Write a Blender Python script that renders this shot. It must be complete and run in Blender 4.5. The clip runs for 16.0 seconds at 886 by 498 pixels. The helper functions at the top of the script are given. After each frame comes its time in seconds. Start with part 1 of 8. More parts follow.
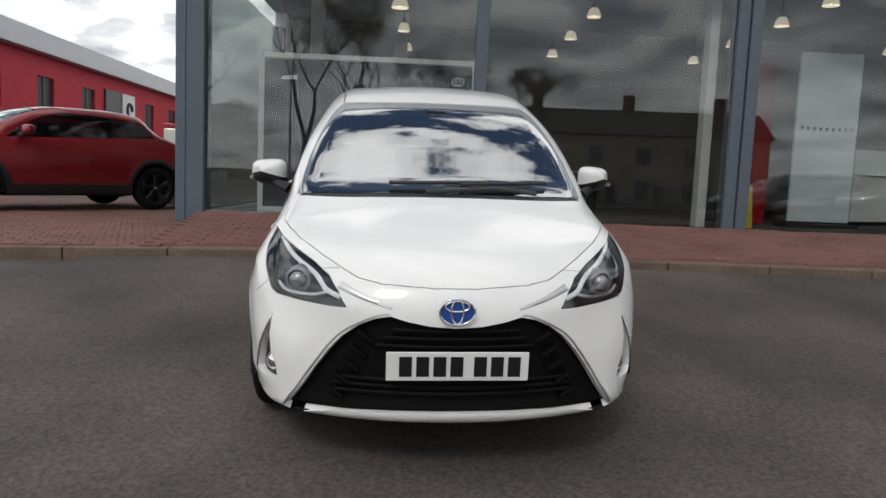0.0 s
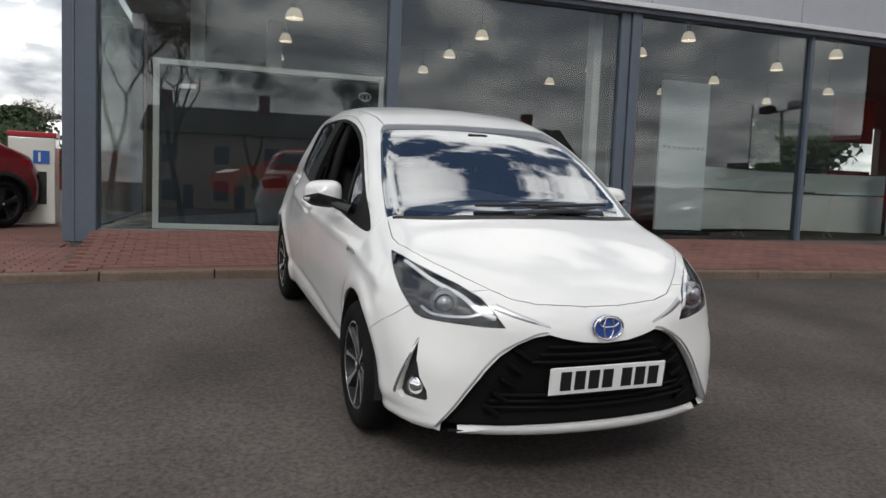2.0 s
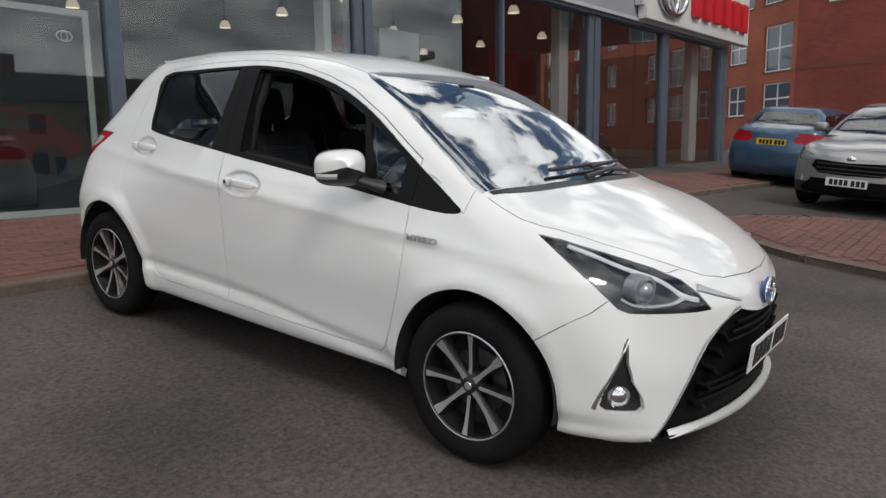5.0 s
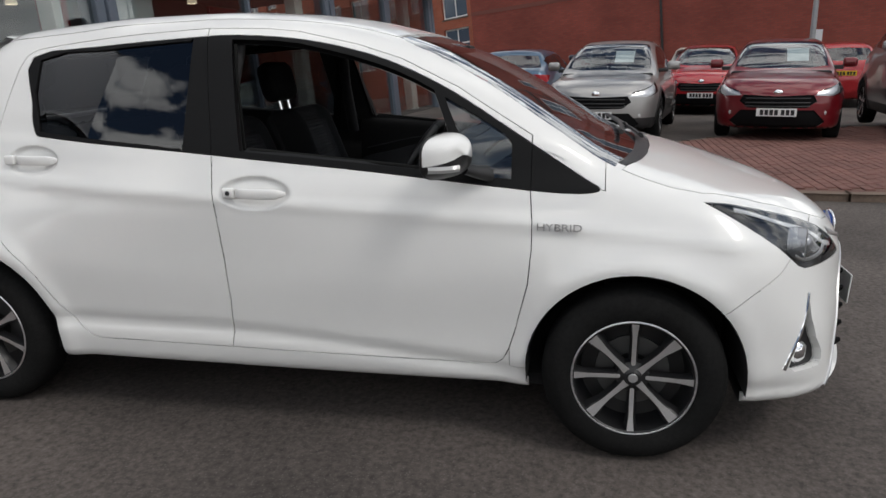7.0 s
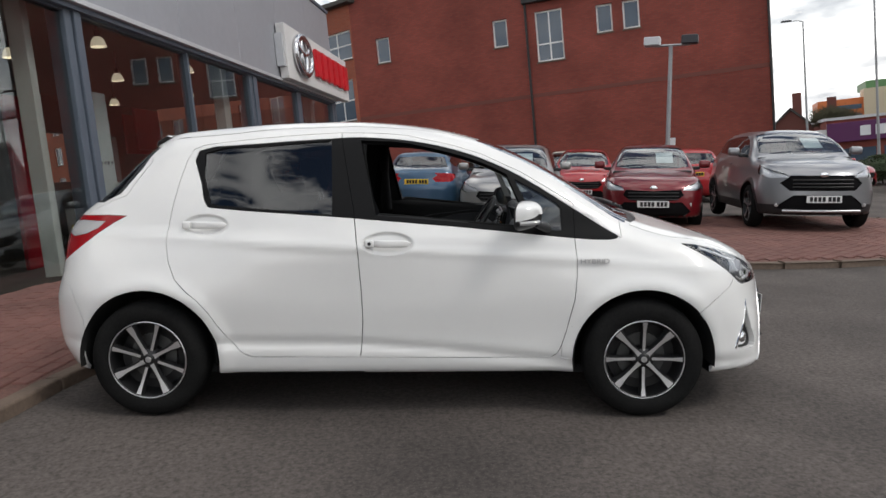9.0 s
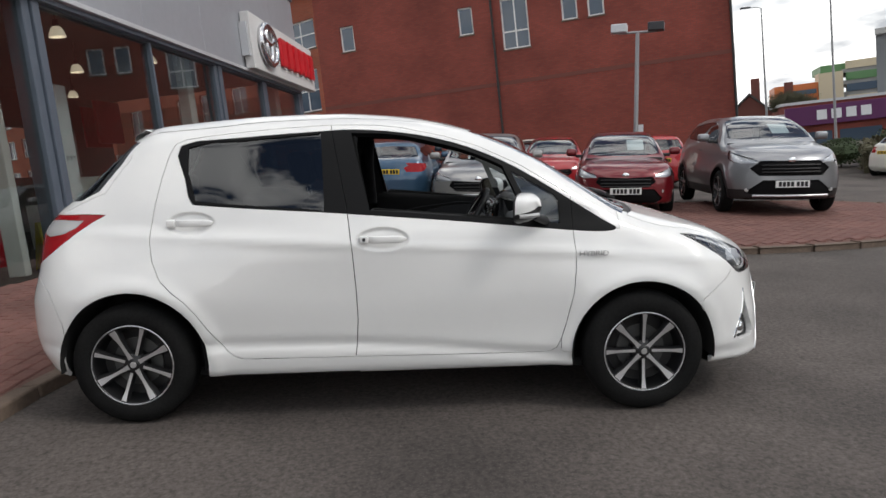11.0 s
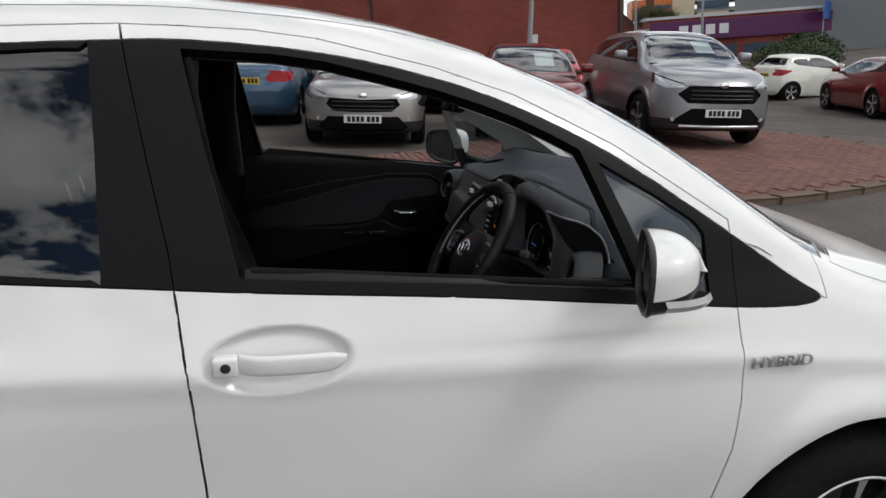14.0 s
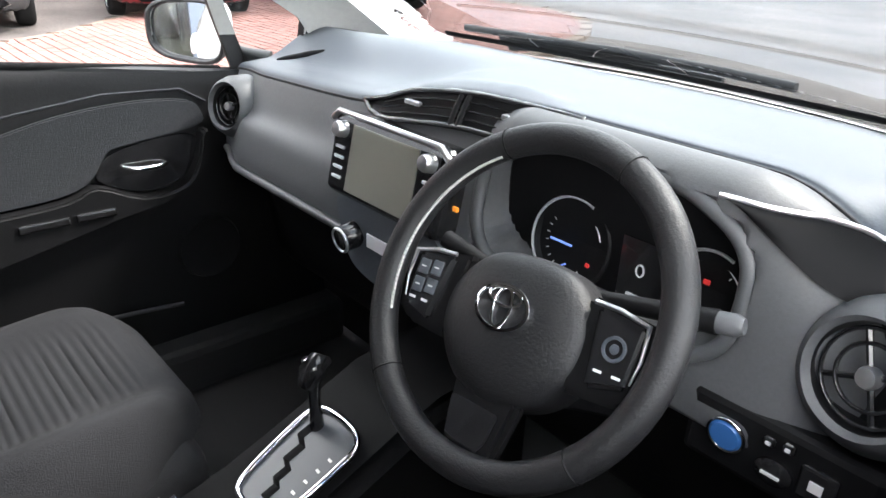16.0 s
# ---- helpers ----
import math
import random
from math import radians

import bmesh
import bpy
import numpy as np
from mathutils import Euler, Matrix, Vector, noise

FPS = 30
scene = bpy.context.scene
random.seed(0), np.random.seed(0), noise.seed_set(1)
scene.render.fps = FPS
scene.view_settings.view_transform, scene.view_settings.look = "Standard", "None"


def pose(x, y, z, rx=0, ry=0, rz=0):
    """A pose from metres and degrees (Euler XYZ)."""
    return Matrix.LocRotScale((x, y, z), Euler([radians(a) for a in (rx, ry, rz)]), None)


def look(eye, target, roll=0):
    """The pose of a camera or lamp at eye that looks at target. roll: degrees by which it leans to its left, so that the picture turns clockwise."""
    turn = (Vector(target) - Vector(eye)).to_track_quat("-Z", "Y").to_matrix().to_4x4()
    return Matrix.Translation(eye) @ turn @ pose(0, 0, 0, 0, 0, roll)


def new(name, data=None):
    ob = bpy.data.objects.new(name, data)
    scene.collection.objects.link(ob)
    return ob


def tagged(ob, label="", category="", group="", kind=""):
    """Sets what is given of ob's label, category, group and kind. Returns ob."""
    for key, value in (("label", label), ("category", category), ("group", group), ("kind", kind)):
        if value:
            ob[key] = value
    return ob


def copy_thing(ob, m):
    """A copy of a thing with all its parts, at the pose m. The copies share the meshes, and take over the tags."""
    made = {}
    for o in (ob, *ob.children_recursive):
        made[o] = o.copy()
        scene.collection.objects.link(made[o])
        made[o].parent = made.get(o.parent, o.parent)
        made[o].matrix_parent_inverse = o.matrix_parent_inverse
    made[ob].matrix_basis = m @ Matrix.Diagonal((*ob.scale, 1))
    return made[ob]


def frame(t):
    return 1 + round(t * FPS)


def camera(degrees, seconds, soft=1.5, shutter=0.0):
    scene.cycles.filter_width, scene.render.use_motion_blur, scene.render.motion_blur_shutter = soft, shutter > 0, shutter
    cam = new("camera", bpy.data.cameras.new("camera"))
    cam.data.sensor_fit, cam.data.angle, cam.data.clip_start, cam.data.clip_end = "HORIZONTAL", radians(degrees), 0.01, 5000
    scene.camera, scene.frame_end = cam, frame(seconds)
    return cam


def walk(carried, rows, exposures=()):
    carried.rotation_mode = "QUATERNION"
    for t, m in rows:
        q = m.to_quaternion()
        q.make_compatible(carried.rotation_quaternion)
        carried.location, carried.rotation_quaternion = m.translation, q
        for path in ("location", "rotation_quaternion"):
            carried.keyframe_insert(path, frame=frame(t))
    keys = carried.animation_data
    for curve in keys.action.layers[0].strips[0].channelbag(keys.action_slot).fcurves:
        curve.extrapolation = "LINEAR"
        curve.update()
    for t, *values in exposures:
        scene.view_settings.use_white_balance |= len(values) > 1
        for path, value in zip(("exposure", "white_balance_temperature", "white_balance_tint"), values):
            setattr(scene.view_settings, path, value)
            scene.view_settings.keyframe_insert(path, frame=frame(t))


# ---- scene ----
# The forecourt falls away from the showroom; everything that stands on it is set out in the plane
# of the forecourt (x across, y towards the showroom) and tilted by SLOPE. Origin: under the nose of the white car.
SLOPE = Vector((0.0188, 0.0886, 0.9959)).rotation_difference(Vector((0, 0, 1))).to_matrix().to_4x4()
cam = camera(63.8, 16.0)
PATH = [
    (0, (-0.272, -2.383, 1.373), (-0.103, -0.428, 0.987), 1.8),
    (0.5, (-0.567, -2.425, 1.361), (-0.281, -0.482, 0.983), 2.2),
    (1, (-0.901, -2.347, 1.353), (-0.497, -0.426, 0.97), 2.2),
    (1.5, (-1.217, -2.261, 1.376), (-0.701, -0.368, 0.987), 1.3),
    (2, (-1.556, -2.213, 1.391), (-0.868, -0.365, 1.053), 3.1),
    (2.5, (-1.86, -2.049, 1.365), (-0.996, -0.274, 1.047), 3.9),
    (3, (-2.199, -1.84, 1.349), (-1.211, -0.135, 1.01), 3.4),
    (3.5, (-2.437, -1.623, 1.337), (-1.333, 0.005, 0.975), 3.9),
    (4, (-2.578, -1.286, 1.321), (-1.335, 0.232, 0.931), 2.0),
    (4.5, (-2.704, -0.938, 1.321), (-1.308, 0.436, 0.92), 2.4),
    (5, (-2.773, -0.512, 1.298), (-1.218, 0.675, 0.882), 2.7),
    (7.5, (-3.224, 1.265, 1.335), (-1.296, 1.522, 0.868), -0.5),
    (8, (-3.576, 1.488, 1.345), (-1.617, 1.629, 0.972), 0.4),
    (8.5, (-3.922, 1.652, 1.337), (-1.952, 1.728, 1.001), -0.8),
    (9, (-4.268, 1.737, 1.299), (-2.285, 1.795, 1.044), -0.5),
    (11.5, (-4.087, 1.896, 1.339), (-2.11, 1.848, 1.043), -1.2),
    (12, (-3.705, 1.915, 1.363), (-1.737, 1.92, 1.005), -0.1),
    (12.5, (-3.297, 1.97, 1.381), (-1.345, 1.919, 0.953), 1.2),
    (13, (-2.819, 1.977, 1.395), (-0.876, 1.861, 0.933), 0.3),
    (13.5, (-2.39, 2.031, 1.394), (-0.465, 1.808, 0.9), 2.2),
    (14, (-1.975, 2.083, 1.399), (-0.096, 1.663, 0.856), 1.2),
    (14.5, (-1.571, 2.105, 1.375), (0.255, 1.564, 0.763), 1.6),
    (15, (-1.215, 2.147, 1.342), (0.487, 1.364, 0.642), 2.7),
    (15.5, (-0.972, 2.139, 1.319), (0.547, 1.084, 0.557), 3.5),
    (16, (-0.745, 2.102, 1.258), (0.607, 0.888, 0.423), 2.4),
]
walk(cam, [(t, SLOPE @ look(eye, target, roll)) for t, eye, target, roll in PATH],
     [(0.0, -0.38), (5.0, -0.36), (7.5, -0.34), (8.5, -0.3), (9.0, -0.22), (11.5, -0.2), (12.5, -0.25), (14.0, -0.3), (14.5, -0.27), (15.0, 0.76), (15.5, 2.15), (16.0, 3.2)])

# ---- world and sun ----
world = bpy.data.worlds.new("sky")
scene.world = world
world.use_nodes = True
wn, wl = world.node_tree.nodes, world.node_tree.links
wn.clear()
SUN_ELEVATION, SUN_ROTATION = 46.0, 205.0
sky = wn.new("ShaderNodeTexSky")
sky.sky_type, sky.sun_disc = "NISHITA", False
sky.sun_elevation, sky.sun_rotation = radians(SUN_ELEVATION), radians(SUN_ROTATION)
coord = wn.new("ShaderNodeTexCoord")
# broken cloud: noise on the dome flattened towards the horizon
sep = wn.new("ShaderNodeSeparateXYZ")
wl.new(coord.outputs["Generated"], sep.inputs[0])
up = wn.new("ShaderNodeMath"); up.operation = "MAXIMUM"; up.inputs[1].default_value = 0.0
wl.new(sep.outputs["Z"], up.inputs[0])
add = wn.new("ShaderNodeMath"); add.operation = "ADD"; add.inputs[1].default_value = 0.22
wl.new(up.outputs[0], add.inputs[0])
div = wn.new("ShaderNodeVectorMath"); div.operation = "DIVIDE"
comb = wn.new("ShaderNodeCombineXYZ")
for k in range(3):
    wl.new(add.outputs[0], comb.inputs[k])
wl.new(coord.outputs["Generated"], div.inputs[0])
wl.new(comb.outputs[0], div.inputs[1])
cloud = wn.new("ShaderNodeTexNoise")
cloud.inputs["Scale"].default_value, cloud.inputs["Detail"].default_value, cloud.inputs["Roughness"].default_value = 4.2, 12.0, 0.58
wl.new(div.outputs[0], cloud.inputs["Vector"])
cover = wn.new("ShaderNodeValToRGB")
cover.color_ramp.elements[0].position, cover.color_ramp.elements[1].position = 0.465, 0.530
wl.new(cloud.outputs["Fac"], cover.inputs[0])
shade = wn.new("ShaderNodeTexNoise")
shade.inputs["Scale"].default_value, shade.inputs["Detail"].default_value = 4.3, 7.0
wl.new(div.outputs[0], shade.inputs["Vector"])
tone = wn.new("ShaderNodeValToRGB")
tone.color_ramp.elements[0].position, tone.color_ramp.elements[0].color = 0.30, (7.0, 7.2, 7.6, 1)
tone.color_ramp.elements[1].position, tone.color_ramp.elements[1].color = 0.66, (23.0, 22.8, 22.2, 1)
wl.new(shade.outputs["Fac"], tone.inputs[0])
mix = wn.new("ShaderNodeMixRGB")
# haze and far cloud close the sky towards the horizon
low = wn.new("ShaderNodeMapRange")
low.inputs["From Min"].default_value, low.inputs["From Max"].default_value = 0.06, 0.42
low.inputs["To Min"].default_value, low.inputs["To Max"].default_value = 1.0, 0.0
wl.new(sep.outputs["Z"], low.inputs["Value"])
veil = wn.new("ShaderNodeMath"); veil.operation = "MAXIMUM"
wl.new(cover.outputs[0], veil.inputs[0]); wl.new(low.outputs[0], veil.inputs[1])
wl.new(veil.outputs[0], mix.inputs[0])
wl.new(sky.outputs[0], mix.inputs[1])
wl.new(tone.outputs[0], mix.inputs[2])
back = wn.new("ShaderNodeBackground"); back.inputs["Strength"].default_value = 0.10
wl.new(mix.outputs[0], back.inputs["Color"])
outw = wn.new("ShaderNodeOutputWorld")
wl.new(back.outputs[0], outw.inputs["Surface"])

sun = new("sun", bpy.data.lights.new("sun", "SUN"))
sun.data.energy, sun.data.angle, sun.data.color = 1.3, radians(14), (1.0, 0.97, 0.92)
az = radians(SUN_ROTATION)
# the sky's rotation turns clockwise from +y
sd = Vector((math.sin(az) * math.cos(radians(SUN_ELEVATION)), math.cos(az) * math.cos(radians(SUN_ELEVATION)), math.sin(radians(SUN_ELEVATION))))
sun.matrix_world = look(sd * 60, (0, 0, 0))

# ---- materials ----
def material(name, colour, rough=0.5, metal=0.0, grain=0.0, scale=20.0, bump=0.0, coat=0.0, fine=6.0, stain=0.0, stain_scale=1.5,
             transmission=0.0, ior=1.45, emit=None, alpha=1.0, spec=0.5, per_object=0.0):
    """A principled material: colour varied by grain (fine) and stain (broad), bump from the same grain."""
    m = bpy.data.materials.new(name)
    m.use_nodes = True
    n, l = m.node_tree.nodes, m.node_tree.links
    b = n["Principled BSDF"]
    c = (*colour, 1.0)
    b.inputs["Base Color"].default_value = c
    b.inputs["Roughness"].default_value, b.inputs["Metallic"].default_value = rough, metal
    b.inputs["Coat Weight"].default_value, b.inputs["Coat Roughness"].default_value = coat, 0.03
    b.inputs["Transmission Weight"].default_value, b.inputs["IOR"].default_value = transmission, ior
    b.inputs["Specular IOR Level"].default_value = spec
    if emit:
        b.inputs["Emission Color"].default_value, b.inputs["Emission Strength"].default_value = (*emit[0], 1.0), emit[1]
    if grain or stain or bump or per_object:
        tc = n.new("ShaderNodeTexCoord")
        no = n.new("ShaderNodeTexNoise")
        no.inputs["Scale"].default_value, no.inputs["Detail"].default_value, no.inputs["Roughness"].default_value = scale, fine, 0.62
        l.new(tc.outputs["Object"], no.inputs["Vector"])
        mr = n.new("ShaderNodeMapRange")
        mr.inputs["From Min"].default_value, mr.inputs["From Max"].default_value = 0.25, 0.75
        mr.inputs["To Min"].default_value, mr.inputs["To Max"].default_value = 1 - grain, 1 + grain
        l.new(no.outputs["Fac"], mr.inputs["Value"])
        last = mr.outputs[0]
        if stain:
            st = n.new("ShaderNodeTexNoise")
            st.inputs["Scale"].default_value, st.inputs["Detail"].default_value = stain_scale, 4.0
            l.new(tc.outputs["Object"], st.inputs["Vector"])
            ms = n.new("ShaderNodeMapRange")
            ms.inputs["From Min"].default_value, ms.inputs["From Max"].default_value = 0.3, 0.7
            ms.inputs["To Min"].default_value, ms.inputs["To Max"].default_value = 1 - stain, 1 + stain
            l.new(st.outputs["Fac"], ms.inputs["Value"])
            mu = n.new("ShaderNodeMath"); mu.operation = "MULTIPLY"
            l.new(last, mu.inputs[0]); l.new(ms.outputs[0], mu.inputs[1])
            last = mu.outputs[0]
        if per_object:
            oi = n.new("ShaderNodeObjectInfo")
            mo = n.new("ShaderNodeMapRange")
            mo.inputs["To Min"].default_value, mo.inputs["To Max"].default_value = 1 - per_object, 1 + per_object
            l.new(oi.outputs["Random"], mo.inputs["Value"])
            mu2 = n.new("ShaderNodeMath"); mu2.operation = "MULTIPLY"
            l.new(last, mu2.inputs[0]); l.new(mo.outputs[0], mu2.inputs[1])
            last = mu2.outputs[0]
        vm = n.new("ShaderNodeVectorMath"); vm.operation = "SCALE"
        vm.inputs[0].default_value = colour
        l.new(last, vm.inputs["Scale"])
        l.new(vm.outputs[0], b.inputs["Base Color"])
        if bump:
            bu = n.new("ShaderNodeBump")
            bu.inputs["Strength"].default_value, bu.inputs["Distance"].default_value = bump, 0.004
            l.new(no.outputs["Fac"], bu.inputs["Height"])
            l.new(bu.outputs[0], b.inputs["Normal"])
    return m


def asphalt_material():
    m = material("asphalt", (0.069, 0.058, 0.0525), 0.9, grain=0.62, scale=42, bump=0.7, stain=0.42, stain_scale=0.8, fine=10)
    n, l = m.node_tree.nodes, m.node_tree.links
    b = n["Principled BSDF"]
    # pale stone chips in the binder
    tc = n.new("ShaderNodeTexCoord")
    vo = n.new("ShaderNodeTexVoronoi"); vo.inputs["Scale"].default_value = 75
    l.new(tc.outputs["Object"], vo.inputs["Vector"])
    cr = n.new("ShaderNodeValToRGB")
    cr.color_ramp.elements[0].position, cr.color_ramp.elements[0].color = 0.0, (1, 1, 1, 1)
    cr.color_ramp.elements[1].position, cr.color_ramp.elements[1].color = 0.26, (0, 0, 0, 1)
    l.new(vo.outputs["Distance"], cr.inputs[0])
    pick = n.new("ShaderNodeMath"); pick.operation = "MULTIPLY"; pick.inputs[1].default_value = 0.36
    l.new(cr.outputs[0], pick.inputs[0])
    mx = n.new("ShaderNodeMixRGB"); mx.inputs[2].default_value = (0.26, 0.245, 0.235, 1)
    src = b.inputs["Base Color"].links[0].from_socket
    l.new(pick.outputs[0], mx.inputs[0]); l.new(src, mx.inputs[1])
    l.new(mx.outputs[0], b.inputs["Base Color"])
    return m


def brick_wall_material(name, c1, c2, mortar, bump=0.5):
    """Brickwork seen from far off, at 225 x 75 mm."""
    m = material(name, c1, 0.9, stain=0.12)
    n, l = m.node_tree.nodes, m.node_tree.links
    b = n["Principled BSDF"]
    tc = n.new("ShaderNodeTexCoord")
    br = n.new("ShaderNodeTexBrick")
    br.inputs["Color1"].default_value, br.inputs["Color2"].default_value, br.inputs["Mortar"].default_value = (*c1, 1), (*c2, 1), (*mortar, 1)
    br.inputs["Scale"].default_value = 1.0
    br.inputs["Brick Width"].default_value, br.inputs["Row Height"].default_value, br.inputs["Mortar Size"].default_value = 0.225, 0.075, 0.009
    l.new(tc.outputs["UV"], br.inputs["Vector"])
    no = n.new("ShaderNodeTexNoise"); no.inputs["Scale"].default_value, no.inputs["Detail"].default_value = 0.45, 8
    l.new(tc.outputs["UV"], no.inputs["Vector"])
    mr = n.new("ShaderNodeMapRange")
    mr.inputs["From Min"].default_value, mr.inputs["From Max"].default_value = 0.3, 0.7
    mr.inputs["To Min"].default_value, mr.inputs["To Max"].default_value = 0.78, 1.2
    l.new(no.outputs["Fac"], mr.inputs["Value"])
    vm = n.new("ShaderNodeVectorMath"); vm.operation = "SCALE"
    l.new(br.outputs["Color"], vm.inputs[0]); l.new(mr.outputs[0], vm.inputs["Scale"])
    l.new(vm.outputs[0], b.inputs["Base Color"])
    return m


def glass_material(name, tint, amount, rough=0.0):
    """Thin pane: clear and tinted light passing straight on, with a mirror-like skin by Fresnel."""
    m = bpy.data.materials.new(name)
    m.use_nodes = True
    n, l = m.node_tree.nodes, m.node_tree.links
    n.clear()
    out = n.new("ShaderNodeOutputMaterial")
    tr = n.new("ShaderNodeBsdfTransparent"); tr.inputs[0].default_value = (*tint, 1)
    gl = n.new("ShaderNodeBsdfGlossy"); gl.inputs["Roughness"].default_value = rough
    gl.inputs["Color"].default_value = (0.95, 0.97, 1.0, 1)
    lw = n.new("ShaderNodeLayerWeight"); lw.inputs["Blend"].default_value = 0.5
    pw = n.new("ShaderNodeMath"); pw.operation = "POWER"; pw.inputs[1].default_value = 4.2
    l.new(lw.outputs["Facing"], pw.inputs[0])
    fr = n.new("ShaderNodeMapRange"); fr.inputs["To Min"].default_value, fr.inputs["To Max"].default_value = amount, 1.0
    l.new(pw.outputs[0], fr.inputs["Value"])
    mx = n.new("ShaderNodeMixShader")
    l.new(fr.outputs[0], mx.inputs[0]); l.new(tr.outputs[0], mx.inputs[1]); l.new(gl.outputs[0], mx.inputs[2])
    l.new(mx.outputs[0], out.inputs["Surface"])
    return m


ASPHALT = asphalt_material()
WHITE_PAINT = material("white_car_paint", (0.76, 0.76, 0.75), 0.32, coat=0.9, grain=0.01, scale=8)
BLACK_TRIM = material("black_exterior_plastic", (0.018, 0.018, 0.019), 0.42, grain=0.15, scale=180, bump=0.1)
BLACK_MATT = material("matt_black_grille", (0.005, 0.005, 0.0055), 0.6, spec=0.1)
BLACK_GLOSS = material("gloss_black_trim", (0.012, 0.012, 0.013), 0.16, coat=0.3)
PILLAR_FILM = material("satin_black_pillar_film", (0.0055, 0.0055, 0.006), 0.5, spec=0.16, grain=0.1, scale=60)
RUBBER = material("tyre_rubber", (0.010, 0.010, 0.010), 0.9, spec=0.12, grain=0.3, scale=70, bump=0.25, stain=0.25, stain_scale=6)
UNDER = material("underbody_black", (0.012, 0.012, 0.012), 0.9, grain=0.2, scale=30)
ALLOY = material("machined_alloy", (0.62, 0.62, 0.63), 0.32, metal=0.8, grain=0.06, scale=90)
ALLOY_DARK = material("dark_painted_alloy", (0.012, 0.012, 0.013), 0.4)
CHROME = material("bright_chrome", (0.82, 0.83, 0.85), 0.07, metal=1.0)
SATIN = material("satin_silver_trim", (0.55, 0.55, 0.56), 0.3, metal=0.9)
BADGE_BLUE = material("blue_badge_enamel", (0.02, 0.07, 0.30), 0.15, coat=0.8)
STEEL_BLUE = material("blue_grey_coated_steel", (0.085, 0.105, 0.135), 0.45, grain=0.06, scale=14, stain=0.06)
CLADDING = material("silver_grey_cladding_panel", (0.36, 0.37, 0.40), 0.42, metal=0.35, grain=0.04, scale=6, stain=0.05, stain_scale=0.4)
PALE_TRIM = material("pale_grey_metal_edge", (0.55, 0.56, 0.58), 0.4, metal=0.3, grain=0.05)
WHITE_WALL = material("white_painted_plaster", (0.72, 0.71, 0.69), 0.75, grain=0.04, scale=10)
CEILING_M = material("showroom_ceiling_tile", (0.30, 0.27, 0.25), 0.9, grain=0.05, scale=6)
FLOOR_TILE = material("pale_polished_floor_tile", (0.42, 0.40, 0.37), 0.18, grain=0.06, scale=9, stain=0.08)
PAVER = material("red_block_paver", (0.150, 0.070, 0.058), 0.88, grain=0.2, scale=38, bump=0.4, stain=0.2, per_object=0.10)
JOINT = material("sandy_paving_joint", (0.128, 0.064, 0.052), 0.95, grain=0.3, scale=50, bump=0.4, stain=0.15, stain_scale=0.8)
KERB_M = material("weathered_concrete_kerb", (0.128, 0.094, 0.072), 0.9, grain=0.22, scale=32, bump=0.4, stain=0.2, stain_scale=2.5)
RED_WALL = material("red_painted_render", (0.50, 0.022, 0.045), 0.7, grain=0.05, scale=6, stain=0.08)
SHOP_GLASS = glass_material("showroom_glass", (0.74, 0.77, 0.76), 0.058)
CAR_GLASS = glass_material("windscreen_glass", (0.63, 0.68, 0.70), 0.36)
SIDE_GLASS = glass_material("clear_side_glass", (0.62, 0.67, 0.68), 0.07)
DARK_GLASS = glass_material("privacy_glass", (0.16, 0.165, 0.17), 0.065)
LAMP_GLASS = glass_material("clear_lamp_lens", (0.93, 0.94, 0.95), 0.06)

# ---- mesh tools ----
def part(name, bm, mat, parent=None, label="", smooth=None):
    """Links a bmesh as one mesh object under a thing or a part. smooth: angle in degrees under which edges are shaded round."""
    me = bpy.data.meshes.new(name)
    bm.normal_update()
    if smooth is not None:
        for f in bm.faces:
            f.smooth = True
        lim = radians(smooth)
        for e in bm.edges:
            if len(e.link_faces) == 2 and e.link_faces[0].normal.angle(e.link_faces[1].normal, 0) > lim:
                e.smooth = False
    bm.to_mesh(me)
    bm.free()
    for m in (mat if isinstance(mat, (list, tuple)) else [mat]):
        me.materials.append(m)
    ob = new(name, me)
    if parent is not None:
        ob.parent = parent
    if label:
        ob["label"] = label
    return ob


def thing(name, label, category, m=None, group="", kind=""):
    ob = new(name)
    ob.empty_display_size = 0.2
    if m is not None:
        ob.matrix_world = m
    return tagged(ob, label, category, group, kind)


def box(x0, x1, y0, y1, z0, z1, bevel=0.0, bm=None, m=None, seg=2):
    b = bm if bm is not None else bmesh.new()
    vs = bmesh.ops.create_cube(b, size=1.0)["verts"]
    for v in vs:
        v.co = Vector((x0 + (v.co.x + .5) * (x1 - x0), y0 + (v.co.y + .5) * (y1 - y0), z0 + (v.co.z + .5) * (z1 - z0)))
    if bevel:
        es = list({e for v in vs for e in v.link_edges})
        r = bmesh.ops.bevel(b, geom=es, offset=bevel, segments=seg, affect="EDGES", profile=0.5, clamp_overlap=True)
        vs = list({v for f in r["faces"] for v in f.verts} | {v for v in vs if v.is_valid})
    if m is not None:
        bmesh.ops.transform(b, matrix=m, verts=vs)
    return b


def merge(bm, other, m=None):
    """Adds another bmesh (freed) to bm, moved by m."""
    me = bpy.data.meshes.new("tmp")
    if m is not None:
        bmesh.ops.transform(other, matrix=m, verts=other.verts)
    other.to_mesh(me)
    other.free()
    bm.from_mesh(me)
    bpy.data.meshes.remove(me)
    return bm


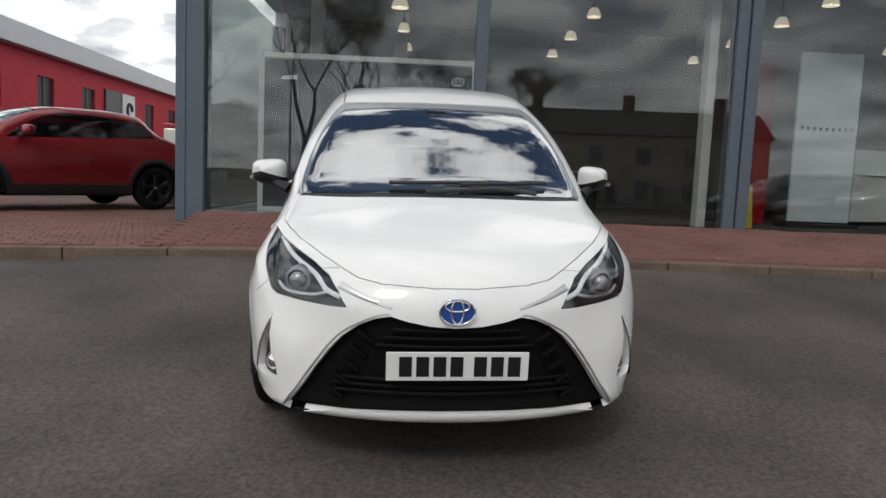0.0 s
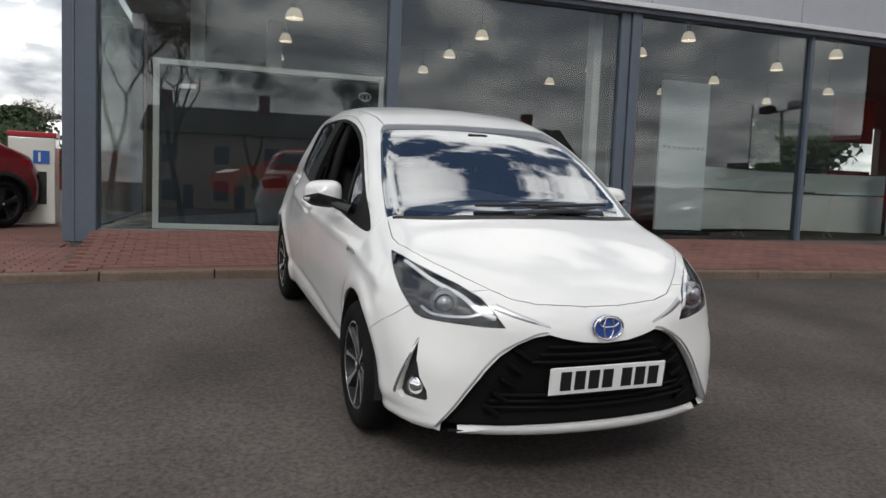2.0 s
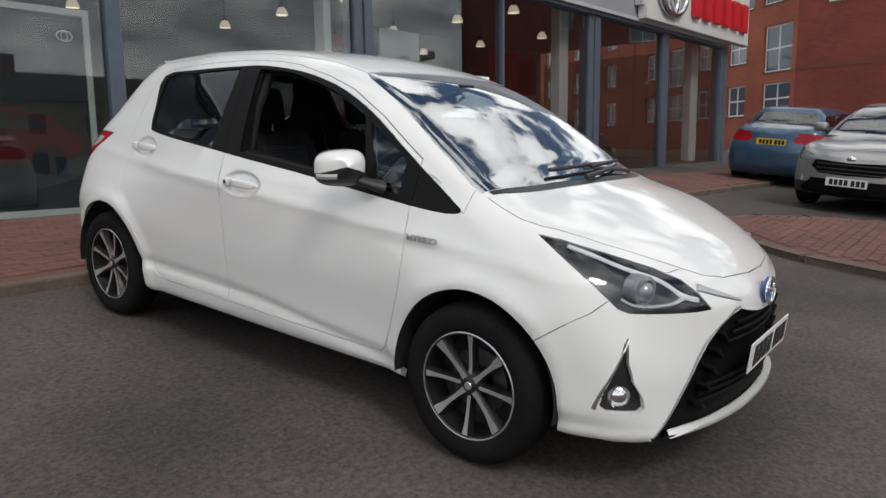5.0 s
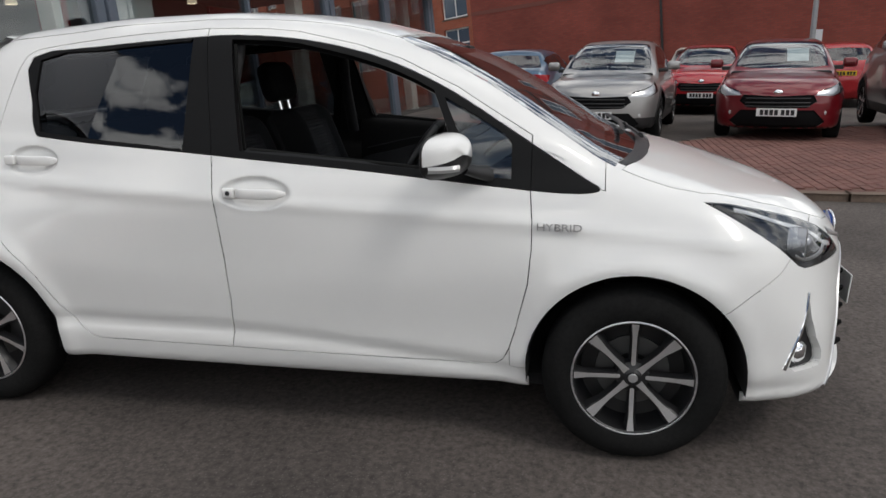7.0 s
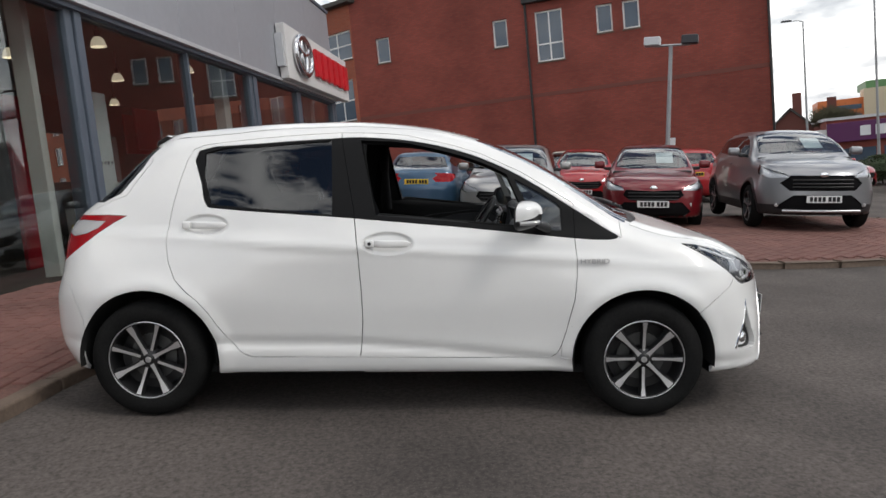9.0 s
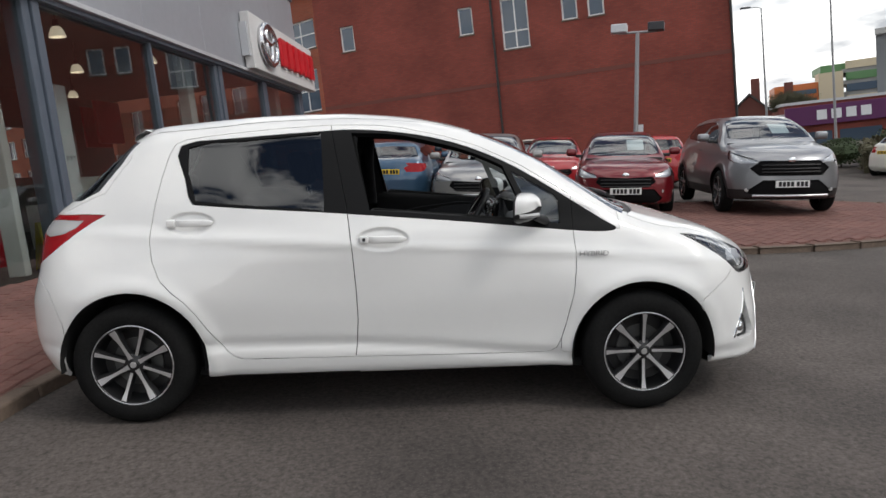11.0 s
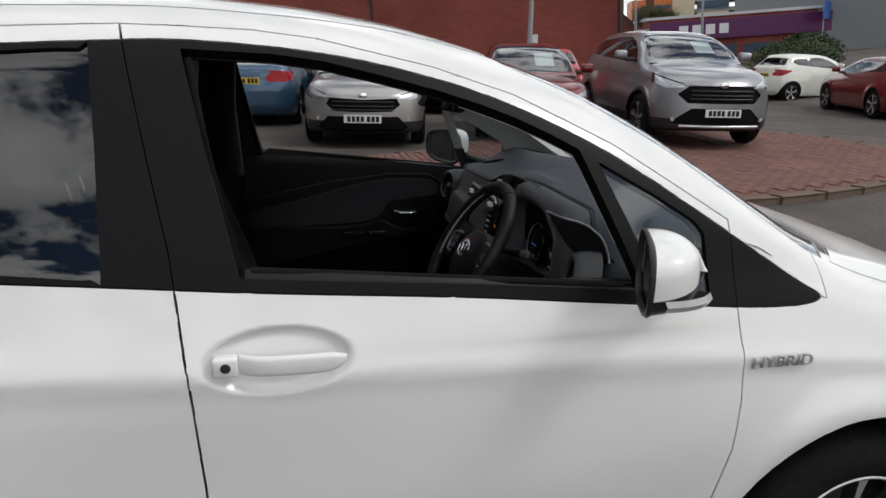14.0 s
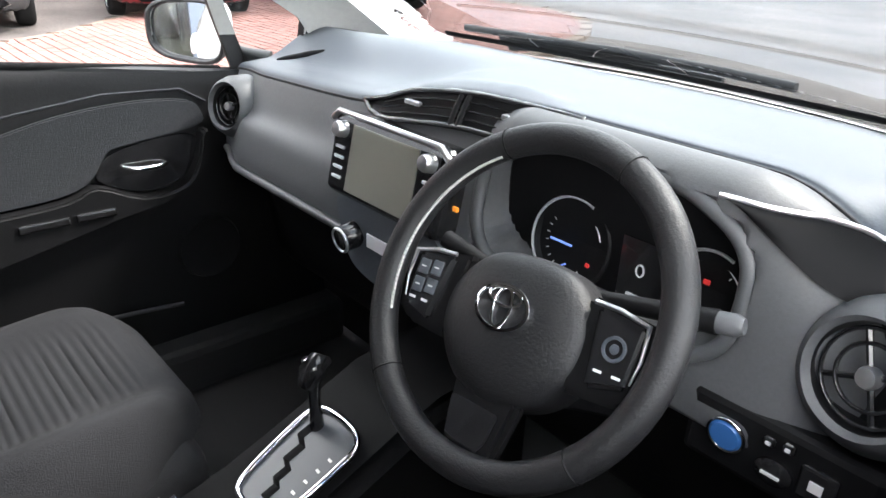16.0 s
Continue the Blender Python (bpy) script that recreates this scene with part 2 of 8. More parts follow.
def grid_mesh(P, close_u=False, close_v=False, bm=None):
    """A bmesh of quads over an array of points [u, v, 3]."""
    b = bm if bm is not None else bmesh.new()
    nu, nv = len(P), len(P[0])
    vs = [[b.verts.new(P[i][j]) for j in range(nv)] for i in range(nu)]
    for i in range(nu if close_u else nu - 1):
        for j in range(nv if close_v else nv - 1):
            q = [vs[i][j], vs[(i + 1) % nu][j], vs[(i + 1) % nu][(j + 1) % nv], vs[i][(j + 1) % nv]]
            if len({id(v) for v in q}) == 4:
                try:
                    b.faces.new(q)
                except ValueError:
                    pass
    return b


def tube(points, radius, n=10, caps=True, bm=None, closed=False, flat=1.0):
    """A round bar along points. radius: a number or one for each point; flat: squash across."""
    pts = [Vector(p) for p in points]
    k = len(pts)
    rad = [radius] * k if isinstance(radius, (int, float)) else list(radius)
    rings, ref = [], None
    for i, p in enumerate(pts):
        a = pts[(i - 1) % k] if (closed or i) else p
        c = pts[(i + 1) % k] if (closed or i < k - 1) else p
        d = (c - a).normalized()
        if ref is None:
            ref = d.orthogonal().normalized()
        ref = (ref - d * ref.dot(d)).normalized()
        s = d.cross(ref)
        rings.append([p + rad[i] * (math.cos(t) * ref + math.sin(t) * s * flat) for t in (2 * math.pi * j / n for j in range(n))])
    b = grid_mesh(rings, close_u=closed, close_v=True, bm=bm)
    if caps and not closed:
        b.verts.ensure_lookup_table()
        base = len(b.verts) - k * n
        b.faces.new([b.verts[base + j] for j in reversed(range(n))])
        b.faces.new([b.verts[base + (k - 1) * n + j] for j in range(n)])
    return b


def lathe(profile, n=32, bm=None, axis="Z"):
    """A body of revolution: profile of (radius, height)."""
    rows = [[Vector((max(r, 1e-4) * math.cos(2 * math.pi * j / n), max(r, 1e-4) * math.sin(2 * math.pi * j / n), h)) for j in range(n)] for r, h in profile]
    if axis == "X":
        rows = [[Vector((v.z, v.x, v.y)) for v in r] for r in rows]
    if axis == "Y":
        rows = [[Vector((v.x, v.z, v.y)) for v in r] for r in rows]
    b = grid_mesh(rows, close_v=True, bm=bm)
    bmesh.ops.recalc_face_normals(b, faces=b.faces)
    return b


def prism(poly, t, bevel=0.0, m=None, bm=None, seg=2):
    """A plate: 2D outline in x, y, thick in z from 0 to t."""
    b = bmesh.new()
    f = b.faces.new([b.verts.new((x, y, 0)) for x, y in poly])
    bmesh.ops.recalc_face_normals(b, faces=b.faces)
    r = bmesh.ops.extrude_face_region(b, geom=[f])
    bmesh.ops.translate(b, vec=(0, 0, t), verts=[v for v in r["geom"] if isinstance(v, bmesh.types.BMVert)])
    bmesh.ops.recalc_face_normals(b, faces=b.faces)
    if bevel:
        bmesh.ops.bevel(b, geom=list(b.edges), offset=bevel, segments=seg, affect="EDGES", clamp_overlap=True)
    if m is not None:
        bmesh.ops.transform(b, matrix=m, verts=b.verts)
    return merge(bm, b) if bm is not None else b


def smooth_loop(pts, n=6, closed=True):
    """Catmull-Rom through points."""
    P = [Vector(p) for p in pts]
    k = len(P)
    out = []
    for i in range(k if closed else k - 1):
        if closed:
            a, b, c, d = P[i - 1], P[i], P[(i + 1) % k], P[(i + 2) % k]
        else:
            a, b, c, d = P[max(i - 1, 0)], P[i], P[i + 1], P[min(i + 2, k - 1)]
        for j in range(n):
            t = j / n
            out.append(0.5 * (2 * b + (c - a) * t + (2 * a - 5 * b + 4 * c - d) * t * t + (3 * b - a - 3 * c + d) * t ** 3))
    if not closed:
        out.append(P[-1])
    return out


def curve(*pts):
    """A smooth function through (u, v) pairs, flat beyond the ends of the list, with no overshoot."""
    X, Y = np.array([p[0] for p in pts], float), np.array([p[1] for p in pts], float)
    h, d = np.diff(X), np.diff(Y) / np.diff(X)
    s = np.zeros(len(X))
    s[0], s[-1] = d[0], d[-1]
    for i in range(1, len(X) - 1):
        s[i] = 0 if d[i - 1] * d[i] <= 0 else 2 * d[i - 1] * d[i] / (d[i - 1] + d[i])

    def f(x):
        x = np.clip(np.asarray(x, float), X[0], X[-1])
        i = np.clip(np.searchsorted(X, x) - 1, 0, len(h) - 1)
        t = (x - X[i]) / h[i]
        return ((1 + 2 * t) * (1 - t) ** 2 * Y[i] + t * (1 - t) ** 2 * h[i] * s[i] + t * t * (3 - 2 * t) * Y[i + 1] + t * t * (t - 1) * h[i] * s[i + 1])
    return f


def smax(a, b, k):
    h = np.maximum(k - np.abs(a - b), 0) / k
    return np.maximum(a, b) + h * h * k * 0.25


def text_mesh(words, size, parent, name, mat, m, depth=0.002, squeeze=1.0):
    """Raised lettering in the built-in font, turned into a mesh."""
    cu = bpy.data.curves.new(name, "FONT")
    cu.body, cu.size, cu.extrude, cu.align_x, cu.align_y = words, size, depth, "CENTER", "CENTER"
    tmp = new("tmp", cu)
    dg = bpy.context.evaluated_depsgraph_get()
    me = bpy.data.meshes.new_from_object(tmp.evaluated_get(dg))
    bpy.data.objects.remove(tmp)
    bpy.data.curves.remove(cu)
    me.name = name
    me.materials.clear()
    me.materials.append(mat)
    me.transform(m @ Matrix.Diagonal((squeeze, 1, 1, 1)))
    ob = new(name, me)
    ob.parent = parent
    return ob


# ---- car bodies: a rounded solid given by its profiles, cut into panels ----
class Solid:
    """A car body as the smooth meeting of a side, a top, a front, a rear and an underside.
    Local axes: y from the nose backwards, x across, z up."""

    def __init__(self, p):
        self.p = p
        self.top, self.nose, self.tail = curve(*p["top"]), curve(*p["nose"]), curve(*p["tail"])
        self.wide, self.low, self.high = curve(*p["section"]), curve(*p["plan_low"]), curve(*p["plan_high"])
        self.sweep = curve(*p["sweep"])
        self.arches = p["arches"]

    def f(self, P):
        p = self.p
        x, y, z = np.abs(P[:, 0]), P[:, 1], P[:, 2]
        b = np.clip((z - p["blend"][0]) / (p["blend"][1] - p["blend"][0]), 0, 1)
        b = b * b * (3 - 2 * b)
        half = self.wide(z) * (self.low(y) * (1 - b) + self.high(y) * b)
        for ay, az, ar, lift in self.arches:
            r = np.hypot(y - ay, z - az)
            half = half + lift * np.exp(-((r - ar) / 0.05) ** 2) * (z > az - ar)
        for zc, dep, wid in p.get("creases", ()):
            half = half + dep * np.exp(-((z - zc(y)) / wid) ** 2)
        side = x - half
        top = z - (self.top(y) - p["crown"] * x * x)
        front = self.nose(z) + self.sweep(z) * x ** 2.2 - y
        rear = y - (self.tail(z) - p["tail_sweep"] * x ** 2.6)
        under = p["floor"] - z
        g = smax(side, top * p.get("top_weight", 0.85), p["round_top"])
        g = smax(g, front * 0.9, p["round_front"])
        g = smax(g, rear * 0.9, p["round_rear"])
        return smax(g, under, 0.05)

    def grad(self, P):
        e = 2e-3
        g = np.stack([self.f(P + d) - self.f(P - d) for d in np.eye(3) * e], 1)
        return g / np.maximum(np.linalg.norm(g, axis=1, keepdims=True), 1e-9)

    def snap(self, P, rounds=4):
        P = np.array(P, float)
        for _ in range(rounds):
            e = 1e-3
            g = np.stack([(self.f(P + d) - self.f(P - d)) / (2 * e) for d in np.eye(3) * e], 1)
            P = P - g * (self.f(P) / np.maximum((g * g).sum(1), 1e-6))[:, None] * 0.9
        return P

    def half_mesh(self, nu, nv):
        """A grid over the x <= 0 half of the body, met by rays from its middle line."""
        p = self.p
        L0, L1, zc = p["mid"]
        u = np.linspace(0, 1, nu)
        th = np.linspace(-math.pi / 2, math.pi / 2, nv)
        a, b = 0.22, 0.80
        yo = np.interp(u, [a, b], [L0, L1])
        phi = np.where(u < a, -math.pi / 2 * (1 - u / a), np.where(u > b, math.pi / 2 * (u - b) / (1 - b), 0.0))
        O = np.zeros((nu, nv, 3)); O[..., 1] = yo[:, None]; O[..., 2] = zc
        D = np.zeros((nu, nv, 3))
        D[..., 0] = -np.cos(phi)[:, None] * np.cos(th)[None]
        D[..., 1] = np.sin(phi)[:, None]
        D[..., 2] = np.cos(phi)[:, None] * np.sin(th)[None] * 0.85
        O, D = O.reshape(-1, 3), D.reshape(-1, 3)
        lo, hi = np.zeros(len(O)), np.full(len(O), 3.0)
        for _ in range(34):
            m = (lo + hi) / 2
            ins = self.f(O + D * m[:, None]) < 0
            lo, hi = np.where(ins, m, lo), np.where(ins, hi, m)
        P = self.snap(O + D * lo[:, None], 1).reshape(nu, nv, 3)
        P[:, 0, 0] = P[:, -1, 0] = 0
        bm = bmesh.new()
        vs = [[None] * nv for _ in range(nu)]
        pole0, pole1 = bm.verts.new(P[0].mean(0) * (0, 1, 1)), bm.verts.new(P[-1].mean(0) * (0, 1, 1))
        for i in range(nu):
            for j in range(nv):
                vs[i][j] = pole0 if i == 0 else pole1 if i == nu - 1 else bm.verts.new(P[i, j])
        for i in range(nu - 1):
            for j in range(nv - 1):
                q = []
                for v in (vs[i][j], vs[i][j + 1], vs[i + 1][j + 1], vs[i + 1][j]):
                    if v not in q:
                        q.append(v)
                if len(q) > 2:
                    bm.faces.new(q)
        bmesh.ops.recalc_face_normals(bm, faces=bm.faces)
        return bm


def inside(poly, a, b):
    c = False
    j = len(poly) - 1
    for i in range(len(poly)):
        (x1, y1), (x2, y2) = poly[i], poly[j]
        if (y1 > b) != (y2 > b) and a < (x2 - x1) * (b - y1) / (y2 - y1) + x1:
            c = not c
        j = i
    return c


SIDE = (Vector((0, 1, 0)), Vector((0, 0, 1)))
TOP = (Vector((1, 0, 0)), Vector((0, 1, 0)))
FRONT = (Vector((1, 0, 0)), Vector((0, 0, 1)))
CORNER = (Vector((-0.66, 0.75, 0)), Vector((0, 0, 1)))


def cut(bm, poly, proj, ok):
    """Cuts the faces that ok() allows along an outline seen in a projection, so that panel edges are clean."""
    A, B = proj
    N = A.cross(B).normalized()
    lo_a, hi_a = min(p[0] for p in poly) - .05, max(p[0] for p in poly) + .05
    lo_b, hi_b = min(p[1] for p in poly) - .05, max(p[1] for p in poly) + .05
    pool = set()
    for f in bm.faces:
        c = f.calc_center_median()
        if lo_a < c.dot(A) < hi_a and lo_b < c.dot(B) < hi_b and ok(c):
            pool.add(f)
    k = len(poly)
    for i in range(k):
        (a0, b0), (a1, b1) = poly[i], poly[(i + 1) % k]
        d = A * (a1 - a0) + B * (b1 - b0)
        if d.length < 1e-6:
            continue
        n = d.cross(N).normalized()
        base = A * a0 + B * b0
        d2 = d.normalized()
        off = n.dot(base)
        near = []
        for f in pool:
            if not f.is_valid:
                continue
            s = [v.co.dot(n) - off for v in f.verts]
            if min(s) < -1e-6 and max(s) > 1e-6:
                t = [v.co.dot(d2) - base.dot(d2) for v in f.verts]
                if max(t) > -0.002 and min(t) < d.length + 0.002:
                    near.append(f)
        if not near:
            continue
        es = {e for f in near for e in f.edges}
        vs = {v for f in near for v in f.verts}
        r = bmesh.ops.bisect_plane(bm, geom=list(vs) + list(es) + near, dist=2e-5, plane_co=base, plane_no=n)
        for g in r["geom"] + r["geom_cut"]:
            if isinstance(g, bmesh.types.BMFace):
                pool.add(g)
            elif isinstance(g, bmesh.types.BMEdge):
                pool.update(g.link_faces)
        pool = {f for f in pool if f.is_valid}


def shell_part(name, solid, faces, mat, parent, mirror, label="", inset=0.0, lip=0.0, sink=0.0, both=False, rim_only=False):
    """Lifts faces off the body as one panel with turned-in edges. mirror: the other side's copy; both: the two halves as one."""
    key = {}
    co, polys = [], []
    for f in faces:
        q = []
        for v in f.verts:
            if v not in key:
                key[v] = len(co)
                co.append(v.co.copy())
            q.append(key[v])
        polys.append(q)
    if not co:
        return None
    P = np.array([tuple(c) for c in co])
    Nn = solid.grad(P)
    edge = {}
    for q in polys:
        for a, b in zip(q, q[1:] + q[:1]):
            edge[(a, b)] = edge.get((a, b), 0) + 1
    rim = [(a, b) for (a, b) in edge if (b, a) not in edge]
    rim = [(a, b) for a, b in rim if not (abs(P[a, 0]) < 1e-4 and abs(P[b, 0]) < 1e-4)] if both else rim
    if inset:
        push = np.zeros_like(P)
        for a, b in rim:
            d = P[b] - P[a]
            d = d / max(np.linalg.norm(d), 1e-9)
            inn = np.cross(Nn[a], d)
            push[a] += inn; push[b] += inn
        ln = np.linalg.norm(push, axis=1, keepdims=True)
        if both:
            push[np.abs(P[:, 0]) < 1e-4, 0] = 0
        P = P + np.where(ln > 1e-6, push / np.maximum(ln, 1e-6), 0) * inset
    P = P - Nn * sink
    n0 = len(P)
    V, F, N = [tuple(p) for p in P], [list(q) for q in polys], [tuple(n) for n in Nn]
    sharp = []
    if lip:
        back = {}
        for a, b in rim:
            for v in (a, b):
                if v not in back:
                    back[v] = len(V)
                    V.append(tuple(P[v] - Nn[v] * lip))
                    N.append(tuple(Nn[v]))
            F.append([b, a, back[a], back[b]])
    nf = len(polys)
    if rim_only:
        F, nf = F[nf:], 0
    sides = [1] if not mirror else [-1]
    if both:
        sides = [1, -1]
    VV, FF, NN, flat = [], [], [], []
    for s in sides:
        o = len(VV)
        VV += [(x * s, y, z) for x, y, z in V]
        NN += [(x * s, y, z) for x, y, z in N]
        for i, q in enumerate(F):
            FF.append([o + k for k in (q if s == 1 else q[::-1])])
            flat.append(i >= nf)
    me = bpy.data.meshes.new(name)
    me.from_pydata(VV, [], FF)
    me.update()
    if len(me.polygons) == len(FF):
        loops = []
        for pl in me.polygons:
            pl.use_smooth = True
            if flat[pl.index]:
                loops += [tuple(pl.normal)] * pl.loop_total
            else:
                loops += [NN[v] for v in pl.vertices]
        me.normals_split_custom_set(loops)
    me.materials.append(mat)
    ob = new(name, me)
    ob.parent = parent
    if label:
        ob["label"] = label
    return ob

# ---- ground, forecourt, paving ----
def ground_height(x, y):
    return 0.0189 * min(max(x, -14), 24) + 0.0890 * min(max(y, -12), 6.1 if x > -2.5 else 3.5)


xs = [-600, -200, -60, -30, -20, -14, -9, -5, -3, -2.3, 0, 5, 9, 14, 19, 24, 32, 45, 80, 200, 600]
ys = [-600, -200, -80, -40, -24, -16, -12, -8, -4, 0, 3, 3.5, 6.1, 9, 14, 25, 40, 80, 200, 600]
tagged(part("ground", grid_mesh([[(x, y, ground_height(x, y)) for x in xs] for y in ys]), ASPHALT),
       "worn dark grey asphalt forecourt with pale stone chips", "asphalt ground", kind="structure")


def kerb_y(x):
    return 4.16 - 0.118 * (x + 0.8) if x > -0.8 else 4.16 + 0.02 * (x + 0.8)


FA = radians(3.55)
FE, FN, FO = Vector((math.cos(FA), -math.sin(FA), 0)), Vector((math.sin(FA), math.cos(FA), 0)), Vector((-2.43, 6.40, 0))


def fac(s, off, z):
    """A point of the showroom: s along its glass front, off inwards, z up."""
    return FO + FE * s + FN * off + Vector((0, 0, z))


FACADE = Matrix(((FE.x, FN.x, 0, FO.x), (FE.y, FN.y, 0, FO.y), (0, 0, 1, 0), (0, 0, 0, 1)))


def facade_y(x):
    return FO.y + (x - FO.x) * FE.y / FE.x


STEP = 0.075
PLANE = lambda x, y: 0.0189 * x + 0.0890 * y
apron_cap = lambda x: 0.62 if x > -2.5 else 0.38
pv = []
for x in [-14 + 0.5 * i for i in range(73)]:
    row = []
    y0, y1 = kerb_y(x), facade_y(x) - 0.02 if -3.0 < x < 17.5 else 12.0
    for k in range(7):
        y = y0 + (y1 - y0) * k / 6
        row.append((x, y, min(PLANE(x, y) + STEP - 0.012, apron_cap(x))))
    pv.append(row)
pavement = tagged(part("pavement", grid_mesh(pv), JOINT), "red block paving apron with sandy joints before the showroom", "paving", kind="structure")

# ---- showroom ----
def fbox(s0, s1, o0, o1, z0, z1, bevel=0.0):
    return box(s0, s1, o0, o1, z0, z1, bevel, m=FACADE)


tagged(part("showroom_floor", fbox(-0.3, 19.1, 0.06, 5.6, 0.2, 0.585), FLOOR_TILE), "pale polished tiled showroom floor", "floor", kind="structure")
tagged(part("showroom_ceiling", fbox(-0.3, 19.1, 0.0, 5.8, 4.05, 4.2), CEILING_M), "dark taupe showroom ceiling", "ceiling", kind="structure")
rear_wall = bmesh.new()
for s0, s1, z0, z1 in ((-0.3, 13.2, .5, 4.1), (13.2, 17.1, .5, 2.02), (13.2, 17.1, 3.2, 4.1), (17.1, 19, .5, 4.1)):
    box(s0, s1, 5.6, 5.8, z0, z1, bm=rear_wall)
bmesh.ops.transform(rear_wall, matrix=FACADE, verts=rear_wall.verts)
tagged(part("wall_rear", rear_wall, material("taupe_showroom_wall", (0.20, 0.18, 0.17), 0.8, grain=0.05)), "taupe showroom rear wall with a long window", "wall", kind="structure")
tagged(part("roof", fbox(-0.5, 18.95, 0.2, 5.8, 5.9, 6.1), CLADDING), "flat grey metal showroom roof", "roof", kind="structure")

fascia = thing("showroom_fascia", "silver grey metal clad fascia above the showroom glass", "fascia", kind="structure")
for i in range(8):
    s0, s1 = -0.6 + i * 2.445, -0.6 + (i + 1) * 2.445 - 0.008
    part("cladding_panel", fbox(s0, s1, -0.12, 0.2, 3.77, 6.165, 0.006), CLADDING, fascia)
part("drip_edge", fbox(-0.62, 18.99, -0.16, 0.2, 3.70, 3.765, 0.006), PALE_TRIM, fascia, "pale metal drip edge")
part("soffit", fbox(-0.6, 18.96, -0.10, 0.1, 3.64, 3.695), STEEL_BLUE, fascia)
part("coping", fbox(-0.65, 19.0, -0.16, 0.3, 6.17, 6.25, 0.01), STEEL_BLUE, fascia)

front = thing("showroom_front", "blue-grey steel framed full height shop glazing", "glazed shopfront", kind="structure")
for s0, s1, o0, o1 in ((-0.36, -0.02, -0.06, 0.26), (6.35, 6.49, -0.03, 0.2), (6.50, 6.64, -0.06, 0.22), (12.20, 12.36, -0.03, 0.2), (12.38, 12.58, -0.05, 0.22), (18.75, 18.95, -0.05, 0.2), (18.96, 19.17, -0.06, 0.25)):
    part("column", fbox(s0, s1, o0, o1, 0.45, 3.69, 0.012), STEEL_BLUE, front)
part("column", fbox(-0.27, -0.235, -0.075, -0.05, 0.45, 3.69, 0.004), STEEL_BLUE, front)
for s0, s1 in ((3.2, 3.35), (9.47, 9.53), (15.35, 15.68)):
    part("mullion", fbox(s0, s1, -0.035, 0.12, 0.5, 3.69, 0.008), STEEL_BLUE, front)
for s0, s1 in ((-0.02, 3.2), (3.35, 6.35), (6.64, 9.47), (9.53, 12.20), (12.58, 15.35), (15.68, 18.75)):
    part("bottom_rail", fbox(s0, s1, -0.03, 0.1, 0.42, 0.60, 0.006), STEEL_BLUE, front)
    part("top_rail", fbox(s0, s1, -0.02, 0.1, 3.62, 3.70, 0.005), STEEL_BLUE, front)
    pane = part("pane", fbox(s0, s1, 0.025, 0.037, 0.6, 3.62), SHOP_GLASS, front, "clear reflective shop window pane")
    pane.visible_shadow = False
part("pane", fbox(-0.20, -0.19, 0.26, 5.0, 0.6, 3.7), SHOP_GLASS, front).visible_shadow = False
part("bottom_rail", fbox(-0.3, -0.1, 0.26, 5.0, 0.42, 0.6), STEEL_BLUE, front)
part("column", fbox(-0.3, -0.1, 4.9, 5.1, 0.45, 3.75), STEEL_BLUE, front)
part("threshold", fbox(4.9, 6.34, -0.12, -0.03, 0.55, 0.575, 0.004), PALE_TRIM, front, "bright metal door threshold")
part("pane", fbox(19.04, 19.05, 0.26, 5.5, 0.6, 3.7), SHOP_GLASS, front).visible_shadow = False
# side walls close the hall
tagged(part("wall_side", fbox(-0.3, -0.1, 5.1, 5.8, .4, 5.9), WHITE_WALL), "white showroom side wall", "wall", kind="structure")
for s, o, w in ((6.22, 0.45, 0.12), (12.0, 0.5, 0.3), (18.2, 0.5, 0.45), (0.9, 2.6, 0.2), (2.1, 4.6, 0.25)):
    tagged(part("interior_column", fbox(s - w / 2, s + w / 2, o - .1, o + .1, 0.585, 4.05, 0.01), WHITE_WALL), "white painted square interior column", "column", group="interior columns", kind="structure")

# pendant lamps
SHADE = material("ribbed_clear_lamp_shade", (0.75, 0.73, 0.70), 0.25, emit=((1.0, 0.82, 0.60), 0.75))
BULB = material("warm_bulb", (1, 0.9, 0.75), 0.4, emit=((1.0, 0.82, 0.6), 7.0))
DARKMETAL = material("dark_lamp_metal", (0.05, 0.05, 0.055), 0.4, metal=0.6)
pend = thing("pendant_lamp", "lit bell shaped pendant lamp hanging in the showroom", "pendant lamp", group="showroom pendant lamps")
part("shade", lathe([(0.05, 0.16), (0.07, 0.155), (0.10, 0.13), (0.13, 0.08), (0.155, 0.0), (0.15, 0.0), (0.125, 0.08), (0.095, 0.125), (0.05, 0.15)], 20), SHADE, pend, "glowing ribbed bell shade", 40)
part("cap", lathe([(0.0, 0.27), (0.05, 0.265), (0.06, 0.17), (0.05, 0.15), (0.0, 0.15)], 14), DARKMETAL, pend, "", 40)
part("rod", tube([(0, 0, 0.26), (0, 0, 0.62)], 0.012, 8), DARKMETAL, pend)
part("bulb", lathe([(0.0, 0.02), (0.05, 0.04), (0.06, 0.08), (0.03, 0.13), (0.0, 0.14)], 12), BULB, pend, "", 60)
first = True
for s in (2.2, 4.95, 7.65, 10.3, 13.05):
    for o in (0.35, 1.6, 3.25, 5.0):
        if o < 1 and s < 6:
            continue
        m = FACADE @ Matrix.Translation((s, o, 3.46)) @ Matrix.Diagonal((.82, .82, .9, 1))
        if first:
            pend.matrix_world = m
            first = False
        else:
            copy_thing(pend, m)

